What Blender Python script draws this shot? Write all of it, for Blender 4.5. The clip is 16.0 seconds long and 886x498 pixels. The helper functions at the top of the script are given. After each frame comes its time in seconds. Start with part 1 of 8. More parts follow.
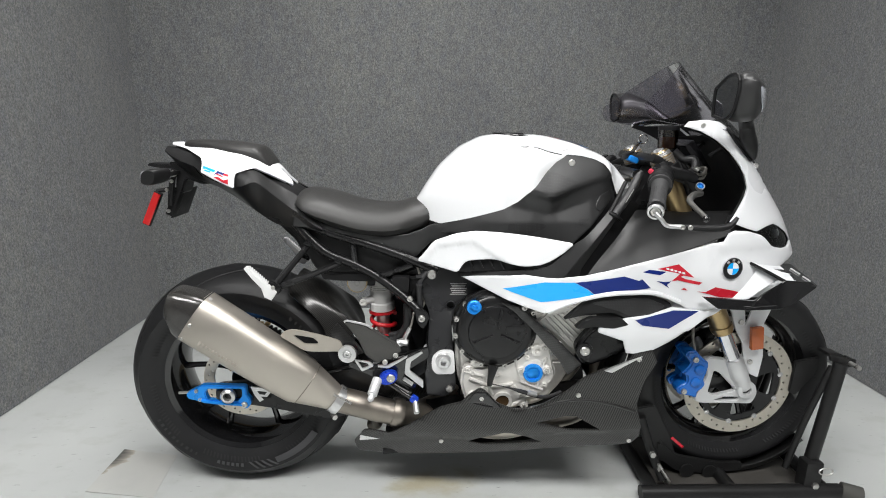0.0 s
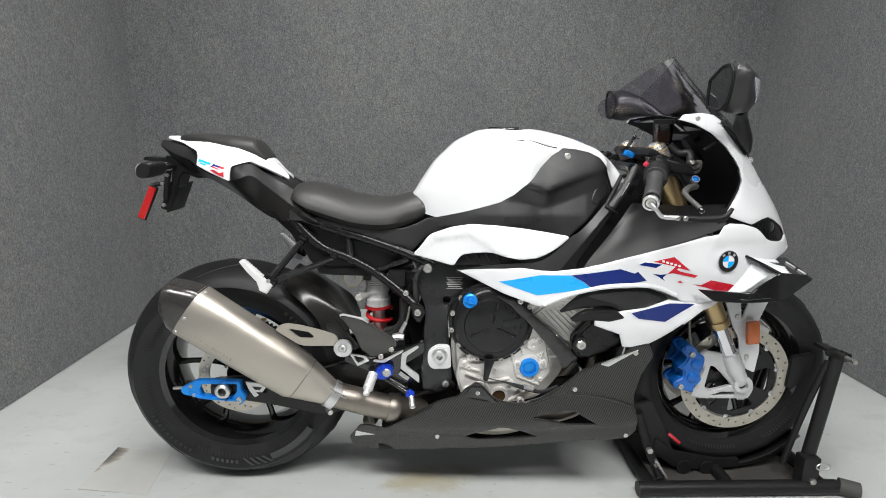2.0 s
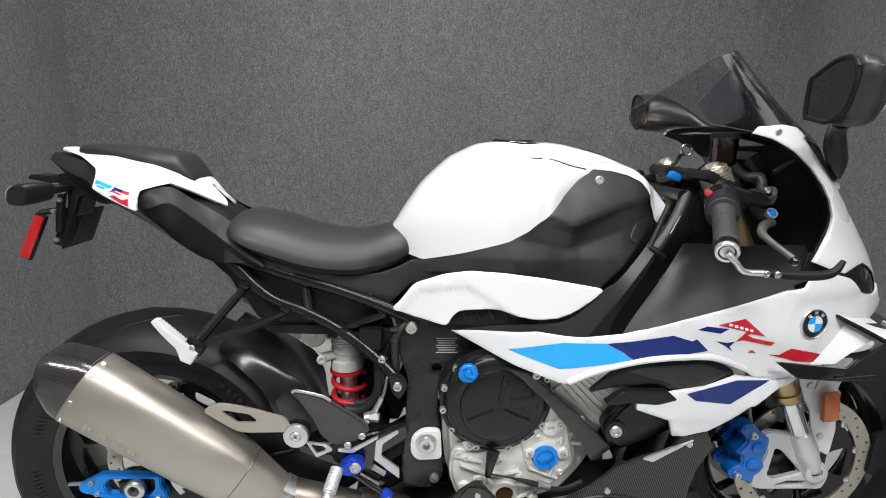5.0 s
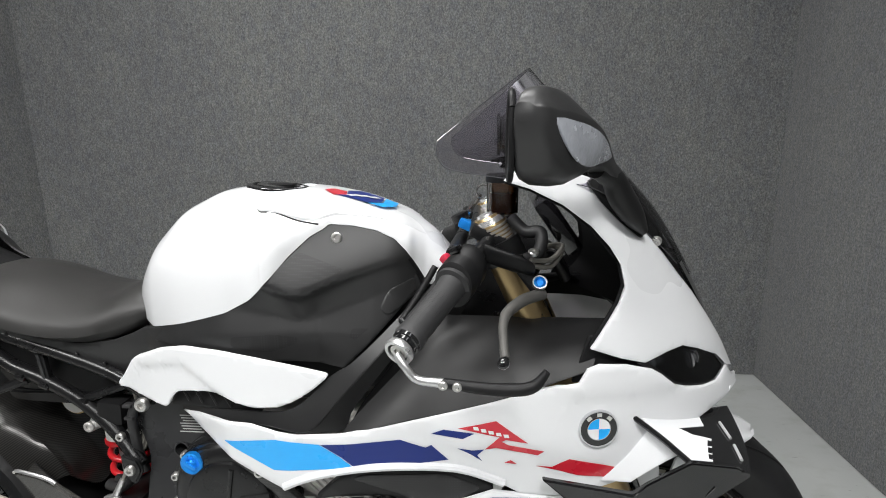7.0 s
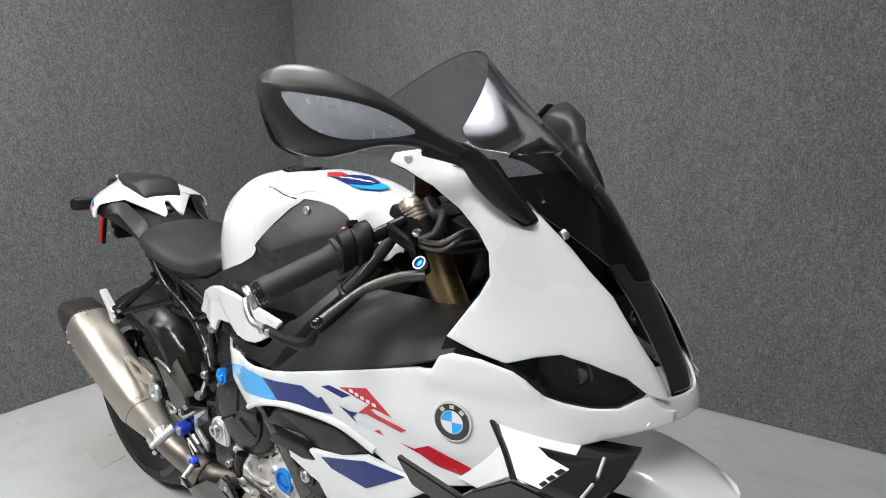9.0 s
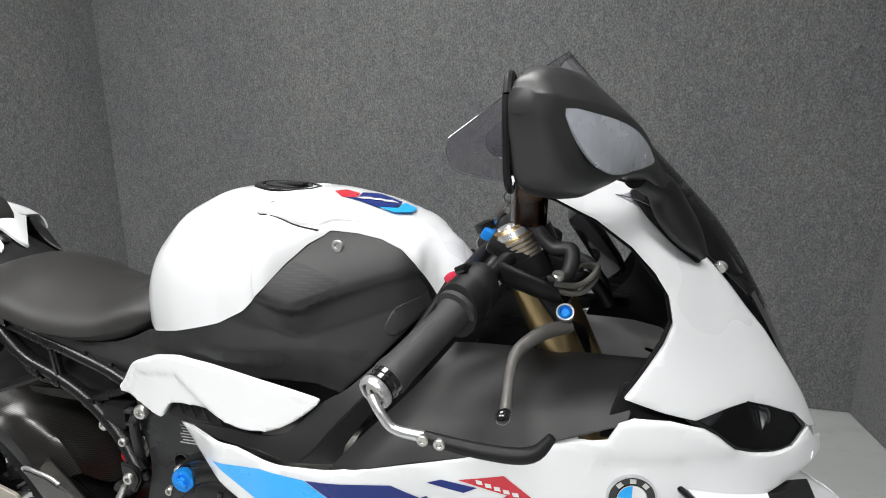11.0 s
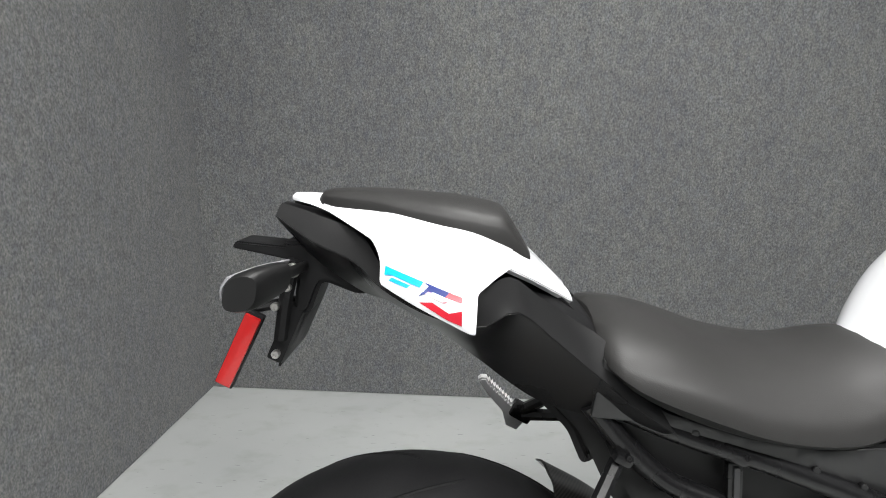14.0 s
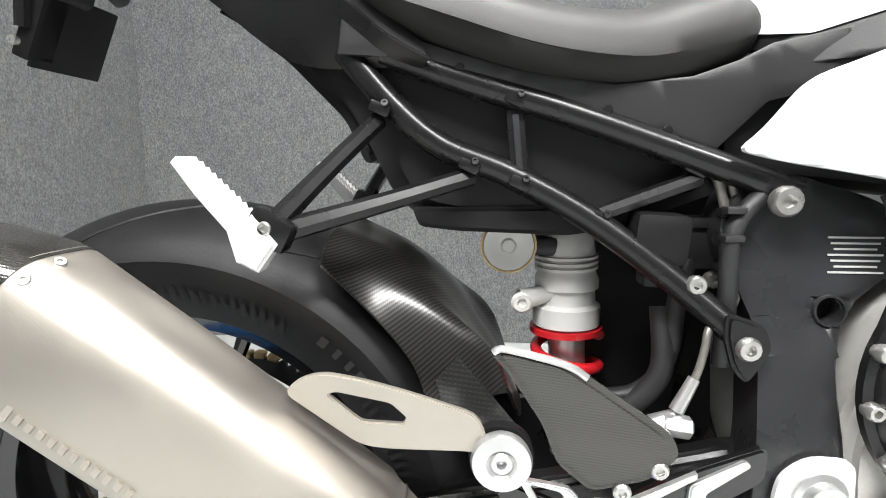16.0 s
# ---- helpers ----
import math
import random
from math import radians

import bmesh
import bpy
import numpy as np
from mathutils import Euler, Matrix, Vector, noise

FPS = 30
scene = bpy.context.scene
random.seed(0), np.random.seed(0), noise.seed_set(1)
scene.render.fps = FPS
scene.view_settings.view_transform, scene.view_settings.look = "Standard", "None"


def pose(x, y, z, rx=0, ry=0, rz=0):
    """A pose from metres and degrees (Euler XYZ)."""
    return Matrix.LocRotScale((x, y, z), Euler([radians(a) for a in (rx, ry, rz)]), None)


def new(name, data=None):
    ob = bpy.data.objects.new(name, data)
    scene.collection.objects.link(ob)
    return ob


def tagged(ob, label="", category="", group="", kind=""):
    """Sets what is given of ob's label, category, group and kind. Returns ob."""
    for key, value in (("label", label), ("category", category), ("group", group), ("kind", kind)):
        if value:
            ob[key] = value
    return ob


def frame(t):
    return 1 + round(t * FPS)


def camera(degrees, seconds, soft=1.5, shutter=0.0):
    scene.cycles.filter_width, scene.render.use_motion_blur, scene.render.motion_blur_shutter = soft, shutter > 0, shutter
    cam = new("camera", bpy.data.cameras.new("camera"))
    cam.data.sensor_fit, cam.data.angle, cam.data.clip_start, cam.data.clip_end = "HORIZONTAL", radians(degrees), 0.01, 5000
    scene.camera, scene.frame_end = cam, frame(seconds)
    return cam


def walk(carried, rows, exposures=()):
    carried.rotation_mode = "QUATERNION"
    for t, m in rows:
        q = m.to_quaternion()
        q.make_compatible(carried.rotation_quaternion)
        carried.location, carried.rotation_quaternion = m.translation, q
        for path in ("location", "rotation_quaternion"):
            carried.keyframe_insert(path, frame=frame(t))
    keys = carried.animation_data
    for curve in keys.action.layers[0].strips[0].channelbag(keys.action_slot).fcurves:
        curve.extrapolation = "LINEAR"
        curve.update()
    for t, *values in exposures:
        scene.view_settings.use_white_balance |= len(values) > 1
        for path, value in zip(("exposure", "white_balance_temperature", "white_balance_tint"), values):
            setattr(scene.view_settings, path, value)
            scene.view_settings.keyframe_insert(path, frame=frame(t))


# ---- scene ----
cam = camera(81.0, 16.0, soft=1.0)
# seconds, place in metres, turn in degrees
ROWS = [
    (0, 0.5591, -1.4417, 1.0461, 76.54, -0.39, -1.15),
    (0.5, 0.5568, -1.4454, 1.0329, 76.99, -0.39, -1.28),
    (1, 0.5568, -1.4455, 1.0230, 77.13, -0.41, -1.33),
    (1.5, 0.5572, -1.4497, 1.0154, 77.28, -0.44, -1.34),
    (2, 0.5633, -1.4485, 1.0124, 77.30, -0.45, -1.41),
    (2.5, 0.5707, -1.4457, 1.0119, 77.23, -0.43, -1.50),
    (3, 0.5726, -1.4407, 1.0134, 77.21, -0.48, -1.74),
    (3.2, 0.5780, -1.4393, 1.0160, 77.10, -0.41, -1.67),
    (3.55, 0.5762, -1.4155, 1.0163, 77.14, -0.46, -1.81),
    (3.9, 0.5677, -1.3586, 1.0151, 77.28, -0.60, -2.02),
    (4.25, 0.5589, -1.2805, 1.0148, 77.47, -0.77, -2.25),
    (4.6, 0.5559, -1.1932, 1.0180, 77.66, -0.93, -2.48),
    (4.95, 0.5652, -1.1087, 1.0274, 77.79, -1.04, -2.64),
    (5.3, 0.5929, -1.0388, 1.0454, 77.83, -1.04, -2.71),
    (5.5, 0.6168, -1.0045, 1.0609, 77.69, -0.79, -2.02),
    (6, 0.7493, -0.9414, 1.0917, 77.66, -0.64, -2.32),
    (6.5, 0.9523, -0.9363, 1.1092, 77.66, -0.04, 0.74),
    (7, 1.1454, -0.8891, 1.1117, 77.30, 0.61, 5.01),
    (7.5, 1.3336, -0.8353, 1.1159, 77.27, 1.00, 15.18),
    (8, 1.4974, -0.7949, 1.0918, 78.17, 1.20, 26.60),
    (8.2, 1.5572, -0.7777, 1.0794, 78.76, 1.29, 31.26),
    (8.55, 1.6391, -0.7543, 1.0673, 78.90, 1.25, 35.54),
    (8.9, 1.6677, -0.7405, 1.0655, 78.79, 1.08, 36.14),
    (9.25, 1.6527, -0.7345, 1.0708, 78.52, 0.83, 34.04),
    (9.6, 1.6035, -0.7347, 1.0800, 78.19, 0.56, 30.20),
    (9.95, 1.5298, -0.7395, 1.0902, 77.89, 0.34, 25.58),
    (10.3, 1.4412, -0.7470, 1.0981, 77.70, 0.24, 21.15),
    (10.5, 1.3835, -0.7480, 1.1052, 77.08, 0.34, 18.44),
    (11, 1.2091, -0.7637, 1.1095, 77.06, 0.04, 13.12),
    (11.5, 1.0031, -0.7449, 1.0992, 77.40, -0.32, 10.81),
    (12, 0.7931, -0.7448, 1.0927, 78.09, -0.96, 8.31),
    (12.5, 0.5773, -0.7313, 1.0832, 78.14, -1.51, 5.25),
    (13, 0.3986, -0.6916, 1.0823, 77.66, -1.16, 4.47),
    (13.5, 0.2045, -0.6422, 1.0783, 77.88, -1.27, 2.81),
    (14, 0.0617, -0.5902, 1.0569, 78.35, -1.12, 2.75),
    (14.5, 0.0019, -0.5718, 0.9339, 78.27, -1.40, 1.50),
    (15, 0.0025, -0.5453, 0.7919, 79.05, -1.37, 0.95),
    (15.5, 0.1346, -0.5431, 0.7085, 79.82, -0.98, 2.50),
    (16, 0.3183, -0.5583, 0.6886, 81.08, -0.13, 4.04),
]
EXPOSURES = [(0, 0.08), (3.2, 0.08), (5.3, -0.06), (8.2, -0.10), (10.3, -0.08), (11.0, -0.03), (11.5, 0.0), (12.5, -0.07), (13.0, -0.02), (13.5, 0.10), (14.0, 0.24), (14.5, 0.42), (15.1, 0.95), (16, 0.98)]
walk(cam, [(t, pose(*row)) for t, *row in ROWS], EXPOSURES)

# ---- world and lamps ----
world = bpy.data.worlds.new("world")
scene.world = world
world.use_nodes = True
world.node_tree.nodes["Background"].inputs[0].default_value = (0.75, 0.8, 0.85, 1)
world.node_tree.nodes["Background"].inputs[1].default_value = 0.05
scene.view_settings.exposure = 0.0
LAMPS = [(-0.35, -1.65), (1.35, -1.65), (0.6, 0.05)]
CEILING = 2.75
for i, (lx, ly) in enumerate(LAMPS):
    data = bpy.data.lights.new("ceiling_lamp", "AREA")
    data.shape, data.size, data.size_y, data.energy = "RECTANGLE", 1.15, 0.55, (56, 51, 26)[i]
    data.color = (1.0, 0.995, 0.985)
    new("ceiling_lamp", data).matrix_world = pose(lx, ly, CEILING - 0.045)

# ---- materials ----


def nodes_of(name):
    m = bpy.data.materials.new(name)
    m.use_nodes = True
    n = m.node_tree.nodes
    return m, n, m.node_tree.links, n["Principled BSDF"]


def noise_node(n, l, co, scale, detail=3.0, stretch=None, rough=0.55):
    if stretch:
        mp = n.new("ShaderNodeMapping")
        mp.inputs["Scale"].default_value = stretch
        l.new(co, mp.inputs["Vector"])
        co = mp.outputs["Vector"]
    t = n.new("ShaderNodeTexNoise")
    t.inputs["Scale"].default_value, t.inputs["Detail"].default_value, t.inputs["Roughness"].default_value = scale, detail, rough
    l.new(co, t.inputs["Vector"])
    return t.outputs["Fac"]


def mix_node(n, l, fac, a, b, kind="MIX"):
    m = n.new("ShaderNodeMix")
    m.data_type, m.blend_type = "RGBA", kind
    for sock, v in ((m.inputs[0], fac), (m.inputs[6], a), (m.inputs[7], b)):
        if isinstance(v, bpy.types.NodeSocket):
            l.new(v, sock)
        else:
            sock.default_value = v
    return m.outputs[2]


def ramp_node(n, l, fac, stops):
    r = n.new("ShaderNodeValToRGB")
    while len(r.color_ramp.elements) < len(stops):
        r.color_ramp.elements.new(0.5)
    for e, (p, c) in zip(r.color_ramp.elements, stops):
        e.position, e.color = p, (*c, 1) if len(c) == 3 else c
    l.new(fac, r.inputs[0])
    return r.outputs[0]


def bump_node(n, l, b, height, strength, dist=0.001):
    m = n.new("ShaderNodeBump")
    m.inputs["Strength"].default_value, m.inputs["Distance"].default_value = strength, dist
    l.new(height, m.inputs["Height"])
    l.new(m.outputs[0], b.inputs["Normal"])
    return m


def surf(name, col, rough=0.5, metal=0.0, coat=0.0, vary=0.12, scale=14, bump=0.15, bscale=400, dist=0.0004, dust=0.0, stretch=None, spec=0.5):
    m, n, l, b = nodes_of(name)
    co = n.new("ShaderNodeTexCoord").outputs["Object"]
    big = noise_node(n, l, co, scale, 4)
    fine = noise_node(n, l, co, bscale, 2, stretch)
    dark = tuple(c * (1 - vary) for c in col) + (1,)
    light = tuple(min(1, c * (1 + vary) + dust * 0.05) for c in col) + (1,)
    l.new(mix_node(n, l, big, dark, light), b.inputs["Base Color"])
    rr = n.new("ShaderNodeMapRange")
    rr.inputs[1].default_value, rr.inputs[2].default_value = 0.3, 0.7
    rr.inputs[3].default_value, rr.inputs[4].default_value = max(0.02, rough * 0.85), min(1, rough * 1.18 + dust * 0.1)
    l.new(big, rr.inputs[0])
    l.new(rr.outputs[0], b.inputs["Roughness"])
    b.inputs["Metallic"].default_value = metal
    b.inputs["Specular IOR Level"].default_value = spec
    b.inputs["Coat Weight"].default_value = coat
    b.inputs["Coat Roughness"].default_value = 0.04
    if bump:
        bump_node(n, l, b, fine, bump, dist)
    return m


M_WHITE = surf("white_paint", (0.715, 0.725, 0.74), 0.3, coat=0.8, vary=0.006, scale=1.5, bump=0.0)
M_MATTE = surf("matte_black_plastic", (0.0095, 0.0095, 0.0098), 0.44, vary=0.12, scale=9, bump=0.25, bscale=900, dist=0.0003, dust=0.03, spec=0.27)
M_KNEE = surf("grained_black_plastic", (0.017, 0.0171, 0.0175), 0.42, vary=0.1, scale=9, bump=0.25, bscale=900, dist=0.0003, dust=0.03, spec=0.5)
M_TAIL = surf("satin_black_plastic", (0.0065, 0.0065, 0.007), 0.30, vary=0.15, scale=9, bump=0.12, bscale=900, dist=0.0002, spec=0.30)
M_MIRRORCASE = surf("mirror_shell_plastic", (0.018, 0.018, 0.0185), 0.38, vary=0.12, scale=9, bump=0.2, bscale=900, dist=0.0002, spec=0.5)
M_PLASTIC = surf("dark_plastic", (0.0075, 0.0075, 0.008), 0.48, vary=0.2, scale=20, bump=0.2, bscale=700, dust=0.02, spec=0.22)
M_GLOSS = surf("gloss_black", (0.007, 0.007, 0.0075), 0.12, coat=0.6, vary=0.1, bump=0.0)
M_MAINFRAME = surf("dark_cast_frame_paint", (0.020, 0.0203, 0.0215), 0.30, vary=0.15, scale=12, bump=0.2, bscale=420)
M_PEG = surf("bright_aluminium", (0.74, 0.74, 0.74), 0.4, metal=0.25, vary=0.05, scale=30, bump=0.15, bscale=500)
M_FRAME = surf("black_frame_paint", (0.0075, 0.0075, 0.008), 0.27, vary=0.15, scale=12, bump=0.12, bscale=500, spec=0.36)
M_CAST = surf("black_cast_metal", (0.0085, 0.0085, 0.009), 0.30, metal=0.05, vary=0.2, scale=25, bump=0.3, bscale=350, dist=0.0005, spec=0.4)
M_SEAT = surf("seat_vinyl", (0.0185, 0.018, 0.0174), 0.5, vary=0.08, scale=5, bump=0.35, bscale=1100, dist=0.0004, dust=0.05, spec=0.42)
M_TYRE = surf("tyre_rubber", (0.006, 0.006, 0.0067), 0.5, vary=0.3, scale=18, bump=0.25, bscale=260, dist=0.0006, dust=0.05, spec=0.40)
M_GRIP = surf("grip_rubber", (0.022, 0.022, 0.023), 0.65, vary=0.15, scale=30, bump=0.3, bscale=600)
M_ALU = surf("silver_aluminium", (0.62, 0.62, 0.62), 0.32, metal=0.85, vary=0.08, scale=30, bump=0.15, bscale=600)
M_CASTALU = surf("cast_aluminium", (0.66, 0.645, 0.615), 0.45, metal=0.3, vary=0.18, scale=40, bump=0.45, bscale=420, dist=0.0006)
M_FORKLEG = surf("satin_silver_paint", (0.58, 0.585, 0.59), 0.38, metal=0.45, vary=0.06, scale=20, bump=0.1, bscale=700)
M_CHROME = surf("chrome_tube", (0.72, 0.72, 0.74), 0.1, metal=1.0, vary=0.03, bump=0.0)
M_STEEL = surf("bolt_steel", (0.55, 0.54, 0.52), 0.3, metal=0.9, vary=0.15, scale=60, bump=0.1)
M_TITAN = surf("brushed_titanium", (0.49, 0.455, 0.405), 0.50, metal=0.95, vary=0.07, scale=9, bump=0.22, bscale=160, dist=0.0003, stretch=(1, 14, 1))
M_TITAN_TAN = surf("bead_blasted_titanium", (0.47, 0.435, 0.385), 0.45, metal=0.8, vary=0.06, scale=15, bump=0.2, bscale=800)
M_PIPE = surf("heat_stained_pipe", (0.25, 0.225, 0.195), 0.42, metal=0.9, vary=0.25, scale=16, bump=0.1, bscale=300)
M_GOLD = surf("gold_fork_tube", (0.42, 0.31, 0.16), 0.3, metal=0.9, vary=0.06, scale=20, bump=0.05)
M_DISC = surf("brake_disc_steel", (0.54, 0.505, 0.44), 0.36, metal=0.85, vary=0.12, scale=50, bump=0.2, bscale=500)
M_BLUE = surf("anodised_blue", (0.012, 0.25, 0.76), 0.3, metal=0.45, vary=0.1, scale=40, bump=0.08)
M_BLUEDEEP = surf("deep_blue_anodised", (0.012, 0.055, 0.50), 0.28, metal=0.4, vary=0.1, scale=40, bump=0.08)
M_CALIPER = surf("blue_caliper_paint", (0.004, 0.115, 0.46), 0.30, vary=0.12, scale=30, bump=0.1, bscale=300, coat=0.2)
M_RED = surf("red_spring_paint", (0.48, 0.012, 0.018), 0.33, vary=0.1, scale=30, coat=0.3, bump=0.05)
M_REDBTN = surf("red_button", (0.45, 0.02, 0.05), 0.45, bump=0.0)
M_REFLECT = surf("red_reflector", (0.46, 0.012, 0.012), 0.22, coat=0.5, vary=0.08, scale=60, bump=0.5, bscale=350, dist=0.0006)
M_AMBER = surf("amber_reflector", (0.50, 0.12, 0.03), 0.2, coat=0.5, vary=0.1, scale=80, bump=0.5, bscale=400, dist=0.0006)
M_LBLUE = surf("light_blue_decal", (0.0, 0.36, 0.86), 0.28, coat=0.6, vary=0.02, bump=0.0)
M_DBLUE = surf("dark_blue_decal", (0.003, 0.017, 0.150), 0.30, coat=0.3, spec=0.3, vary=0.04, bump=0.0)
M_RDECAL = surf("red_decal", (0.52, 0.014, 0.030), 0.28, coat=0.6, vary=0.03, bump=0.0)
M_SILVDECAL = surf("silver_letter", (0.62, 0.62, 0.60), 0.3, metal=0.6, vary=0.02, bump=0.0)
M_BARS = surf("white_print", (0.42, 0.42, 0.41), 0.6, vary=0.1, bump=0.0)
M_TYREPRINT = surf("tyre_lettering", (0.0115, 0.0115, 0.0122), 0.6, vary=0.2, bump=0.0)
M_TYREMARK = surf("tyre_band", (0.040, 0.040, 0.043), 0.6, vary=0.2, bump=0.0)
M_LEVER = surf("satin_grey_lever", (0.115, 0.112, 0.106), 0.36, metal=0.4, vary=0.1, scale=30, bump=0.1, bscale=600)
M_ENGRAVE = surf("etched_print", (0.36, 0.33, 0.29), 0.5, metal=0.5, vary=0.1, bump=0.0)
M_STAND = surf("worn_black_steel", (0.0085, 0.0085, 0.0087), 0.42, vary=0.35, scale=14, bump=0.3, bscale=200, dist=0.0008, dust=0.04, spec=0.36)
M_HOSE = surf("black_hose", (0.016, 0.016, 0.017), 0.5, vary=0.15, bump=0.2)
M_BRAID = surf("braided_hose", (0.22, 0.21, 0.19), 0.4, metal=0.6, vary=0.2, scale=200, bump=0.5, bscale=900)
M_SIGNALLENS = surf("pale_signal_lens", (0.22, 0.22, 0.23), 0.1, coat=0.8, vary=0.1, bump=0.0)
M_HEADLAMP = surf("headlamp_bowl", (0.030, 0.030, 0.032), 0.3, vary=0.2, scale=30, bump=0.0)
M_SHOCK = surf("silver_shock_paint", (0.66, 0.655, 0.64), 0.38, metal=0.15, vary=0.06, scale=30, bump=0.15, bscale=500)
M_SMOKELENS = surf("smoked_lens", (0.05, 0.05, 0.055), 0.08, coat=0.8, vary=0.1, bump=0.0)
M_KEY = surf("nickel_key", (0.60, 0.59, 0.56), 0.22, metal=1.0, vary=0.06)


def carbon(name, base, light, size, rough=0.2):
    m, n, l, b = nodes_of(name)
    co = n.new("ShaderNodeTexCoord").outputs["Object"]
    mp = n.new("ShaderNodeMapping")
    mp.inputs["Rotation"].default_value = (0, radians(38), 0)
    l.new(co, mp.inputs["Vector"])
    ch = n.new("ShaderNodeTexWave")
    ch.wave_type, ch.bands_direction, ch.wave_profile = "BANDS", "DIAGONAL", "SIN"
    ch.inputs["Scale"].default_value = size
    ch.inputs["Distortion"].default_value = 0.35
    ch.inputs["Detail"].default_value = 1.0
    l.new(mp.outputs[0], ch.inputs["Vector"])
    ck = n.new("ShaderNodeTexChecker")
    ck.inputs["Scale"].default_value = size * 3.0
    l.new(mp.outputs[0], ck.inputs["Vector"])
    a = mix_node(n, l, ch.outputs["Fac"], (*base, 1), (*light, 1))
    a = mix_node(n, l, ck.outputs["Fac"], a, tuple(c * 1.5 for c in base) + (1,))
    l.new(a, b.inputs["Base Color"])
    b.inputs["Roughness"].default_value = rough
    b.inputs["Metallic"].default_value = 0.25
    b.inputs["Coat Weight"].default_value = 0.35
    b.inputs["Coat Roughness"].default_value = 0.12
    bump_node(n, l, b, ch.outputs["Fac"], 0.2, 0.0003)
    return m


M_CARBON = carbon("carbon_weave", (0.013, 0.013, 0.013), (0.040, 0.039, 0.038), 95, 0.28)


def twill(name, dark, light, scale, turn, rough=0.3):
    """Carbon cloth whose tows show as even stripes with finer cross threads."""
    m, n, l, b = nodes_of(name)
    co = n.new("ShaderNodeTexCoord").outputs["Object"]
    facs = []
    for s, a in ((scale, turn), (scale * 3.3, turn + 68)):
        mp = n.new("ShaderNodeMapping")
        mp.inputs["Rotation"].default_value = (0, radians(a), radians(28))
        l.new(co, mp.inputs["Vector"])
        w = n.new("ShaderNodeTexWave")
        w.wave_type, w.bands_direction, w.wave_profile = "BANDS", "X", "SIN"
        w.inputs["Scale"].default_value, w.inputs["Distortion"].default_value = s, 0.4
        l.new(mp.outputs[0], w.inputs["Vector"])
        facs.append(w.outputs["Fac"])
    stripe = ramp_node(n, l, facs[0], [(0.30, dark), (0.72, light)])
    fine = ramp_node(n, l, facs[1], [(0.2, (0.72, 0.72, 0.72)), (0.8, (1.0, 1.0, 1.0))])
    l.new(mix_node(n, l, 1.0, stripe, fine, "MULTIPLY"), b.inputs["Base Color"])
    b.inputs["Roughness"].default_value = rough
    b.inputs["Metallic"].default_value = 0.45
    b.inputs["Coat Weight"].default_value = 0.3
    b.inputs["Coat Roughness"].default_value = 0.20
    return m


M_HEEL = carbon("carbon_heel_guard", (0.030, 0.029, 0.027), (0.052, 0.050, 0.046), 190, 0.26)
M_TWILL = twill("carbon_twill", (0.011, 0.011, 0.011), (0.044, 0.042, 0.039), 88, -41)
M_TWILL_FINE = twill("carbon_twill_fine", (0.006, 0.006, 0.006), (0.062, 0.061, 0.059), 85, 25, 0.3)
M_CARBON_TAIL = carbon("carbon_muffler_cap", (0.022, 0.021, 0.020), (0.058, 0.055, 0.051), 165, 0.16)


def knurl(name):
    m, n, l, b = nodes_of(name)
    co = n.new("ShaderNodeTexCoord").outputs["Object"]
    v = n.new("ShaderNodeTexVoronoi")
    v.inputs["Scale"].default_value = 250
    v.inputs["Randomness"].default_value = 0.05
    l.new(co, v.inputs["Vector"])
    big = noise_node(n, l, co, 12, 3)
    dots = ramp_node(n, l, v.outputs["Distance"], [(0.0, (0.036, 0.036, 0.037)), (0.28, (0.026, 0.026, 0.027)), (0.40, (0.016, 0.016, 0.0165))])
    l.new(mix_node(n, l, 1.0, dots, ramp_node(n, l, big, [(0.3, (0.85, 0.85, 0.85)), (0.7, (1.0, 1.0, 1.0))]), "MULTIPLY"), b.inputs["Base Color"])
    b.inputs["Roughness"].default_value = 0.44
    b.inputs["Specular IOR Level"].default_value = 0.4
    bump_node(n, l, b, v.outputs["Distance"], -0.3, 0.0008)
    return m


M_KNURL = knurl("grip_pad_texture")


def clear(name, tint, gloss_rough=0.03, ior=1.5):
    m, n, l, b = nodes_of(name)
    n.remove(b)
    tr, gl, mx, fr = n.new("ShaderNodeBsdfTransparent"), n.new("ShaderNodeBsdfGlossy"), n.new("ShaderNodeMixShader"), n.new("ShaderNodeFresnel")
    tr.inputs[0].default_value = (*tint, 1)
    gl.inputs["Roughness"].default_value = gloss_rough
    fr.inputs["IOR"].default_value = ior
    l.new(fr.outputs[0], mx.inputs[0])
    l.new(tr.outputs[0], mx.inputs[1])
    l.new(gl.outputs[0], mx.inputs[2])
    l.new(mx.outputs[0], n["Material Output"].inputs[0])
    return m


M_SMOKE = clear("smoked_screen", (0.70, 0.675, 0.735), 0.12, 1.45)
M_LENS = clear("clear_lens", (0.72, 0.74, 0.78), 0.05)
M_AMBERCUP = clear("brown_reservoir", (0.42, 0.25, 0.12), 0.1)
M_MIRROR = surf("mirror_glass", (0.20, 0.205, 0.215), 0.03, metal=1.0, vary=0.0, bump=0.0)
M_LENSBACK = surf("lamp_bowl", (0.50, 0.52, 0.57), 0.25, metal=0.4, coat=0.9, vary=0.30, scale=40, bump=0.4, bscale=120, dist=0.002)


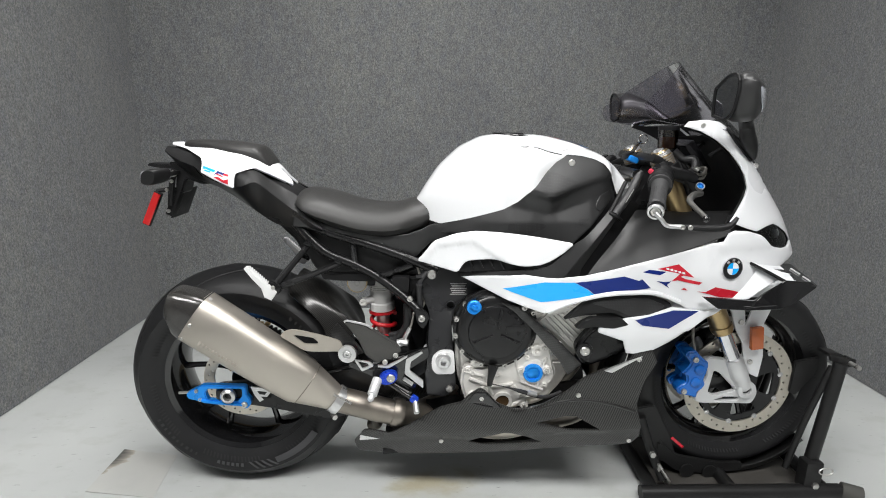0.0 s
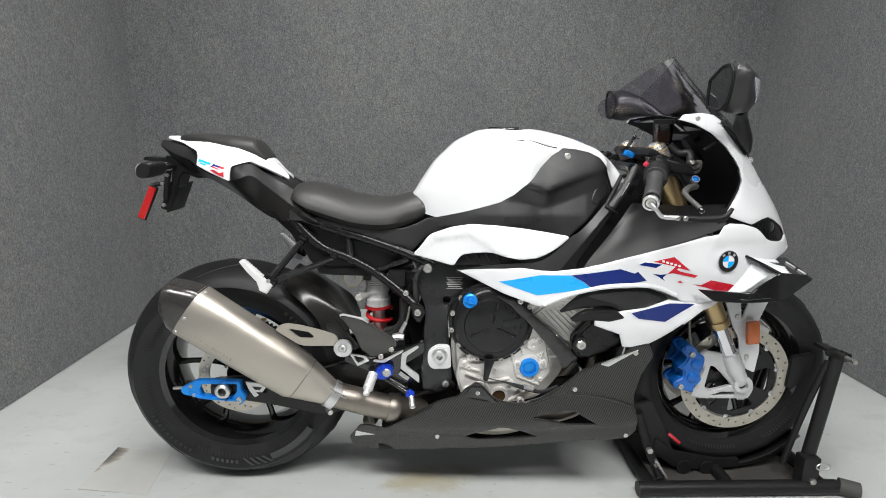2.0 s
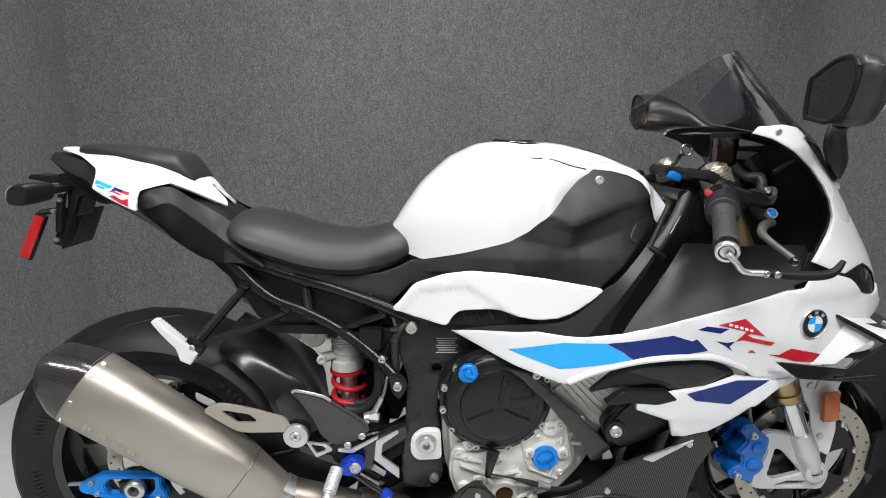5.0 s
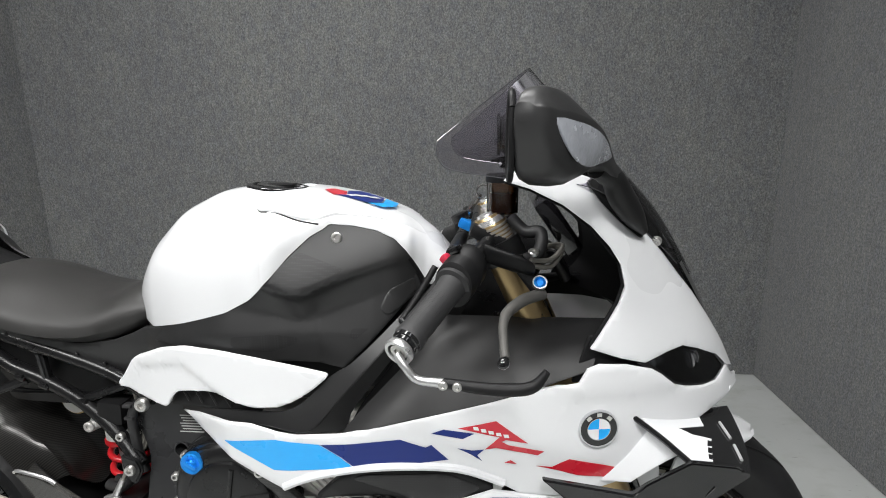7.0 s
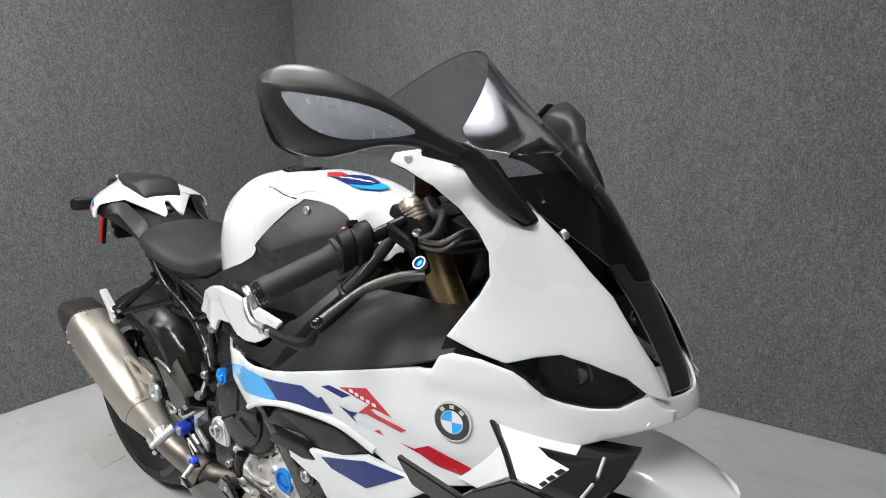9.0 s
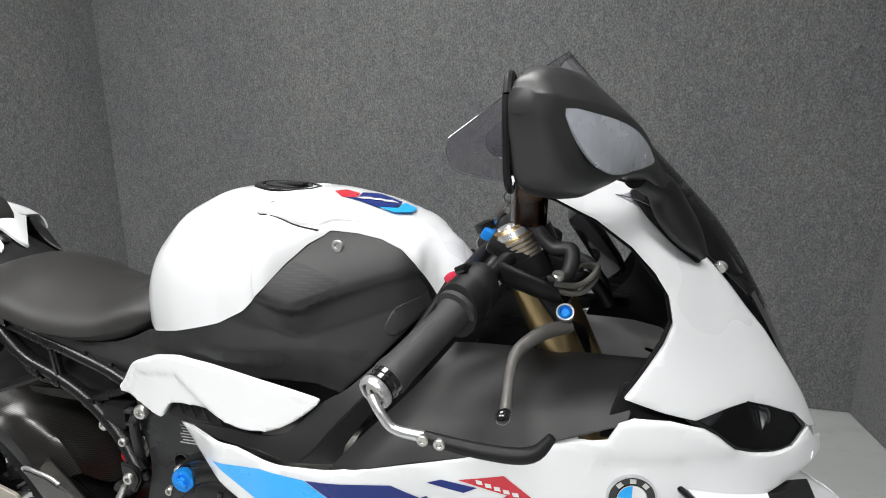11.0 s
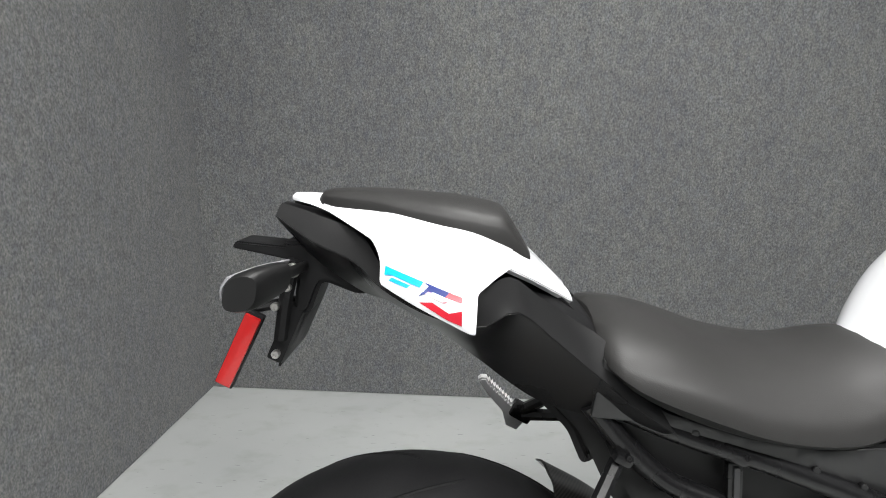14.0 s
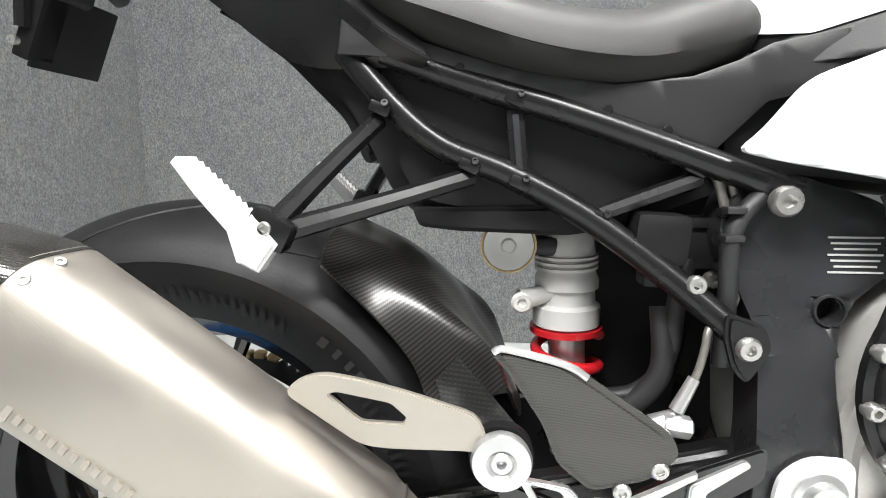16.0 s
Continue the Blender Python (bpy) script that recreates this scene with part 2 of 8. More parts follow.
def carpet(name, warm):
    m, n, l, b = nodes_of(name)
    co = n.new("ShaderNodeTexCoord").outputs["Object"]
    speck = noise_node(n, l, co, 170, 4, (1, 1, 0.7), 0.75)
    hue = noise_node(n, l, co, 38, 4, (1, 1, 0.6), 0.7)
    blot = noise_node(n, l, co, 60, 5, (1, 1, 0.5), 0.8)
    large = noise_node(n, l, co, 3.2, 4, (1, 1, 0.55), 0.6)
    a = ramp_node(n, l, speck, [(0.30, (0.034, 0.036, 0.036)), (0.50, (0.075, 0.077, 0.075)), (0.70, (0.128, 0.128, 0.123))])
    h = ramp_node(n, l, hue, [(0.32, (0.95, 0.97, 1.03)), (0.5, (1, 1, 1)), (0.70, (1.03, 1.005, 0.97))])
    a = mix_node(n, l, 1.0, a, h, "MULTIPLY")
    a = mix_node(n, l, 1.0, a, ramp_node(n, l, blot, [(0.32, (0.78, 0.79, 0.81)), (0.5, (1.0, 1.0, 1.0)), (0.68, (1.24, 1.23, 1.21))]), "MULTIPLY")
    a = mix_node(n, l, 1.0, a, ramp_node(n, l, large, [(0.3, (0.91, 0.91, 0.94)), (0.7, (1.07, 1.07, 1.05))]), "MULTIPLY")
    a = mix_node(n, l, 1.0, a, (*warm, 1), "MULTIPLY")
    l.new(a, b.inputs["Base Color"])
    b.inputs["Roughness"].default_value = 0.95
    b.inputs["Specular IOR Level"].default_value = 0.15
    b.inputs["Sheen Weight"].default_value = 0.25
    bump_node(n, l, b, speck, 0.35, 0.003)
    return m


M_CARPET = carpet("grey_carpet", (1.70, 1.70, 1.745))


def floor_paint():
    m, n, l, b = nodes_of("painted_concrete")
    co = n.new("ShaderNodeTexCoord").outputs["Object"]
    big, mid, fine = noise_node(n, l, co, 1.6, 4), noise_node(n, l, co, 7, 5, (1, 1.6, 1)), noise_node(n, l, co, 140, 3)
    a = ramp_node(n, l, big, [(0.3, (0.40, 0.415, 0.41)), (0.7, (0.47, 0.485, 0.475))])
    a = mix_node(n, l, 1.0, a, ramp_node(n, l, mid, [(0.30, (0.90, 0.90, 0.88)), (0.48, (1, 1, 1))]), "MULTIPLY")
    scr = noise_node(n, l, co, 26, 3, (1, 6, 1), 0.4)
    a = mix_node(n, l, 1.0, a, ramp_node(n, l, scr, [(0.27, (0.62, 0.62, 0.62)), (0.30, (1, 1, 1))]), "MULTIPLY")
    # a rusty puddle mark of its own, below the engine
    sep = n.new("ShaderNodeVectorMath")
    sep.operation = "SUBTRACT"
    l.new(co, sep.inputs[0])
    sep.inputs[1].default_value = (0.56, -0.09, 0)
    ln = n.new("ShaderNodeVectorMath")
    ln.operation = "LENGTH"
    mp = n.new("ShaderNodeMapping")
    mp.inputs["Scale"].default_value = (2.6, 4.6, 1)
    l.new(sep.outputs[0], mp.inputs["Vector"])
    l.new(mp.outputs[0], ln.inputs[0])
    add = n.new("ShaderNodeMath")
    l.new(ln.outputs["Value"], add.inputs[0])
    l.new(mid, add.inputs[1])
    st = ramp_node(n, l, add.outputs[0], [(0.56, (0.84, 0.75, 0.57)), (0.72, (0.90, 0.85, 0.74)), (0.80, (0.97, 0.95, 0.90)), (0.95, (1, 1, 1))])
    a = mix_node(n, l, 1.0, a, st, "MULTIPLY")
    l.new(a, b.inputs["Base Color"])
    rr = ramp_node(n, l, mid, [(0.3, (0.45, 0.45, 0.45)), (0.7, (0.32, 0.32, 0.32))])
    l.new(rr, b.inputs["Roughness"])
    bump_node(n, l, b, fine, 0.12, 0.0015)
    return m


M_FLOOR = floor_paint()


def board():
    m, n, l, b = nodes_of("worn_plate")
    co = n.new("ShaderNodeTexCoord").outputs["Object"]
    big, streak = noise_node(n, l, co, 4, 4), noise_node(n, l, co, 30, 4, (0.25, 1.6, 1), 0.6)
    a = ramp_node(n, l, big, [(0.3, (0.40, 0.405, 0.39)), (0.7, (0.46, 0.46, 0.435))])
    sep = n.new("ShaderNodeSeparateXYZ")
    l.new(co, sep.inputs[0])
    # corner shadow painted into the colour: dark at the free edge, brown where it fades
    fx = n.new("ShaderNodeMapRange")
    fx.inputs[1].default_value, fx.inputs[2].default_value, fx.inputs[4].default_value = -0.45, -0.36, 1.0
    l.new(sep.outputs[0], fx.inputs[0])
    fy = n.new("ShaderNodeMapRange")
    fy.inputs[1].default_value, fy.inputs[2].default_value, fy.inputs[4].default_value = 0.02, -0.12, 1.1
    l.new(sep.outputs[1], fy.inputs[0])
    s1, s2 = n.new("ShaderNodeMath"), n.new("ShaderNodeMath")
    l.new(fx.outputs[0], s1.inputs[0])
    l.new(fy.outputs[0], s1.inputs[1])
    l.new(s1.outputs[0], s2.inputs[0])
    l.new(streak, s2.inputs[1])
    a = mix_node(n, l, 1.0, a, ramp_node(n, l, s2.outputs[0], [(0.55, (0.16, 0.16, 0.16)), (0.85, (0.55, 0.51, 0.46)), (1.05, (0.92, 0.86, 0.78)), (1.3, (1, 1, 1))]), "MULTIPLY")
    l.new(a, b.inputs["Base Color"])
    b.inputs["Roughness"].default_value = 0.45
    bump_node(n, l, b, streak, 0.1, 0.001)
    return m


M_BOARD = board()
M_CEIL = surf("ceiling_board", (0.82, 0.82, 0.81), 0.9, vary=0.04)
M_PLASTER = surf("plain_wall_paint", (0.10, 0.10, 0.105), 0.85, vary=0.05)
mg, ng, lg, bg = nodes_of("lamp_diffuser")
bg.inputs["Emission Color"].default_value, bg.inputs["Emission Strength"].default_value = (1, 0.99, 0.97, 1), 9.0
M_DIFFUSER = mg

# ---- mesh tools ----


def part(name, bm, mat, parent=None, label="", angle=38, smooth=True):
    """Links a bmesh as one mesh object under a thing or a part."""
    me = bpy.data.meshes.new(name)
    bmesh.ops.recalc_face_normals(bm, faces=bm.faces)
    bm.to_mesh(me)
    bm.free()
    me.materials.append(mat)
    if smooth:
        me.polygons.foreach_set("use_smooth", [True] * len(me.polygons))
        me.set_sharp_from_angle(angle=radians(angle))
    ob = new(name, me)
    if parent:
        ob.parent = parent
    return tagged(ob, label)


def thing(name, label, category, group="", at=(0, 0, 0)):
    ob = new(name)
    ob.empty_display_size = 0.1
    ob.location = at
    return tagged(ob, label, category, group)


def spline(pts, n, closed=False):
    """Points of a smooth curve through pts, evenly spaced."""
    p = [np.array(q, float) for q in pts]
    if len(p) == 2 and not closed:
        return [p[0] + (p[1] - p[0]) * k / (n - 1) for k in range(n)]
    dense, m = [], len(p)
    for i in range(m if closed else m - 1):
        a, b, c, d = (p[(i - 1) % m], p[i], p[(i + 1) % m], p[(i + 2) % m]) if closed else (p[max(i - 1, 0)], p[i], p[i + 1], p[min(i + 2, m - 1)])
        for k in range(12):
            t = k / 12
            dense.append(0.5 * (2 * b + (c - a) * t + (2 * a - 5 * b + 4 * c - d) * t * t + (3 * b - a - 3 * c + d) * t ** 3))
    dense.append(p[0] if closed else p[-1])
    s = np.concatenate([[0], np.cumsum([np.linalg.norm(dense[k + 1] - dense[k]) for k in range(len(dense) - 1)])])
    w = np.linspace(0, s[-1], n + 1 if closed else n)[: n]
    arr = np.array(dense)
    return [np.array([np.interp(u, s, arr[:, j]) for j in range(arr.shape[1])]) for u in w]


def grid(bm, rows, closed=False):
    """Faces between rows of points; closed joins each row's end to its start."""
    vs = [[bm.verts.new(q) for q in r] for r in rows]
    for a, b in zip(vs, vs[1:]):
        k = len(a)
        for i in range(k if closed else k - 1):
            j = (i + 1) % k
            bm.faces.new((a[i], a[j], b[j], b[i]))
    return vs


def hull(rows, caps=True):
    """A closed skin over closed rings of points."""
    bm = bmesh.new()
    vs = grid(bm, rows, True)
    if caps:
        bm.faces.new(vs[0][::-1])
        bm.faces.new(vs[-1])
    return bm


def tube(pts, r, n=12, steps=None, bm=None):
    """A round bar along a smooth curve; r is one radius or one for each point."""
    bm = bm or bmesh.new()
    steps = steps or max(2, (len(pts) - 1) * 8 + 1)
    rad = [r] * len(pts) if isinstance(r, (int, float)) else r
    c = spline([(*p, q) for p, q in zip(pts, rad)], steps)
    rows, side = [], None
    for i in range(steps):
        d = c[min(i + 1, steps - 1)][:3] - c[max(i - 1, 0)][:3]
        d = d / np.linalg.norm(d)
        if side is None:
            side = np.cross(d, (0, 0, 1)) if abs(d[2]) < 0.9 else np.cross(d, (0, 1, 0))
        side = side - d * side.dot(d)
        side /= np.linalg.norm(side)
        up = np.cross(d, side)
        rows.append([c[i][:3] + c[i][3] * (side * math.cos(a) + up * math.sin(a)) for a in [2 * math.pi * k / n for k in range(n)]])
    vs = grid(bm, rows, True)
    bm.faces.new(vs[0][::-1])
    bm.faces.new(vs[-1])
    return bm


def frame_of(axis):
    d = np.array(axis, float) / np.linalg.norm(axis)
    a = np.cross(d, (0, 0, 1)) if abs(d[2]) < 0.9 else np.cross(d, (1, 0, 0))
    a /= np.linalg.norm(a)
    return d, a, np.cross(d, a)


def lathe(profile, at, axis=(0, -1, 0), n=32, bm=None, ends=True):
    """A turned body: profile of (distance along the axis, radius)."""
    bm = bm or bmesh.new()
    d, a, b = frame_of(axis)
    rows = [[np.array(at) + d * h + r * (a * math.cos(t) + b * math.sin(t)) for t in [2 * math.pi * k / n for k in range(n)]] for h, r in profile]
    vs = grid(bm, rows, True)
    if ends:
        bm.faces.new(vs[0][::-1])
        bm.faces.new(vs[-1])
    return bm


def ring(profile, at, axis=(0, -1, 0), n=48, bm=None):
    """A turned body whose profile closes on itself."""
    return lathe(list(profile) + [profile[0]], at, axis, n, bm, ends=False)


def box(at, size, bevel=0.004, turn=(0, 0, 0), bm=None, seg=2):
    bm = bm or bmesh.new()
    m = Matrix.Translation(at) @ Euler([radians(q) for q in turn]).to_matrix().to_4x4() @ Matrix.Diagonal((*size, 1))
    r = bmesh.ops.create_cube(bm, size=1, matrix=m)
    if bevel:
        es = {e for v in r["verts"] for e in v.link_edges}
        bmesh.ops.bevel(bm, geom=list(es), offset=bevel, segments=seg, affect="EDGES", profile=0.6)
    return bm


def fill(loops):
    """Flat faces inside closed outlines of (x, z); further outlines are holes."""
    bm = bmesh.new()
    es = []
    for lp in loops:
        vs = [bm.verts.new((q[0], 0, q[1])) for q in lp]
        es += [bm.edges.new((vs[i], vs[(i + 1) % len(vs)])) for i in range(len(vs))]
    bmesh.ops.triangle_fill(bm, use_beauty=True, use_dissolve=False, edges=es)
    return bm


def circle(x, z, r, n=20):
    return [(x + r * math.cos(2 * math.pi * k / n), z + r * math.sin(2 * math.pi * k / n)) for k in range(n)]


def soft(pts, r=0.01, k=3):
    """An outline with its corners rounded to about r."""
    out, m = [], len(pts)
    for i in range(m):
        p, a, b = (np.array(pts[j], float) for j in (i, i - 1, (i + 1) % m))
        u, v = a - p, b - p
        lu, lv = np.linalg.norm(u), np.linalg.norm(v)
        ru = min(r, 0.45 * lu, 0.45 * lv)
        s, e = p + u / lu * ru, p + v / lv * ru
        for q in range(k + 1):
            t = q / k
            out.append(tuple((1 - t) ** 2 * s + 2 * t * (1 - t) * p + t * t * e))
    return out


def plate(loops, y0, y1, bevel=0.0015, seg=2):
    """A flat plate between y0 and y1."""
    bm = fill(loops)
    for v in bm.verts:
        v.co.y = y0
    r = bmesh.ops.extrude_face_region(bm, geom=bm.faces[:])
    for v in [g for g in r["geom"] if isinstance(g, bmesh.types.BMVert)]:
        v.co.y = y1
    bmesh.ops.recalc_face_normals(bm, faces=bm.faces)
    if bevel:
        es = [e for e in bm.edges if len(e.link_faces) == 2 and e.calc_face_angle(0) > 0.9]
        es = [e for e in es if abs(e.verts[0].co.y - e.verts[1].co.y) < 1e-6]
        bmesh.ops.bevel(bm, geom=es, offset=bevel, segments=seg, affect="EDGES")
    return bm


def inset_loop(loop, d):
    """The outline moved to the left of its way by d."""
    out, m = [], len(loop)
    for i in range(m):
        p, a, b = (np.array(loop[j], float) for j in (i, i - 1, (i + 1) % m))
        u, v = (p - a) / max(1e-9, np.linalg.norm(p - a)), (b - p) / max(1e-9, np.linalg.norm(b - p))
        w = np.array((-u[1] - v[1], u[0] + v[0]))
        lw = np.linalg.norm(w)
        w = w / lw if lw > 1e-6 else np.array((-u[1], u[0]))
        out.append(tuple(p + w * d / max(0.6, float(np.dot(w, (-u[1], u[0]))))))
    return out


def panel(loops, wide, thick=0.004, step=0.018, k=1, lift=0.0, bevel=0.0012):
    """A curved shell: the outline in (x, z) laid on the surface y = wide(x, z); k = -1 for the other side."""
    ring_of, whole = [], 0.0
    if thick and bevel:
        kept = []
        for n, loop in enumerate(loops):
            loop = [p for i, p in enumerate(loop) if math.dist(p, loop[i - 1]) > 0.0004]
            area = sum(loop[i - 1][0] * p[1] - p[0] * loop[i - 1][1] for i, p in enumerate(loop))
            loop = loop if (area > 0) == (n == 0) else loop[::-1]
            kept.append(inset_loop(loop, bevel))
            ring_of.append(loop)
            inset = kept[-1]
            whole += sum(inset[i - 1][0] * p[1] - p[0] * inset[i - 1][1] for i, p in enumerate(inset)) / 2
        plain, loops = loops, kept
    bm = fill(loops)
    if ring_of and abs(sum(f.calc_area() for f in bm.faces) - whole) > 0.01 * abs(whole):
        # too fine an outline for a rounded rim
        bm.free()
        loops, ring_of = plain, []
        bm = fill(loops)
    for a, b in zip(ring_of, loops):
        va, vb = ([bm.verts.new((p[0], 0, p[1])) for p in q] for q in (a, b))
        for i in range(len(a)):
            bm.faces.new((va[i - 1], va[i], vb[i], vb[i - 1]))
    bmesh.ops.remove_doubles(bm, verts=bm.verts[:], dist=1e-5)
    bmesh.ops.recalc_face_normals(bm, faces=bm.faces)
    xs, zs = [v.co.x for v in bm.verts], [v.co.z for v in bm.verts]
    for lo, hi, ax in ((min(xs), max(xs), 0), (min(zs), max(zs), 2)):
        for q in np.arange(lo + step * 0.5, hi, step):
            co, no = [0, 0, 0], [0, 0, 0]
            co[ax], no[ax] = q, 1
            bmesh.ops.bisect_plane(bm, geom=bm.verts[:] + bm.edges[:] + bm.faces[:], plane_co=co, plane_no=no, dist=1e-5)
    for v in bm.verts:
        v.co.y = k * (wide(v.co.x, v.co.z) - lift + (min(bevel * 0.62, thick * 0.6) if v.is_boundary and thick else 0.0))
    if not thick:
        return bm
    ext = bmesh.ops.extrude_face_region(bm, geom=bm.faces[:])
    top = {g for g in ext["geom"] if isinstance(g, bmesh.types.BMVert)}
    for v in bm.verts:
        if v not in top:
            v.co.y = k * (wide(v.co.x, v.co.z) - lift + thick)
    bmesh.ops.recalc_face_normals(bm, faces=bm.faces)
    return bm


def lid(loops, height, thick=0.004, step=0.012):
    """A curved cover: the outline in (x, y) laid on the surface z = height(x, y)."""
    bm = fill(loops)
    xs, ys = [v.co.x for v in bm.verts], [v.co.z for v in bm.verts]
    for lo, hi, ax in ((min(xs), max(xs), 0), (min(ys), max(ys), 2)):
        for q in np.arange(lo + step * 0.5, hi, step):
            co, no = [0, 0, 0], [0, 0, 0]
            co[ax], no[ax] = q, 1
            bmesh.ops.bisect_plane(bm, geom=bm.verts[:] + bm.edges[:] + bm.faces[:], plane_co=co, plane_no=no, dist=1e-5)
    for v in bm.verts:
        v.co = (v.co.x, v.co.z, height(v.co.x, v.co.z))
    bmesh.ops.remove_doubles(bm, verts=[v for v in bm.verts if v.is_boundary], dist=0.0016)
    ext = bmesh.ops.extrude_face_region(bm, geom=bm.faces[:])
    top = {g for g in ext["geom"] if isinstance(g, bmesh.types.BMVert)}
    for v in bm.verts:
        if v not in top:
            v.co.z -= thick
    bmesh.ops.recalc_face_normals(bm, faces=bm.faces)
    es = [e for e in bm.edges if len(e.link_faces) == 2 and e.calc_face_angle(0) > 0.9 and all(v in top for v in e.verts)]
    bmesh.ops.bevel(bm, geom=es, offset=0.0012, segments=2, affect="EDGES")
    return bm


def patch(rows, thick=0.004, away=(0.6, 0, 0.6), nu=16, nv=10):
    """A shell over a net of points, with its thickness turned towards the point away."""
    r = [spline(q, nu) for q in rows]
    cols = [spline([q[i] for q in r], nv) for i in range(nu)]
    bm = bmesh.new()
    grid(bm, cols)
    bmesh.ops.recalc_face_normals(bm, faces=bm.faces)
    bm.normal_update()
    f = max(bm.faces, key=lambda q: q.calc_area())
    if f.normal.dot(f.calc_center_median() - Vector(away)) < 0:
        bmesh.ops.reverse_faces(bm, faces=bm.faces)
        bm.normal_update()
    shift = {v: v.normal.copy() * thick for v in bm.verts}
    ext = bmesh.ops.extrude_face_region(bm, geom=bm.faces[:])
    top = {g for g in ext["geom"] if isinstance(g, bmesh.types.BMVert)}
    for v, s in shift.items():
        v.co -= s
    bmesh.ops.recalc_face_normals(bm, faces=bm.faces)
    es = [e for e in bm.edges if len(e.link_faces) == 2 and e.calc_face_angle(0) > 0.9 and all(v in top for v in e.verts)]
    bmesh.ops.bevel(bm, geom=es, offset=min(0.0012, thick * 0.3), segments=2, affect="EDGES")
    return bm


def sheet(rows, nu=24, nv=24):
    """A thin clear pane over a net of points, and its outer edge as a line."""
    r = [spline(q, nu) for q in rows]
    cols = [spline([q[i] for q in r], nv) for i in range(nu)]
    bm = bmesh.new()
    grid(bm, cols)
    edge = [c[0] for c in cols] + cols[-1][1:] + [c[-1] for c in cols[::-1]][1:] + cols[0][::-1][1:]
    return bm, edge


def line_of(pts, wide=0.02):
    """A function through (x, value) pairs, smoothed over a width."""
    xs, ys = [p[0] for p in pts], [p[1] for p in pts]
    gx = np.linspace(xs[0] - 0.05, xs[-1] + 0.05, 400)
    gy = np.interp(gx, xs, ys)
    w = max(3, int(wide / (gx[1] - gx[0])) | 1)
    pad = np.pad(gy, w, mode="edge")
    for _ in range(2):
        pad = np.convolve(pad, np.ones(w) / w, mode="same")
    gy = pad[w:-w]
    return lambda x: float(np.interp(x, gx, gy))


def bolt(at, r, parent, axis=(0, -1, 0), mat=None, h=0.005, socket=True, name="bolt", label=""):
    """A screw head with a socket."""
    pr = [(-0.004, r * 0.9), (0, r), (h * 0.6, r), (h, r * 0.82)]
    if socket:
        pr += [(h, r * 0.45), (h * 0.35, r * 0.4)]
    return part(name, lathe(pr, at, axis, 14), mat or M_STEEL, parent, label)

# ---- the booth: floor, carpeted walls, ceiling ----
LEFT, RIGHT, BACK, FRONT = -1.01, 2.37, 1.44, -3.2


def slab(name, lo, hi, mat, label, category):
    ob = part(name, box([(a + b) / 2 for a, b in zip(lo, hi)], [b - a for a, b in zip(lo, hi)], 0), mat, None, smooth=False)
    return tagged(ob, label, category, kind="structure")


slab("floor", (LEFT - 0.6, FRONT - 0.1, -0.1), (RIGHT + 0.6, BACK + 0.1, 0), M_FLOOR, "pale grey painted concrete floor with scuffs and rust stain", "floor")
slab("wall_back", (LEFT - 0.08, BACK, 0.003), (RIGHT + 0.08, BACK + 0.08, CEILING), M_CARPET, "partition wall covered in speckled dark grey carpet", "wall")
slab("wall_left", (LEFT - 0.08, -1.9, 0.003), (LEFT, BACK - 0.002, CEILING), M_CARPET, "side partition covered in speckled dark grey carpet", "wall")
slab("wall_right", (RIGHT, -1.9, 0.003), (RIGHT + 0.08, BACK - 0.002, CEILING), M_CARPET, "side partition covered in speckled dark grey carpet", "wall")
# unseen walls added to close the room, dark so black parts reflect little
slab("wall_front", (LEFT - 0.6, FRONT - 0.1, 0.003), (RIGHT + 0.6, FRONT, CEILING), M_PLASTER, "plain dark grey painted wall closing the room", "wall")
slab("wall_far_left", (LEFT - 0.7, FRONT, 0.003), (LEFT - 0.6, BACK + 0.1, CEILING), M_PLASTER, "plain dark grey painted wall closing the room", "wall")
slab("wall_far_right", (RIGHT + 0.6, FRONT, 0.003), (RIGHT + 0.7, BACK + 0.1, CEILING), M_PLASTER, "plain dark grey painted wall closing the room", "wall")
slab("ceiling", (LEFT - 0.7, FRONT - 0.1, CEILING), (RIGHT + 0.7, BACK + 0.1, CEILING + 0.1), M_CEIL, "plain white ceiling board", "ceiling")

for lx, ly in LAMPS:
    lamp = thing("ceiling_light", "white rectangular ceiling panel light, switched on", "ceiling light", "panel lights", (lx, ly, CEILING))
    part("housing", plate([[(-0.62, -0.035), (0.62, -0.035), (0.62, 0), (-0.62, 0)]], -0.32, 0.32, 0.003), M_CEIL, lamp)
    part("diffuser", box((0, 0, -0.037), (1.16, 0.56, 0.004), 0), M_DIFFUSER, lamp, smooth=False)

# ---- the motorcycle ----
bike = thing("motorcycle", "white sport motorcycle with blue and red stripes in a wheel stand", "motorcycle")
REAR, FRONTW = np.array((0.014, 0.0, 0.327)), np.array((1.455, 0.0, 0.317))

# half widths of the body, all negative because the near side lies at -y
fair_x = line_of([(0.55, 0.118), (0.64, 0.138), (0.75, 0.205), (0.85, 0.235), (0.95, 0.248), (1.05, 0.248), (1.15, 0.241), (1.25, 0.226), (1.30, 0.222)])
nose_x = line_of([(0.60, 1.575), (0.70, 1.575), (0.733, 1.563), (0.812, 1.525), (0.882, 1.472), (0.95, 1.425), (1.006, 1.375), (1.05, 1.325), (1.08, 1.29)], 0.05)
nose_w = line_of([(0.55, 0.228), (0.80, 0.224), (0.90, 0.212), (1.0, 0.192), (1.06, 0.178)], 0.06)


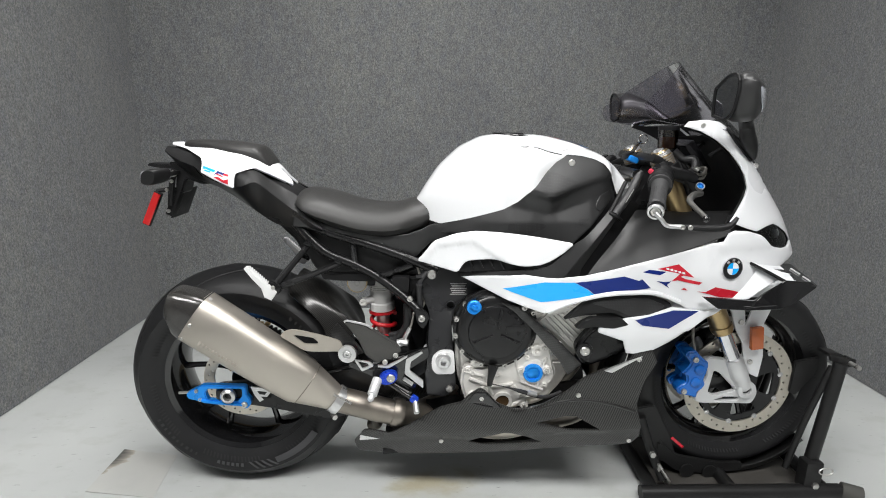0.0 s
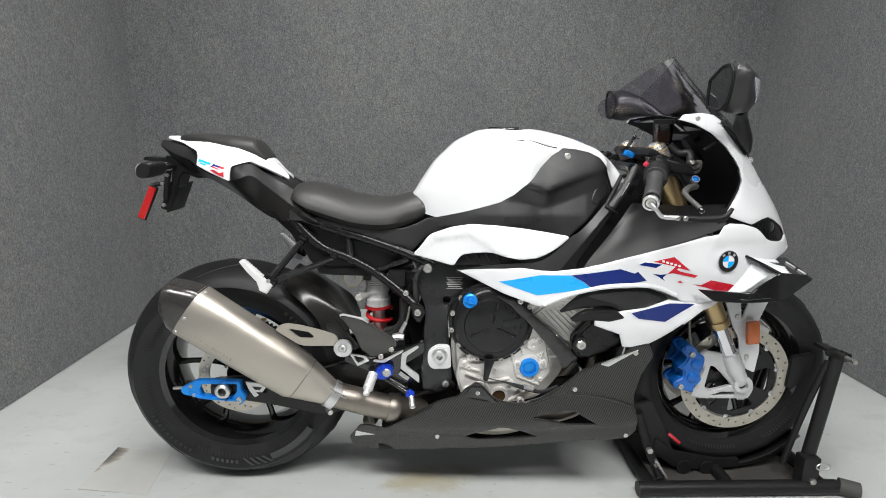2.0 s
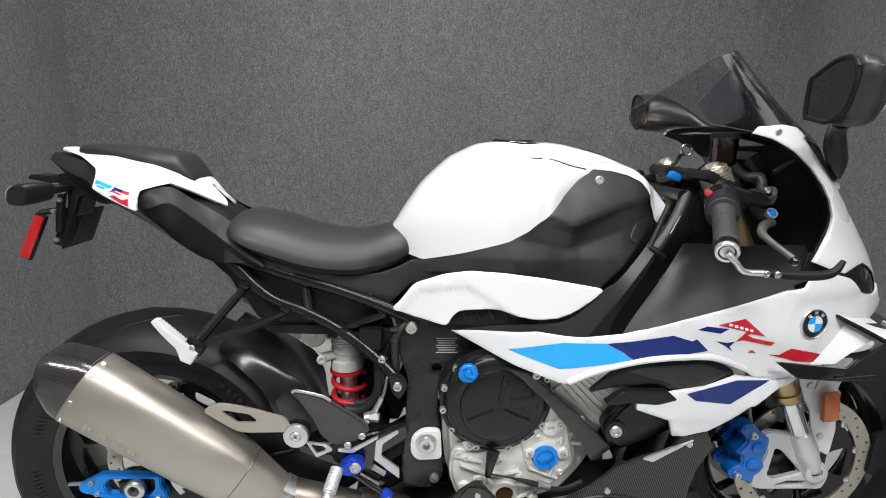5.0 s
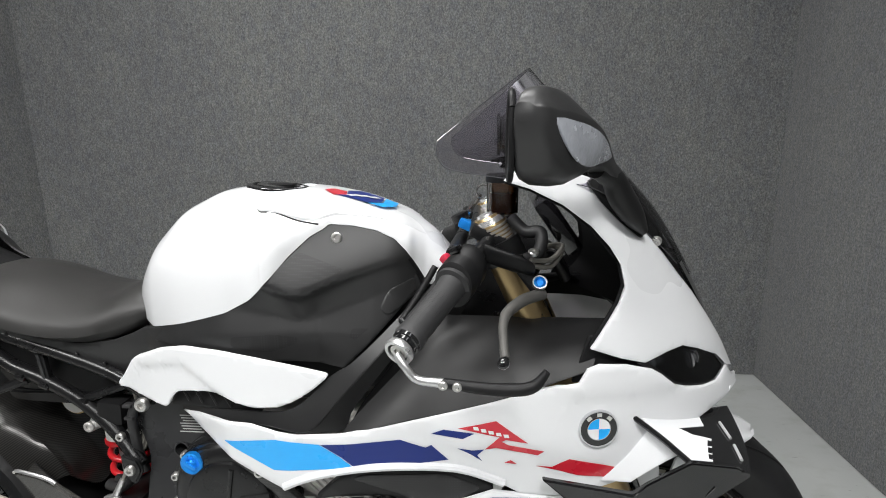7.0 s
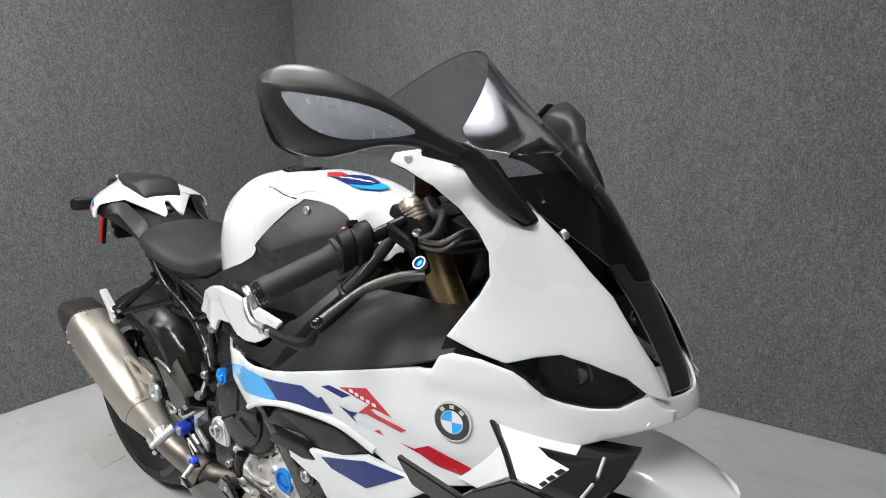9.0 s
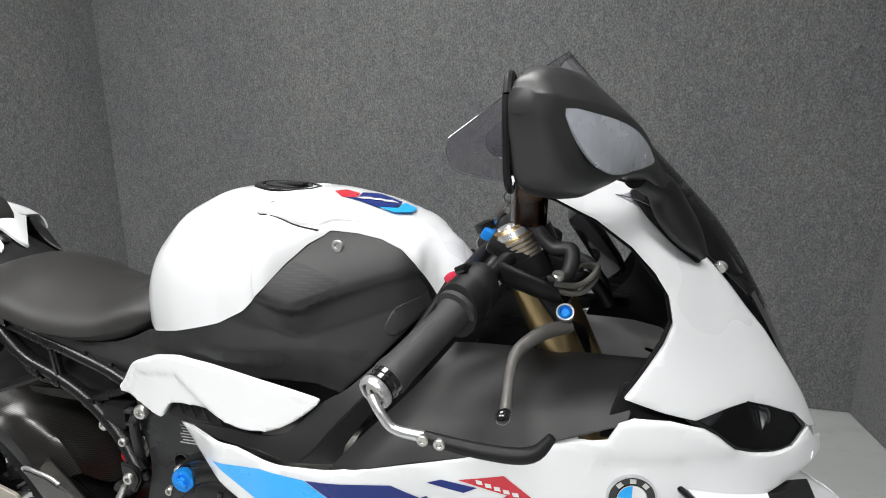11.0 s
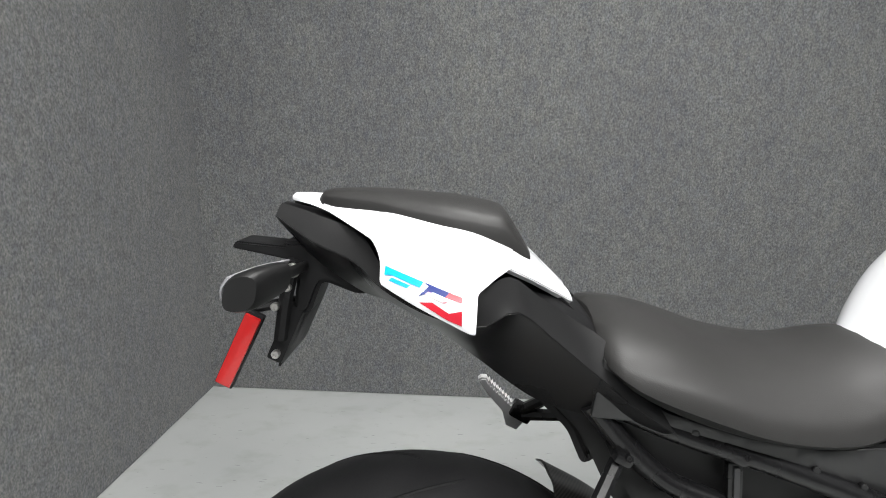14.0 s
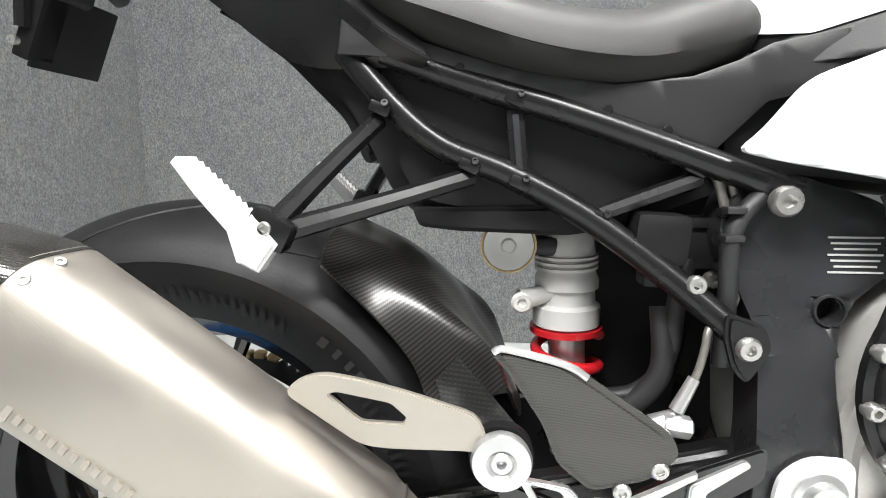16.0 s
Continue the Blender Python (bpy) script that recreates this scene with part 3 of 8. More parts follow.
def fairing(x, z):
    lean = 0.08 * max(0.0, z - 0.69) + 0.10 * max(0.0, 0.60 - z) * (x < 1.2)
    if x < 1.25:
        return -fair_x(x) + lean
    q = min(1.0, (x - 1.2) / (nose_x(z) - 1.2))
    return -nose_w(z) * math.sqrt(max(0.0, 1 - abs(q) ** 2.1)) - 0.002


def cowl(x, z):
    q = max(-1.0, min(1.0, (x - 1.2) / (nose_x(z) - 1.2)))
    return -nose_w(z) * math.sqrt(max(0.0, 1 - abs(q) ** 2.1))


knee_t = line_of([(0.25, 0.20), (0.50, 0.10), (0.517, 0.22), (0.54, 0.39), (0.57, 0.54), (0.60, 0.65), (0.65, 0.81), (0.70, 0.92), (0.773, 1.04), (0.815, 1.10), (0.877, 1.05), (0.92, 0.99), (1.0, 0.84), (1.05, 0.58), (1.10, 0.42)])


knee_z = line_of([(0.60, 0.905), (0.72, 0.900), (0.80, 0.893), (0.8557, 0.8765), (0.914, 0.898), (0.967, 0.914), (1.0235, 0.928), (1.10, 0.94)], 0.014)


def ease(q):
    q = min(1.0, max(0.0, q))
    return q * q * (3 - 2 * q)


def knee(x, z):
    y = (0.118 + 0.36 * (0.96 - z)) * knee_t(x)
    d = z - knee_z(x)
    y += 0.009 * math.exp(-(d / (0.055 if d > 0 else 0.012)) ** 2) * ease((x - 0.70) / 0.14) * ease((1.07 - x) / 0.06)
    y -= min(0.036, 0.80 * max(0.0, -d - 0.006)) * ease((x - 0.72) / 0.13) * min(1.0, max(0.3, (1.0 - x) / 0.12))
    y -= 0.38 * min(0.05, max(0.0, 0.806 - z)) * min(1.0, max(0.0, (x - 0.64) / 0.08)) * min(1.0, max(0.0, (1.0 - x) / 0.12))
    return -y


cover_x = line_of([(0.50, 0.112), (0.60, 0.147), (0.70, 0.170), (0.80, 0.186), (0.92, 0.192)])


def cover(x, z):
    # a flat sunken facet behind the vent: inside three straight edges
    inside = 1.0
    for (ax, az), (bx, bz) in (((0.535, 0.706), (0.572, 0.748)), ((0.572, 0.748), (0.664, 0.763)), ((0.664, 0.763), (0.790, 0.690))):
        d = ((bx - ax) * (az - z) - (bz - az) * (ax - x)) / math.hypot(bx - ax, bz - az)
        inside = min(inside, max(0.0, min(1.0, d / 0.012)))
    return -(cover_x(x) + 0.10 * (0.765 - z) + 0.008 - 0.0055 * inside * inside * (3 - 2 * inside))


belly_x = line_of([(0.34, 0.165), (0.50, 0.195), (0.70, 0.215), (0.90, 0.226), (1.05, 0.238), (1.15, 0.236)])


def belly(x, z):
    d = z - (0.235 + 0.10 * (x - 0.60))
    return -(belly_x(x) - 0.28 * max(0.0, 0.27 - z) + 0.010 * math.exp(-(d / (0.05 if d > 0 else 0.018)) ** 2) - 0.004)


# --- wheels ---


def wheel(name, c, radius, half, rim_r, rim_half, spokes, label):
    w = new(name)
    w.parent = bike
    w.location = c
    tagged(w, label)
    prof = [(-rim_half, rim_r - 0.004), (-half * 0.93, rim_r + (radius - rim_r) * 0.28), (-half, rim_r + (radius - rim_r) * 0.52), (-half * 0.95, radius - half * 0.50),
            (-half * 0.76, radius - half * 0.285), (-half * 0.42, radius - half * 0.085), (0, radius), (half * 0.42, radius - half * 0.085), (half * 0.76, radius - half * 0.285),
            (half * 0.95, radius - half * 0.50), (half, rim_r + (radius - rim_r) * 0.52), (half * 0.93, rim_r + (radius - rim_r) * 0.28), (rim_half, rim_r - 0.004)]
    prof = [tuple(q) for q in spline(prof, 30)]
    prof += [(rim_half * 0.6, rim_r - 0.012), (-rim_half * 0.6, rim_r - 0.012)]
    part("tyre", ring(prof, (0, 0, 0), n=96), M_TYRE, w, "black road tyre with shallow tread")
    rp = [(-rim_half - 0.003, rim_r + 0.004), (-rim_half + 0.004, rim_r - 0.002), (-rim_half + 0.010, rim_r - 0.012), (-rim_half * 0.4, rim_r - 0.026), (rim_half * 0.4, rim_r - 0.026),
          (rim_half - 0.010, rim_r - 0.012), (rim_half - 0.004, rim_r - 0.002), (rim_half + 0.003, rim_r + 0.004), (rim_half - 0.008, rim_r - 0.018), (rim_half * 0.35, rim_r - 0.034), (-rim_half * 0.35, rim_r - 0.034), (-rim_half + 0.008, rim_r - 0.018)]
    part("rim", ring(rp, (0, 0, 0), n=80), M_GLOSS, w, "black painted cast rim")
    part("hub", lathe([(-0.055, 0.022), (-0.055, 0.034), (-0.03, 0.044), (0.03, 0.044), (0.055, 0.034), (0.055, 0.022)], (0, 0, 0), n=28), M_GLOSS, w)
    for s in range(spokes):
        a = 2 * math.pi * (s + 0.25) / spokes
        for q in (-1, 1):
            pts = [(0.036, 0.0), (0.09, q * 0.010), (rim_r * 0.66, q * 0.026), (rim_r - 0.028, q * 0.046)]
            pts = [(r * math.cos(a) - t * math.sin(a), -q * 0.002, r * math.sin(a) + t * math.cos(a)) for r, t in pts]
            part("spoke", tube(pts, [0.014, 0.0095, 0.0085, 0.011], 8, 12), M_GLOSS, w)
    return w


rear_wheel = wheel("rear_wheel", REAR, 0.327, 0.100, 0.219, 0.078, 5, "black cast rear wheel with wide road tyre")
front_wheel = wheel("front_wheel", FRONTW, 0.300, 0.060, 0.219, 0.046, 5, "black cast front wheel with road tyre and silver brake discs")


def tyre_mark(w, radius, half, a, da, r0, r1, side, mat, slant=0.0):
    """Raised print on a tyre's side wall."""
    rows = []
    for r in (r0, (r0 + r1) / 2, r1):
        y = half * (0.995 if r < (r0 + r1) * 0.51 else 0.985) + 0.0012
        b = a + slant * (r - r0) / (r1 - r0)
        rows.append([(r * math.cos(b + da * k / 8), side * y, r * math.sin(b + da * k / 8)) for k in range(9)])
    bm = bmesh.new()
    grid(bm, rows)
    part("tyre_print", bm, mat, w)


for k in range(6):
    tyre_mark(rear_wheel, 0.32, 0.1000, radians(-108.5 + k * 3.1), radians(1.9), 0.248, 0.260, -1, M_TYREMARK)
for k in range(4):
    tyre_mark(rear_wheel, 0.32, 0.1000, radians(-88 + k * 4.2), radians(1.9), 0.243, 0.269, -1, M_TYREMARK, 0.09)
tyre_mark(rear_wheel, 0.32, 0.1000, radians(-69), radians(34), 0.244, 0.264, -1, M_TYREMARK)
for a, count in ((-156, 10), (36, 5)):
    for k in range(count):
        tyre_mark(rear_wheel, 0.32, 0.1000, radians(a + k * 3.6), radians(1.3 + 0.6 * (k % 3 == 1)), 0.250, 0.260, -1, M_TYREPRINT)
for k in range(4):
    tyre_mark(front_wheel, 0.3, 0.0572, radians(-20 + k * 3), radians(1.4), 0.250, 0.272, -1, M_TYREPRINT)

for w, r0, r1, hw, n in ((rear_wheel, 0.2335, 0.2475, 0.0895, 150), (front_wheel, 0.2305, 0.2400, 0.0545, 150)):
    for side in (-1, 1):
        hb = bmesh.new()
        for j in range(n):
            if j % 25 > 16:
                continue
            a = 2 * math.pi * j / n
            vs = []
            for r, da in ((r0, 0.0), (r1, 0.012), (r1, 0.030), (r0, 0.018)):
                y = side * (hw + (0.0060 if r == r1 else 0.0010))
                vs.append(hb.verts.new((r * math.cos(a + da), y, r * math.sin(a + da))))
            hb.faces.new(vs)
        tagged(part("sidewall_ribs", hb, M_TYREPRINT, w), kind="stuff")

# tread grooves: shallow dark channels that sweep from the crown to the shoulder
for w, R, hw, count in ((rear_wheel, 0.327, 0.100, 9), (front_wheel, 0.300, 0.060, 9)):
    for k in range(count):
        for side in (-1, 1):
            a0 = 2 * math.pi * (k + (0.25 if side > 0 else 0)) / count
            pts = []
            for t in np.linspace(0, 1, 9):
                y = side * hw * (0.15 + 0.66 * t)
                f = abs(y) / hw
                rr = R - hw * 0.49 * f * f - 0.0005
                a = a0 + side * 0.0 + 0.62 * t ** 1.3
                pts.append((rr * math.cos(a), y, rr * math.sin(a)))
            part("tread_groove", tube(pts, [0.0006] + [0.0022] * 7 + [0.0006], 6, 14), M_PLASTIC, w)


def disc(w, y, r_out, r_in, name="brake_disc"):
    holes = []
    for k in range(40):
        rr = r_in + (r_out - r_in) * (0.28, 0.52, 0.76)[k % 3]
        a = 2 * math.pi * k / 40
        holes.append(circle(rr * math.cos(a), rr * math.sin(a), 0.0032, 8))
    return part(name, plate([circle(0, 0, r_out, 72), circle(0, 0, r_in, 60)] + holes, y - 0.0025, y + 0.0025, 0), M_DISC, w, "drilled steel brake disc")


for y in (-0.071, 0.071):
    d = disc(front_wheel, y, 0.160, 0.126)
    cut = []
    for k in range(5):
        a = 2 * math.pi * k / 5
        cut.append(soft([(r * math.cos(a + t), r * math.sin(a + t)) for r, t in ((0.060, -0.42), (0.108, -0.40), (0.108, 0.34), (0.060, 0.36))], 0.012))
    part("disc_carrier", plate([circle(0, 0, 0.120, 60), circle(0, 0, 0.026, 24)] + cut, y - 0.003, y + 0.003, 0.001), M_CAST, d, "black disc carrier")
    for k in range(10):
        a = 2 * math.pi * (k + 0.35) / 10
        at = (0.1235 * math.cos(a), y - 0.002 * (1 if y < 0 else -1), 0.1235 * math.sin(a))
        part("disc_button", lathe([(-0.004, 0.0075), (0.003, 0.0075), (0.004, 0.006), (0.004, 0.003), (0.001, 0.003)], at, (0, -1 if y < 0 else 1, 0), 14), M_ALU, d)
disc(rear_wheel, -0.062, 0.110, 0.080)

# rear sprocket and chain on the far side
teeth = []
for k in range(45):
    for q, r in ((0, 0.103), (0.3, 0.110), (0.6, 0.110)):
        a = 2 * math.pi * (k + q) / 45
        teeth.append((r * math.cos(a), r * math.sin(a)))
slots = [soft([(r * math.cos(2 * math.pi * k / 6 + t), r * math.sin(2 * math.pi * k / 6 + t)) for r, t in ((0.06, -0.33), (0.085, -0.36), (0.085, 0.36), (0.06, 0.33))], 0.01) for k in range(6)]
part("sprocket", plate([teeth, circle(0, 0, 0.035, 24)] + slots, 0.098, 0.105, 0.0008), M_CAST, rear_wheel, "black rear sprocket")
chain = new("chain")
chain.parent = bike
tagged(chain, "gold roller chain on the rear sprocket")
for k in range(40):
    if k < 22:
        a = math.pi * (0.42 + 1.16 * k / 21)
        at, tn = REAR + np.array((0.109 * math.cos(a), 0.1015, 0.109 * math.sin(a))), (0, -math.degrees(a) + 90, 0)
    else:
        j = (k - 22) % 9
        top = k < 31
        at = REAR + np.array((0.03 + 0.047 * j, 0.1015, (0.108 if top else -0.105) + (-0.0045 if top else 0.006) * j))
        tn = (0, 4 if top else -6, 0)
    part("link", box(at, (0.0155, 0.015, 0.010), 0.003, tn), M_GOLD, chain)

# --- rear swingarm, axle and chain adjuster ---
arm = [(-0.05, 0.335), (0.06, 0.345), (0.20, 0.365), (0.40, 0.405), (0.56, 0.445), (0.60, 0.405), (0.50, 0.345), (0.38, 0.255), (0.27, 0.225), (0.10, 0.262), (-0.04, 0.285)]
for k in (-1, 1):
    part("swingarm", plate([soft(arm, 0.02)], k * 0.112, k * 0.082, 0.008, 3), M_CAST, bike, "black cast swingarm beam")
for x0, z0 in ((0.074, 0.322), (0.084, 0.305)):
    part("badge_bar", plate([[(x0, z0), (x0 + 0.026, z0 - 0.003), (x0 + 0.020, z0 - 0.011), (x0 + 0.006, z0 - 0.009)]], -0.1212, -0.1195, 0), M_CAST, bike)
part("swingarm_bridge", box((0.46, 0, 0.40), (0.09, 0.19, 0.07), 0.015, (0, -12, 0)), M_CAST, bike)
adj = [(-0.115, 0.305), (-0.118, 0.322), (-0.09, 0.336), (-0.071, 0.347), (0.048, 0.343), (0.047, 0.316), (0.057, 0.306), (0.057, 0.286), (0.042, 0.272), (0.03, 0.281), (0.005, 0.287), (-0.072, 0.291), (-0.086, 0.298)]
slot = soft([(-0.066, 0.322), (-0.058, 0.335), (0.036, 0.334), (0.034, 0.310), (0.022, 0.297), (-0.06, 0.301)], 0.005)
adjuster = part("chain_adjuster", plate([soft(adj, 0.008), slot], -0.132, -0.113, 0.0025), M_BLUE, bike, "blue anodised chain adjuster")
part("axle_block", box((-0.01, -0.124, 0.318), (0.05, 0.022, 0.026), 0.003), M_CAST, adjuster)
part("axle_nut", lathe([(0, 0.017), (0.006, 0.0205), (0.016, 0.0205), (0.019, 0.017), (0.019, 0.0115), (0.004, 0.0115)], (0.0, -0.128, 0.318), n=28), M_ALU, adjuster, "silver hollow axle nut")
part("adjuster_screw", tube([(-0.142, -0.12, 0.318), (-0.108, -0.12, 0.320)], 0.004, 8, 3), M_STEEL, adjuster)
part("adjuster_ridge", tube([(-0.085, -0.133, 0.305), (-0.05, -0.134, 0.296), (0.0, -0.134, 0.291), (0.035, -0.134, 0.288)], 0.004, 8), M_BLUE, adjuster)
for x, z, r in ((-0.088, 0.330, 0.0055), (-0.080, 0.304, 0.0055), (0.040, 0.288, 0.009)):
    bolt((x, -0.132, z), r, adjuster)
part("adjuster_badge", plate([soft([(0.055, 0.336), (0.118, 0.328), (0.096, 0.299), (0.078, 0.288), (0.064, 0.310)], 0.003)], -0.120, -0.114, 0.001), M_ALU, bike, "silver logo plate on the swingarm")

# --- carbon hugger over the rear tyre ---
hug_c = [(0.180, 0.632), (0.238, 0.606), (0.284, 0.569), (0.318, 0.520), (0.345, 0.473), (0.366, 0.425)]
hug_e = [(0.173, 0.615), (0.207, 0.593), (0.250, 0.572), (0.294, 0.545), (0.327, 0.518), (0.343, 0.478)]
hug_l = [(0.176, 0.602), (0.203, 0.576), (0.237, 0.539), (0.260, 0.507), (0.272, 0.476), (0.292, 0.440)]
rows = []
for c, e, l in zip(hug_c, hug_e, hug_l):
    rows.append([(l[0], -0.106, l[1]), (e[0], -0.085, e[1]), (e[0] * 0.4 + c[0] * 0.6, -0.058, e[1] * 0.4 + c[1] * 0.6 + 0.004), (c[0], -0.030, c[1]), (c[0] + 0.002, 0, c[1] + 0.004),
                 (c[0], 0.030, c[1]), (e[0] * 0.4 + c[0] * 0.6, 0.058, e[1] * 0.4 + c[1] * 0.6 + 0.004), (e[0], 0.085, e[1]), (l[0], 0.106, l[1])])
hugger = part("hugger", patch(rows, 0.003, tuple(REAR), 34, 24), M_TWILL, bike, "glossy carbon fibre rear hugger", angle=30)
part("hugger_wing", patch([[(0.300, -0.099, 0.515), (0.345, -0.097, 0.462), (0.372, -0.094, 0.425)], [(0.268, -0.104, 0.482), (0.300, -0.104, 0.445), (0.340, -0.102, 0.415)]], 0.003, (0.30, 0, 0.46), 10, 8), M_CARBON, hugger)

# --- exhaust ---
ax_d = np.array((0.803, 0.035, -0.595)) / np.linalg.norm((0.803, 0.035, -0.595))
ax_n = np.array((0.595, 0, 0.803))
ax_y = np.array((0, 1.0, 0))
EX0 = np.array((-0.046, -0.182, 0.570))
sect = [(0.0, 0.068), (0.030, 0.066), (0.045, 0.053), (0.053, 0.020), (0.051, -0.022), (0.040, -0.054), (0.024, -0.066), (0.0, -0.068)]
sect = sect + [(-y, n) for y, n in sect[-2:0:-1]]


def muffler(s, f, slant=0.0, fn=None):
    return [EX0 + ax_d * (s + slant * q[1] * (fn or f)) + ax_y * q[0] * f + ax_n * q[1] * (fn or f) for q in [tuple(p) for p in spline(sect, 44, True)]]


body = hull([muffler(s, f) for s, f in ((-0.004, 0.97), (0.0, 1.0), (0.12, 0.985), (0.25, 0.94), (0.318, 0.90), (0.326, 0.87))])
muff = part("muffler", body, M_TITAN, bike, "brushed titanium silencer body")
cap_rows = [muffler(s, f, sl, fn) for s, f, fn, sl in ((0.004, 1.012, 1.012, 0), (-0.014, 1.010, 0.95, 0), (-0.030, 1.0, 0.82, -0.10), (-0.045, 0.985, 0.69, -0.25), (-0.056, 0.96, 0.59, -0.36), (-0.060, 0.93, 0.53, -0.40), (-0.058, 0.86, 0.47, -0.40), (-0.045, 0.76, 0.46, -0.3), (-0.01, 0.6, 0.45, 0))]
part("muffler_end_cap", hull(cap_rows), M_CARBON_TAIL, muff, "glossy carbon fibre end cap")
part("outlet", lathe([(0, 0.030), (0.004, 0.034), (0.05, 0.034), (0.05, 0.026), (0.004, 0.026)], EX0 + ax_d * -0.055, ax_d, 24), M_PIPE, muff)
cone = []
CE = np.array((0.298, -0.160, 0.322))
for t in np.linspace(0, 1, 8):
    f = 1 - t
    ctr = EX0 + ax_d * 0.324
    ctr = ctr * (1 - t) + CE * t
    ring_pts = []
    for q in spline(sect, 40, True):
        a = math.atan2(q[1], q[0])
        rr = np.linalg.norm(q)
        rad = rr * 0.87 * (1 - t) + 0.034 * t
        ring_pts.append(ctr + ax_y * rad * math.cos(a) + ax_n * rad * math.sin(a))
    cone.append(ring_pts)
part("exhaust_cone", hull(cone), M_TITAN, muff, "titanium reducing cone")
part("cone_seam", tube([np.array(q) for q in cone[1]] + [np.array(cone[1][0])], 0.0012, 6, 90), M_PIPE, muff)
part("pipe_clamp", ring([(-0.012, 0.0355), (-0.012, 0.039), (0.012, 0.039), (0.012, 0.0355)], CE + np.array((0.006, 0, -0.004)), ax_d, 32), M_ALU, bike, "silver band clamp")
part("clamp_screw", tube([(0.288, -0.165, 0.279), (0.300, -0.187, 0.279)], 0.007, 10, 3), M_STEEL, bike)
part("exhaust_pipe", tube([CE, (0.36, -0.155, 0.301), (0.42, -0.148, 0.280), (0.475, -0.138, 0.262), (0.53, -0.09, 0.245), (0.62, 0.0, 0.24)], [0.034, 0.0345, 0.0345, 0.033, 0.030, 0.03], 24), M_PIPE, bike, "heat stained titanium link pipe")
part("pipe_collar", ring([(-0.016, 0.033), (-0.016, 0.0385), (-0.006, 0.0405), (0.012, 0.0405), (0.016, 0.038), (0.016, 0.033)], (0.462, -0.1405, 0.266), (0.93, 0.16, -0.31), 32), M_PIPE, bike)
part("pipe_branch", tube([(0.40, -0.14, 0.27), (0.405, -0.12, 0.225), (0.39, -0.09, 0.20)], [0.018, 0.016, 0.02], 14), M_PIPE, bike)
part("pipe_spring", tube([(0.30, -0.19, 0.35), (0.345, -0.188, 0.322)], 0.0035, 8, 4), M_STEEL, bike)
for q, nn in ((-0.040, 0.058), (-0.014, 0.0675), (-0.0535, 0.0), (-0.044, -0.048)):
    at = EX0 + ax_d * 0.012 + ax_y * q + ax_n * nn
    bolt(at, 0.0048, muff, axis=tuple(ax_y * q + ax_n * nn * 0.6), h=0.0025, name="rivet")
for k in range(12):
    ctr = EX0 + ax_d * (0.055 + 0.0095 * k) + ax_y * -0.0505 + ax_n * (-0.030)
    part("etched_mark", box(ctr, (0.0052, 0.002, 0.0065 if k else 0.012), 0, (-12, 36, 0)), M_ENGRAVE, muff, smooth=False)
# hanger strap of the silencer
strap = [(0.163, 0.510), (0.177, 0.523), (0.196, 0.528), (0.227, 0.523), (0.263, 0.514), (0.321, 0.496), (0.330, 0.463), (0.312, 0.4655), (0.249, 0.465), (0.226, 0.467), (0.190, 0.491)]
part("silencer_hanger", plate([soft(strap, 0.012), soft([(0.199, 0.510), (0.206, 0.512), (0.250, 0.504), (0.263, 0.492), (0.260, 0.487), (0.226, 0.488)], 0.004)], -0.176, -0.170, 0.0012), M_TITAN_TAN, bike, "tan titanium silencer hanger with a slot")
part("hanger_boss", lathe([(0, 0.018), (0.003, 0.0235), (0.009, 0.0245), (0.013, 0.023), (0.014, 0.012), (0.011, 0.010), (0.013, 0.008), (0.013, 0.004), (0.007, 0.004)], (0.338, -0.172, 0.461), n=32), M_ALU, bike, "round silver hanger boss")
part("hanger_collar", lathe([(0, 0.026), (0.010, 0.026), (0.010, 0.02)], (0.338, -0.162, 0.461), n=28), M_PLASTIC, bike)

# --- rear shock ---
shock = part("shock_absorber", lathe([(0, 0.020), (0.01, 0.028), (0.030, 0.030), (0.034, 0.027), (0.05, 0.031), (0.056, 0.034), (0.066, 0.034), (0.068, 0.030), (0.082, 0.031), (0.086, 0.036), (0.106, 0.036), (0.110, 0.030), (0.116, 0.026)], (0.412, 0.0, 0.628), (0.02, 0, -1), 28), M_SHOCK, bike, "rear shock with silver body and red spring")
for z in (0.596, 0.590, 0.584):
    part("shock_thread", ring([(-0.0015, 0.029), (-0.0015, 0.0335), (0.0015, 0.0335), (0.0015, 0.029)], (0.412, 0.0, z), (0.03, 0, -1), 32), M_SHOCK, shock)
part("shock_tube", lathe([(0, 0.020), (0.16, 0.020)], (0.414, 0.0, 0.53), (0.05, 0, -1), 24), M_ALU, shock)
coil = []
for k in range(120):
    a = k / 120 * 2.3 * 2 * math.pi
    z = 0.508 - 0.034 * a / (2 * math.pi)
    coil.append((0.4165 + 0.034 * math.cos(a), 0.034 * math.sin(a), z))
part("spring", tube(coil, 0.0062, 10, 200), M_RED, shock, "red coil spring")
part("spring_collar", ring([(-0.003, 0.026), (-0.003, 0.039), (0.003, 0.039), (0.003, 0.026)], (0.414, 0.0, 0.516), (0.03, 0, -1), 32), M_RED, shock)
res_ax = (0, -1, 0)
part("shock_reservoir", lathe([(-0.06, 0.022), (-0.055, 0.026), (0.0, 0.026), (0.004, 0.025), (0.004, 0.020), (0.002, 0.008), (0.004, 0.006), (0.004, 0.002)], (0.348, -0.036, 0.611), res_ax, 32), M_SHOCK, shock, "silver shock reservoir with round cap")
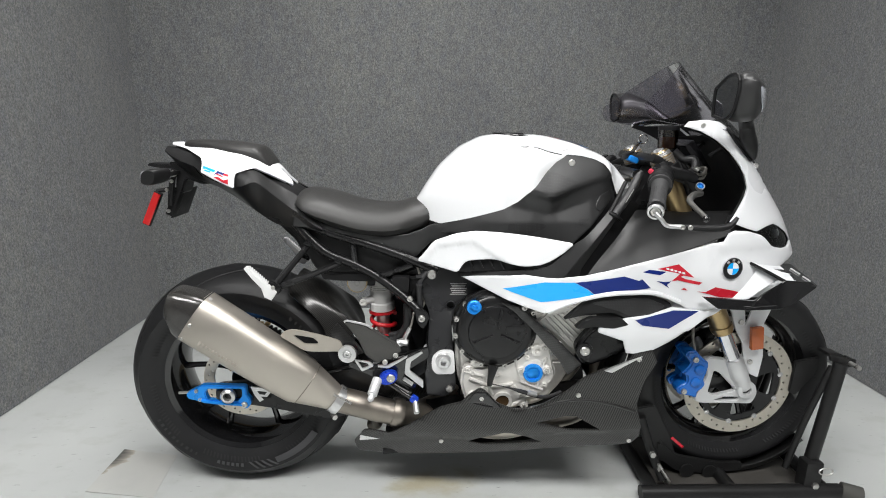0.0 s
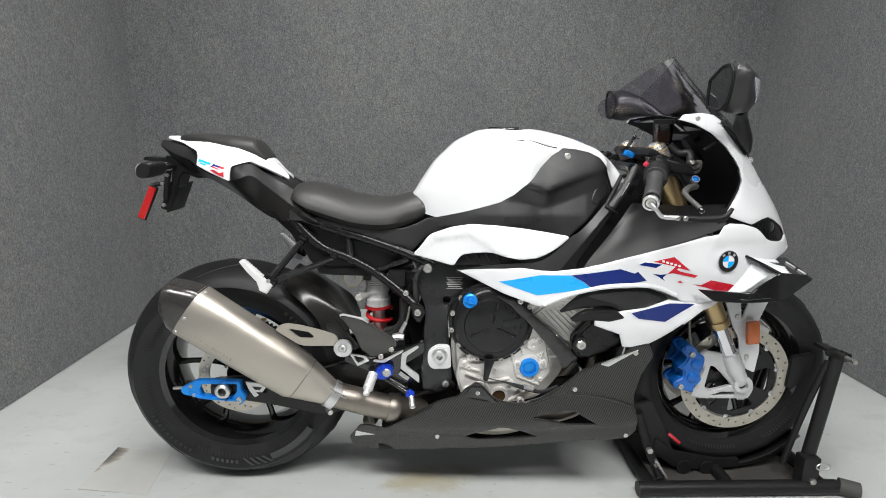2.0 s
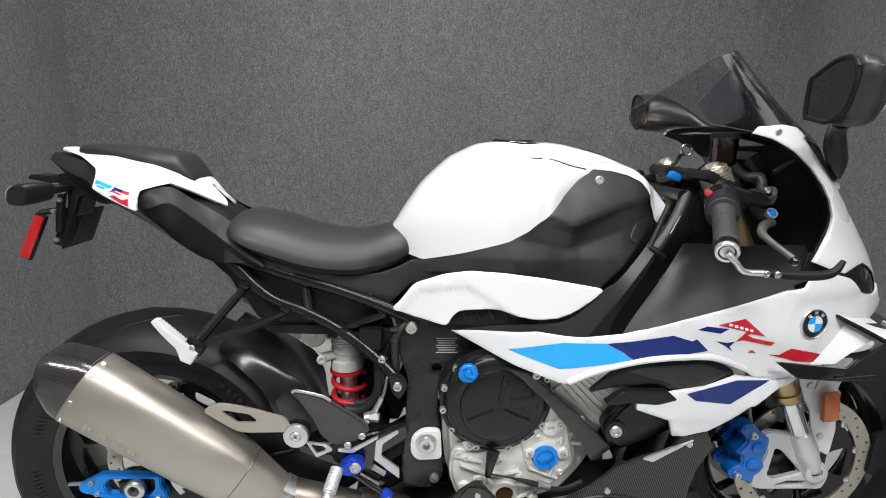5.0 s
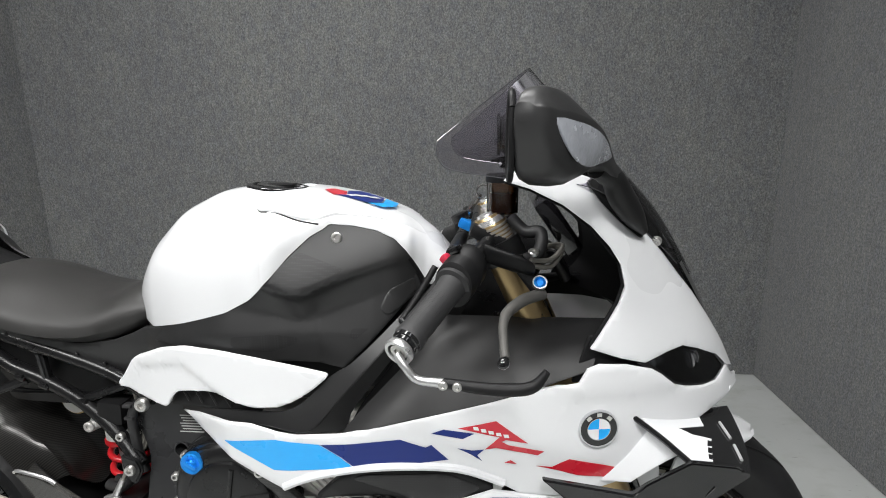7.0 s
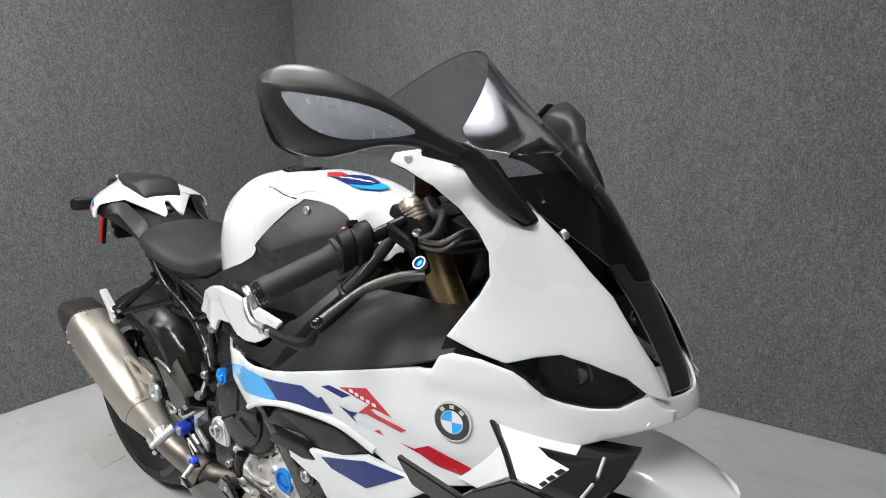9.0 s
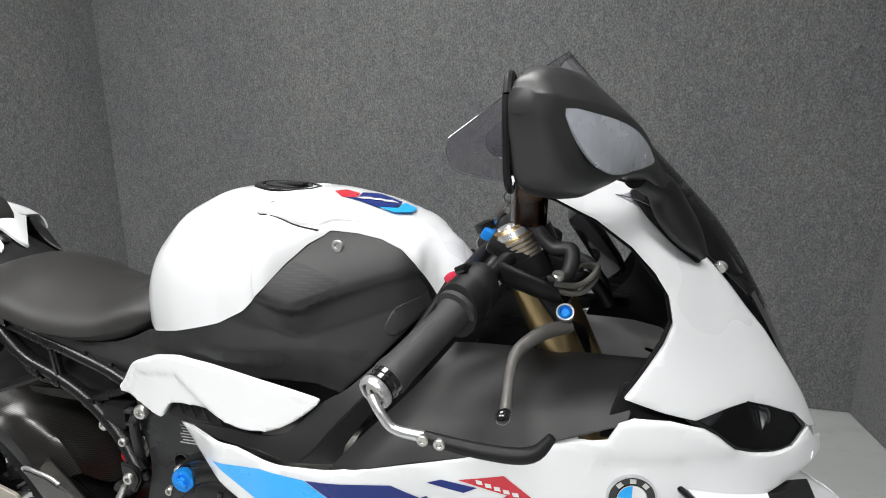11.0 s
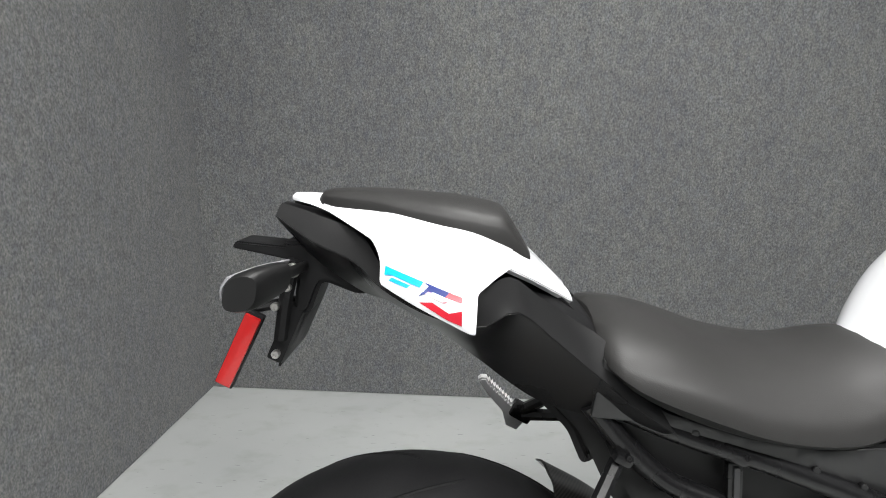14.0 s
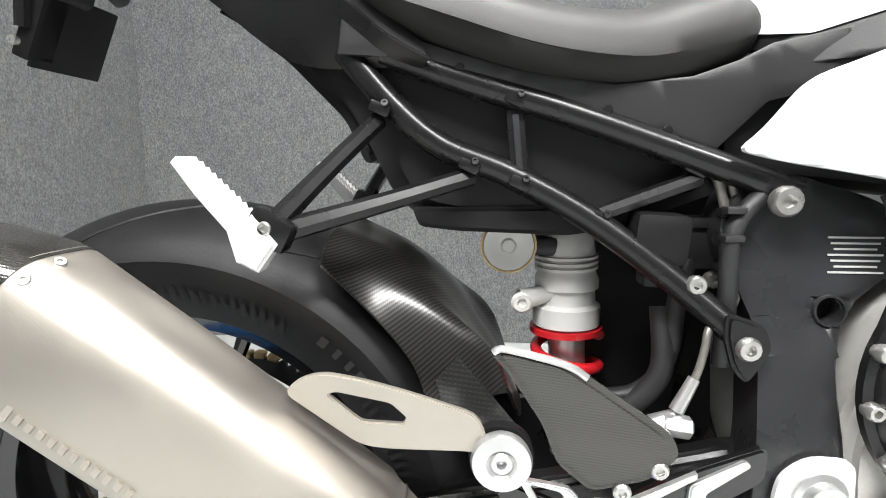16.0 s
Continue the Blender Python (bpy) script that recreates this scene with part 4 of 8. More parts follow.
part("reservoir_ring", ring([(-0.004, 0.0262), (-0.004, 0.0285), (0.001, 0.0285), (0.001, 0.0262)], (0.348, -0.036, 0.611), res_ax, 32), M_GOLD, shock)
part("shock_lug", tube([(0.363, -0.022, 0.551), (0.385, -0.016, 0.556), (0.41, -0.012, 0.560)], [0.013, 0.010, 0.012], 12), M_SHOCK, shock)
bolt((0.363, -0.031, 0.551), 0.011, shock, mat=M_CASTALU)
part("shock_link", box((0.378, 0.0, 0.608), (0.05, 0.05, 0.02), 0.005), M_CAST, shock)

# --- engine ---
engine = part("engine", plate([soft([(0.63, 0.36), (0.62, 0.46), (0.66, 0.585), (0.78, 0.60), (0.90, 0.62), (1.00, 0.60), (1.01, 0.52), (0.96, 0.45), (0.93, 0.36), (0.87, 0.285), (0.76, 0.265), (0.66, 0.29)], 0.03)], -0.135, 0.135, 0.015, 3), M_CASTALU, bike, "cast aluminium engine block with black clutch cover")
part("engine_side", plate([soft([(0.635, 0.36), (0.645, 0.42), (0.70, 0.41), (0.80, 0.47), (0.835, 0.53), (0.87, 0.53), (0.885, 0.44), (0.90, 0.38), (0.86, 0.33), (0.80, 0.295), (0.72, 0.275), (0.655, 0.30)], 0.02)], -0.158, -0.13, 0.008, 3), M_CASTALU, engine)
part("cylinder_block", plate([soft([(0.83, 0.545), (0.885, 0.592), (0.94, 0.585), (0.985, 0.50), (0.945, 0.46), (0.873, 0.52)], 0.008)], -0.165, -0.12, 0.006), M_CASTALU, engine)
for k in range(7):
    part("cylinder_rib", tube([(0.856 + 0.011 * k, -0.1665, 0.553 + 0.004 * k), (0.925 + 0.008 * k, -0.1665, 0.476 + 0.010 * k)], 0.0022, 6, 4), M_CASTALU, engine)
CL = (0.727, -0.150, 0.523)
part("clutch_gasket", lathe([(0, 0.112), (0.008, 0.112), (0.010, 0.108)], CL, n=48), M_CAST, engine)
clutch = part("clutch_cover", lathe([(0.005, 0.106), (0.012, 0.105), (0.024, 0.098), (0.030, 0.090), (0.032, 0.078), (0.032, 0.074), (0.037, 0.072), (0.040, 0.064), (0.041, 0.030), (0.041, 0.0)], CL, n=56), M_CAST, engine, "round black clutch cover")
for a in (80, 205, 335):
    c, s = math.cos(radians(a)), math.sin(radians(a))
    part("cover_rib", tube([(CL[0] + 0.012 * c, -0.1905, CL[2] + 0.012 * s), (CL[0] + 0.066 * c, -0.1895, CL[2] + 0.066 * s)], 0.0045, 8, 4), M_FRAME, clutch)
part("cover_tab", box((0.775, -0.190, 0.535), (0.05, 0.006, 0.020), 0.002, (0, -8, 0)), M_CAST, clutch)
part("upper_case", plate([soft([(0.63, 0.545), (0.645, 0.600), (0.69, 0.622), (0.75, 0.618), (0.79, 0.58), (0.75, 0.56), (0.66, 0.53)], 0.015)], -0.176, -0.13, 0.006), M_CAST, engine)
for a in (25, 62, 98, 140, 165, 190, 215, 250, 285, 330):
    c, s = math.cos(radians(a)), math.sin(radians(a))
    if a in (62, 98):
        continue
    bolt((CL[0] + 0.107 * c, -0.160, CL[2] + 0.107 * s), 0.0072, engine, h=0.008)
part("clutch_arm", tube([(0.722, -0.185, 0.428), (0.716, -0.192, 0.405), (0.712, -0.19, 0.375)], [0.014, 0.010, 0.007], 10), M_CAST, engine)
oil = part("oil_cap", lathe([(0, 0.017), (0.004, 0.019), (0.012, 0.019), (0.014, 0.016), (0.012, 0.008), (0.016, 0.006), (0.016, 0.0)], (0.668, -0.172, 0.590), n=28), M_BLUE, engine, "blue anodised oil filler cap")
part("oil_cap_bar", box((0.668, -0.188, 0.590), (0.02, 0.004, 0.006), 0.001, (0, 35, 0)), M_BLUE, oil)
part("crank_plug", lathe([(0, 0.026), (0.006, 0.027), (0.010, 0.025), (0.010, 0.019), (0.006, 0.018), (0.010, 0.012), (0.010, 0.0)], (0.832, -0.158, 0.396), n=36), M_BLUE, engine, "blue anodised round cover plug")
part("plug_seat", lathe([(0, 0.036), (0.004, 0.035), (0.006, 0.030)], (0.832, -0.155, 0.396), n=32), M_CASTALU, engine)
sight = part("sight_glass", lathe([(0, 0.027), (0.006, 0.027), (0.008, 0.024), (0.008, 0.019), (0.003, 0.018), (0.003, 0.0)], (0.752, -0.158, 0.312), n=32), M_CASTALU, engine, "round oil sight glass")
part("sight_oil", lathe([(0, 0.018), (0.002, 0.018)], (0.752, -0.160, 0.312), n=24), surf("dark_oil", (0.05, 0.03, 0.015), 0.15), sight)
for x, z in ((0.655, 0.405), (0.67, 0.395), (0.842, 0.452), (0.86, 0.43), (0.79, 0.445), (0.74, 0.388), (0.865, 0.36), (0.70, 0.31), (0.805, 0.33), (0.815, 0.44)):
    bolt((x, -0.158, z), 0.0062, engine, h=0.006, mat=M_CASTALU)
for x, z, r in ((0.790, 0.468, 0.014), (0.858, 0.470, 0.012), (0.800, 0.405, 0.010), (0.700, 0.345, 0.012), (0.676, 0.425, 0.011), (0.868, 0.405, 0.012), (0.780, 0.352, 0.009), (0.812, 0.300, 0.010), (0.668, 0.330, 0.011)):
    boss = part("casting_boss", lathe([(-0.01, r * 1.25), (0.006, r * 1.05), (0.008, r * 0.9), (0.008, r * 0.55)], (x, -0.158, z), n=20), M_CASTALU, engine)
    bolt((x, -0.164, z), r * 0.52, boss, h=0.005)
for a, b in (((0.645, 0.40), (0.70, 0.385)), ((0.70, 0.385), (0.725, 0.33)), ((0.78, 0.45), (0.80, 0.37)), ((0.80, 0.37), (0.86, 0.345)), ((0.866, 0.44), (0.845, 0.35)), ((0.66, 0.315), (0.725, 0.292)), ((0.775, 0.296), (0.845, 0.335)), ((0.806, 0.452), (0.862, 0.480))):
    part("casting_rib", tube([(a[0], -0.159, a[1]), (b[0], -0.159, b[1])], 0.0042, 8, 3), M_CASTALU, engine)
for x, z in ((0.875, 0.470), (0.884, 0.448), (0.888, 0.425)):
    part("hose_stub", tube([(x, -0.155, z), (x + 0.014, -0.172, z + 0.010), (x + 0.026, -0.172, z + 0.022)], 0.0055, 10), M_STEEL, engine)
part("case_rib", tube([(0.66, -0.160, 0.38), (0.72, -0.163, 0.36), (0.78, -0.162, 0.365)], 0.005, 8), M_CASTALU, engine)
part("case_boss", lathe([(0, 0.018), (0.010, 0.016), (0.010, 0.007), (0.004, 0.006)], (0.840, -0.155, 0.462), n=20), M_CASTALU, engine)
part("clutch_cable", tube([(0.712, -0.19, 0.380), (0.76, -0.185, 0.366), (0.80, -0.182, 0.352), (0.86, -0.178, 0.333), (0.91, -0.17, 0.345)], [0.0018, 0.0018, 0.006, 0.005, 0.004], 8), M_HOSE, engine, "clutch cable with rubber bellows")
part("cable_sleeve", tube([(0.815, -0.181, 0.349), (0.84, -0.179, 0.340)], 0.0075, 10, 3), M_ALU, engine)

# --- main frame ---
frame_pts = [(0.520, 0.632), (0.532, 0.672), (0.575, 0.686), (0.645, 0.664), (0.735, 0.612), (0.725, 0.596), (0.665, 0.606), (0.622, 0.570), (0.612, 0.520), (0.618, 0.440), (0.626, 0.345), (0.60, 0.318), (0.545, 0.322), (0.540, 0.38), (0.548, 0.46), (0.553, 0.552)]
frame_hole = circle(0.610, 0.571, 0.0115, 16)
frame_d = line_of([(0.30, 0.150), (0.46, 0.149), (0.52, 0.134), (0.571, 0.118), (0.62, 0.109), (0.70, 0.103)])


def frame_y(x, z):
    return -frame_d(z)


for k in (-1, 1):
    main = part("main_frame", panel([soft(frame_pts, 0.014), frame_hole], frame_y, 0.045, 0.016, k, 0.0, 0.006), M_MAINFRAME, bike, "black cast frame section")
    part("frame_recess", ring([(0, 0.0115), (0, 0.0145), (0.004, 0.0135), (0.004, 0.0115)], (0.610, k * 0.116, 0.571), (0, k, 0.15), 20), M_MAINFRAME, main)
    part("frame_socket", lathe([(0, 0.0115), (0.02, 0.0115)], (0.610, k * 0.100, 0.571), (0, -k, 0), 16), M_PLASTIC, main)
part("pivot_plate", plate([soft([(0.558, 0.425), (0.562, 0.445), (0.582, 0.461), (0.618, 0.460), (0.622, 0.392), (0.572, 0.390), (0.560, 0.405)], 0.012)], -0.162, -0.149, 0.004), M_PEG, bike, "silver swingarm pivot plate")
part("pivot_nut", lathe([(0, 0.022), (0.004, 0.021), (0.006, 0.016), (0.014, 0.015), (0.014, 0.008), (0.002, 0.008)], (0.590, -0.161, 0.431), n=24), M_ALU, bike)
for i in range(7):
    part("label_line", box((0.630, -frame_d(0.632 - 0.0048 * i) - 0.0008, 0.632 - 0.0048 * i), (0.044 - 0.005 * (i % 3), 0.0008, 0.0016), 0), M_BARS, bike, smooth=False)
for x, y, z, r in ((0.5585, 0.130, 0.663, 0.0125), (0.532, 0.146, 0.547, 0.010), (0.607, 0.150, 0.345, 0.010)):
    bolt((x, -y, z), r, bike, h=0.008)
part("frame_bracket", plate([soft([(0.515, 0.575), (0.545, 0.566), (0.553, 0.545), (0.535, 0.515), (0.522, 0.53), (0.515, 0.555)], 0.008)], -0.148, -0.138, 0.003), M_FRAME, bike)
# carbon spar cover across the engine
part("spar_cover", panel([soft([(0.733, 0.607), (0.791, 0.592), (0.822, 0.561), (0.883, 0.507), (0.947, 0.443), (0.955, 0.435), (0.919, 0.402), (0.895, 0.443), (0.815, 0.538), (0.762, 0.585)], 0.008)], lambda x, z: -0.186 - 0.03 * (x - 0.74), 0.012), M_CARBON, bike, "carbon fibre engine spar cover")
mount = part("engine_mount", plate([soft([(0.931, 0.487), (0.96, 0.527), (0.988, 0.552), (1.03, 0.545), (1.075, 0.515), (1.075, 0.476), (1.024, 0.452), (0.974, 0.432), (0.948, 0.442)], 0.014)], -0.200, -0.16, 0.010, 3), M_FRAME, bike, "black engine mount casting")
bolt((0.956, -0.202, 0.478), 0.013, mount, h=0.006)
part("mount_ring", ring([(0, 0.014), (0, 0.022), (0.004, 0.021), (0.004, 0.014)], (0.956, -0.200, 0.478), n=24), M_FRAME, mount)
bolt((0.793, -0.205, 0.598), 0.008, bike, h=0.006)

# --- rear sets ---
heel = [(0.327, 0.546), (0.340, 0.551), (0.386, 0.540), (0.413, 0.523), (0.471, 0.483), (0.479, 0.464), (0.456, 0.443), (0.411, 0.431), (0.383, 0.454), (0.370, 0.488), (0.343, 0.529)]
guard = part("heel_guard", plate([soft(heel, 0.008)], -0.171, -0.162, 0.006, 2), M_HEEL, bike, "carbon heel guard plate")
part("heel_rim", tube([(0.331, -0.166, 0.545), (0.341, -0.167, 0.5480), (0.386, -0.167, 0.5370), (0.404, -0.167, 0.5265)], 0.0032, 8), M_ALU, guard)
for x, z in ((0.463, 0.452), (0.435, 0.432)):
    bolt((x, -0.168, z), 0.0075, guard, h=0.004)
part("rearset_plate", plate([soft([(0.36, 0.475), (0.345, 0.43), (0.40, 0.405), (0.44, 0.418), (0.50, 0.45), (0.55, 0.47), (0.55, 0.44), (0.49, 0.40), (0.52, 0.36), (0.50, 0.33), (0.44, 0.37), (0.40, 0.385), (0.335, 0.415)], 0.008)], -0.160, -0.150, 0.002), M_GLOSS, bike, "black milled rear set plate")
part("rearset_window", plate([soft([(0.352, 0.437), (0.395, 0.43), (0.405, 0.418), (0.372, 0.402)], 0.005), soft([(0.362, 0.432), (0.388, 0.426), (0.392, 0.419), (0.373, 0.411)], 0.004)], -0.165, -0.158, 0.0012), M_ALU, bike)
part("rearset_edge", plate([soft([(0.415, 0.421), (0.441, 0.421), (0.494, 0.449), (0.494, 0.444), (0.443, 0.412), (0.415, 0.416)], 0.001)], -0.167, -0.160, 0.001), M_ALU, bike)
part("rearset_arm", plate([soft([(0.490, 0.437), (0.532, 0.460), (0.536, 0.455), (0.503, 0.43), (0.500, 0.405), (0.536, 0.375), (0.536, 0.352), (0.486, 0.395)], 0.003)], -0.165, -0.157, 0.0015), M_ALU, bike, "silver milled rear set bracket")
for (a, b) in (((0.484, 0.385), (0.507, 0.368)), ((0.457, 0.366), (0.494, 0.342))):
    part("shift_bar", tube([(a[0], -0.170, a[1]), (b[0], -0.170, b[1])], 0.0055, 8, 3), M_ALU, bike)
hubp = part("peg_bracket", plate([soft([(0.420, 0.396), (0.437, 0.408), (0.462, 0.408), (0.470, 0.392), (0.455, 0.375), (0.432, 0.372), (0.418, 0.380)], 0.008)], -0.185, -0.160, 0.003), M_BLUEDEEP, bike, "blue anodised footpeg bracket")
bolt((0.451, -0.186, 0.394), 0.0115, hubp, h=0.004)
peg_a, peg_b = np.array((0.415, -0.180, 0.388)), np.array((0.4045, -0.220, 0.3645))
peg_d = (peg_b - peg_a) / np.linalg.norm(peg_b - peg_a)
peg_l = float(np.linalg.norm(peg_b - peg_a))
prof = [(0.0, 0.0)]
for i in range(13):
    q = peg_l * i / 13
    prof += [(q, 0.0120), (q + 0.0008, 0.0132), (q + peg_l / 13 - 0.0012, 0.0132), (q + peg_l / 13 - 0.0006, 0.0120)]
prof += [(peg_l, 0.0095), (peg_l + 0.003, 0.0095), (peg_l + 0.004, 0.0075)] + [(peg_l + 0.011 - 0.008 * math.cos(a), 0.0080 * math.sin(a) + 0.0005) for a in (0.9, 1.3, 1.7, 2.1, 2.5, 2.9)] + [(peg_l + 0.0192, 0.0)]
part("footpeg", lathe(prof, tuple(peg_a), tuple(peg_d), 20), M_FORKLEG, bike, "knurled silver footpeg")
part("brake_pedal", tube([(0.44, -0.168, 0.375), (0.475, -0.175, 0.352), (0.51, -0.182, 0.330), (0.520, -0.185, 0.318)], [0.007, 0.006, 0.006, 0.007], 10), M_GLOSS, bike, "black brake pedal")
part("pedal_joint", box((0.512, -0.188, 0.334), (0.02, 0.018, 0.018), 0.004, (0, 35, 0)), M_BLUEDEEP, bike)
part("pedal_tip", tube([(0.515, -0.190, 0.330), (0.520, -0.22, 0.312)], 0.0075, 12, 4), M_ALU, bike)
part("master_cylinder", tube([(0.486, -0.135, 0.478), (0.468, -0.135, 0.470)], [0.010, 0.012], 12, 4), M_ALU, bike)
for dx in (0.0, 0.010):
    part("brake_hose", tube([(0.516 + dx, -0.098, 0.690), (0.525 + dx, -0.100, 0.6626), (0.533 + dx, -0.102, 0.6242), (0.5335 + dx, -0.104, 0.5914), (0.527 + dx * 0.5, -0.110, 0.5640)], 0.0042, 10), M_BRAID, bike, "pale sheathed brake hose")
for z in (0.652, 0.604):
    part("hose_clip", box((0.534, -0.103, z), (0.026, 0.014, 0.007), 0.002), M_PLASTIC, bike)
part("brake_hose", tube([(0.528, -0.110, 0.566), (0.512, -0.124, 0.556), (0.508, -0.128, 0.540), (0.503, -0.130, 0.520), (0.494, -0.132, 0.500), (0.484, -0.135, 0.484)], 0.0034, 10), M_BRAID, bike, "braided steel brake hose")
part("hose_fitting", tube([(0.500, -0.131, 0.514), (0.486, -0.134, 0.486)], [0.0052, 0.0066], 10, 4), M_ALU, bike)
part("hose_union", lathe([(0, 0.008), (0.006, 0.0095), (0.020, 0.0095), (0.022, 0.007)], (0.474, -0.142, 0.478), (0.95, -0.05, -0.1), 6), M_ALU, bike, "silver hose union")
part("drain_hose", tube([(0.512, -0.070, 0.610), (0.502, -0.078, 0.575), (0.499, -0.080, 0.545), (0.497, -0.080, 0.520), (0.486, -0.080, 0.494), (0.466, -0.078, 0.476), (0.440, -0.070, 0.468)], 0.0085, 12), M_HOSE, bike, "black rubber drain hose")
conn = part("relay_box", box((0.514, -0.064, 0.617), (0.040, 0.030, 0.040), 0.005), M_MATTE, bike, "black relay box with a ribbed cap")
part("relay_cap", box((0.514, -0.066, 0.640), (0.046, 0.034, 0.010), 0.003), M_MATTE, conn)
bolt((0.526, -0.088, 0.590), 0.0075, bike, h=0.006)
bolt((0.505, -0.080, 0.577), 0.0050, bike, h=0.005)

# --- subframe and passenger pegs ---
for k in (-1, 1):
    part("subframe_tube", tube([(0.233, k * 0.088, 0.788), (0.299, k * 0.092, 0.764), (0.391, k * 0.094, 0.736), (0.488, k * 0.098, 0.702), (0.575, k * 0.118, 0.668)], 0.0122, 14), M_FRAME, bike, "black tubular subframe rail")
    part("subframe_tube", tube([(0.197, k * 0.082, 0.792), (0.240, k * 0.086, 0.743), (0.283, k * 0.088, 0.708), (0.344, k * 0.090, 0.683), (0.414, k * 0.094, 0.645), (0.484, k * 0.108, 0.594), (0.540, k * 0.132, 0.546)], 0.0122, 14), M_FRAME, bike, "black tubular subframe rail")
    part("subframe_brace", box((0.3505, k * 0.091, 0.709), (0.016, 0.010, 0.060), 0.003, (0, -6, 0)), M_FRAME, bike)
    part("subframe_brace", box((0.3505, k * 0.097, 0.709), (0.006, 0.004, 0.050), 0.001, (0, -6, 0)), M_MAINFRAME, bike)
    part("subframe_brace", tube([(0.420, k * 0.092, 0.647), (0.506, k * 0.096, 0.680)], 0.0078, 8, 3), M_FRAME, bike)
    for x, z in ((0.347, 0.746), (0.353, 0.675), (0.309, 0.690), (0.231, 0.739), (0.423, 0.645), (0.500, 0.688)):
        lug = part("tube_lug", box((x, k * 0.097, z), (0.020, 0.016, 0.011), 0.004, (0, 25, 0)), M_FRAME, bike)
        bolt((x + 0.005, k * 0.1045, z + 0.004), 0.0036, lug, axis=(0, k, 0.3), mat=M_CAST, h=0.002)
    hang = part("peg_hanger", tube([(0.228, k * 0.090, 0.730), (0.195, k * 0.128, 0.690), (0.160, k * 0.166, 0.646)], [0.0085, 0.0088, 0.010], 8), M_FRAME, bike, "black passenger peg hanger")
    part("peg_hanger_arm", tube([(0.311, k * 0.090, 0.681), (0.240, k * 0.128, 0.660), (0.160, k * 0.166, 0.638)], [0.0085, 0.0085, 0.010], 8), M_FRAME, hang)
    part("peg_boss", box((0.158, k * 0.170, 0.641), (0.036, 0.022, 0.026), 0.006, (0, 28, 0)), M_FRAME, hang)
    bolt((0.157, k * 0.181, 0.643), 0.0055, hang, axis=(0, k, 0), h=0.003)
    toe = [(0.0876, 0.692), (0.092, 0.6965), (0.101, 0.6965)]
    for i in range(10):
        x, z = 0.104 + 0.0046 * i, 0.6905 - 0.0044 * i
        toe += [(x, z), (x + 0.0022, z + 0.0026)]
    toe += [(0.156, 0.644), (0.167, 0.631), (0.151, 0.609), (0.134, 0.617), (0.1278, 0.6408), (0.1043, 0.6682)]
    part("passenger_peg", plate([toe], k * 0.184, k * 0.166, 0.0025), M_PEG, hang, "silver serrated passenger footpeg")
tray = [(0.150, 0.805), (0.195, 0.745), (0.222, 0.690), (0.236, 0.662), (0.262, 0.640), (0.300, 0.632), (0.405, 0.628), (0.470, 0.640), (0.545, 0.668), (0.545, 0.70), (0.44, 0.745), (0.30, 0.79), (0.22, 0.815)]
part("undertray", plate([soft(tray, 0.012)], -0.074, 0.074, 0.02, 4), M_MATTE, bike, "matte black plastic undertray")
part("undertray_lip", plate([soft([(0.255, 0.652), (0.262, 0.634), (0.30, 0.630), (0.40, 0.627), (0.46, 0.637), (0.46, 0.655)], 0.006)], -0.080, 0.080, 0.004), M_PLASTIC, bike)
part("tail_fin", plate([soft([(0.065, 0.850), (0.10, 0.830), (0.175, 0.80), (0.215, 0.745), (0.222, 0.70), (0.205, 0.69), (0.185, 0.735), (0.13, 0.79), (0.075, 0.832)], 0.01)], -0.05, 0.05, 0.012, 3), M_PLASTIC, bike)
part("reservoir_box", box((0.475, -0.09, 0.628), (0.048, 0.04, 0.045), 0.008, (0, 4, 0)), M_PLASTIC, bike)
part("reservoir_neck", box((0.475, -0.092, 0.600), (0.028, 0.028, 0.03), 0.006), M_PLASTIC, bike)
bolt((0.500, -0.12, 0.592), 0.0085, bike, h=0.005)
part("loom", tube([(0.56, -0.11, 0.675), (0.528, -0.118, 0.64), (0.527, -0.118, 0.58), (0.53, -0.11, 0.52)], 0.008, 10), M_HOSE, bike)
part("loom", tube([(0.49, -0.07, 0.56), (0.488, -0.085, 0.50), (0.455, -0.08, 0.46), (0.42, -0.07, 0.455)], 0.011, 10), M_HOSE, bike)
for z in (0.655, 0.632):
    part("loom_clip", box((0.525, -0.121, z), (0.016, 0.014, 0.006), 0.002), M_HOSE, bike)
part("inner_guard", box((0.49, 0.06, 0.50), (0.13, 0.09, 0.24), 0.02, (0, 10, 0)), M_PLASTIC, bike)

# --- seats and tail ---


def saddle(stations, n=28, pw=2.6, under=0.0):
    rows = []
    for x, zt, zb, w, crown in stations:
        h = (zt - zb) / 2
        r = []
        for k in range(n):
            a = 2 * math.pi * k / n
            c, s = math.cos(a), math.sin(a)
            e = pw if s > 0 or not under else under
            yy = w * math.copysign(abs(c) ** (2 / e), c)
            zz = (zt + zb) / 2 + h * math.copysign(abs(s) ** (2 / e), s)
            zz -= crown * (abs(yy) / w) ** 2 * (1 if s > 0 else 0.3)
            r.append((x, yy, zz))
        rows.append(r)
    cols = list(zip(*rows))
    sm = [spline(c, 26) for c in cols]
    return hull([[sm[k][i] for k in range(n)] for i in range(26)])


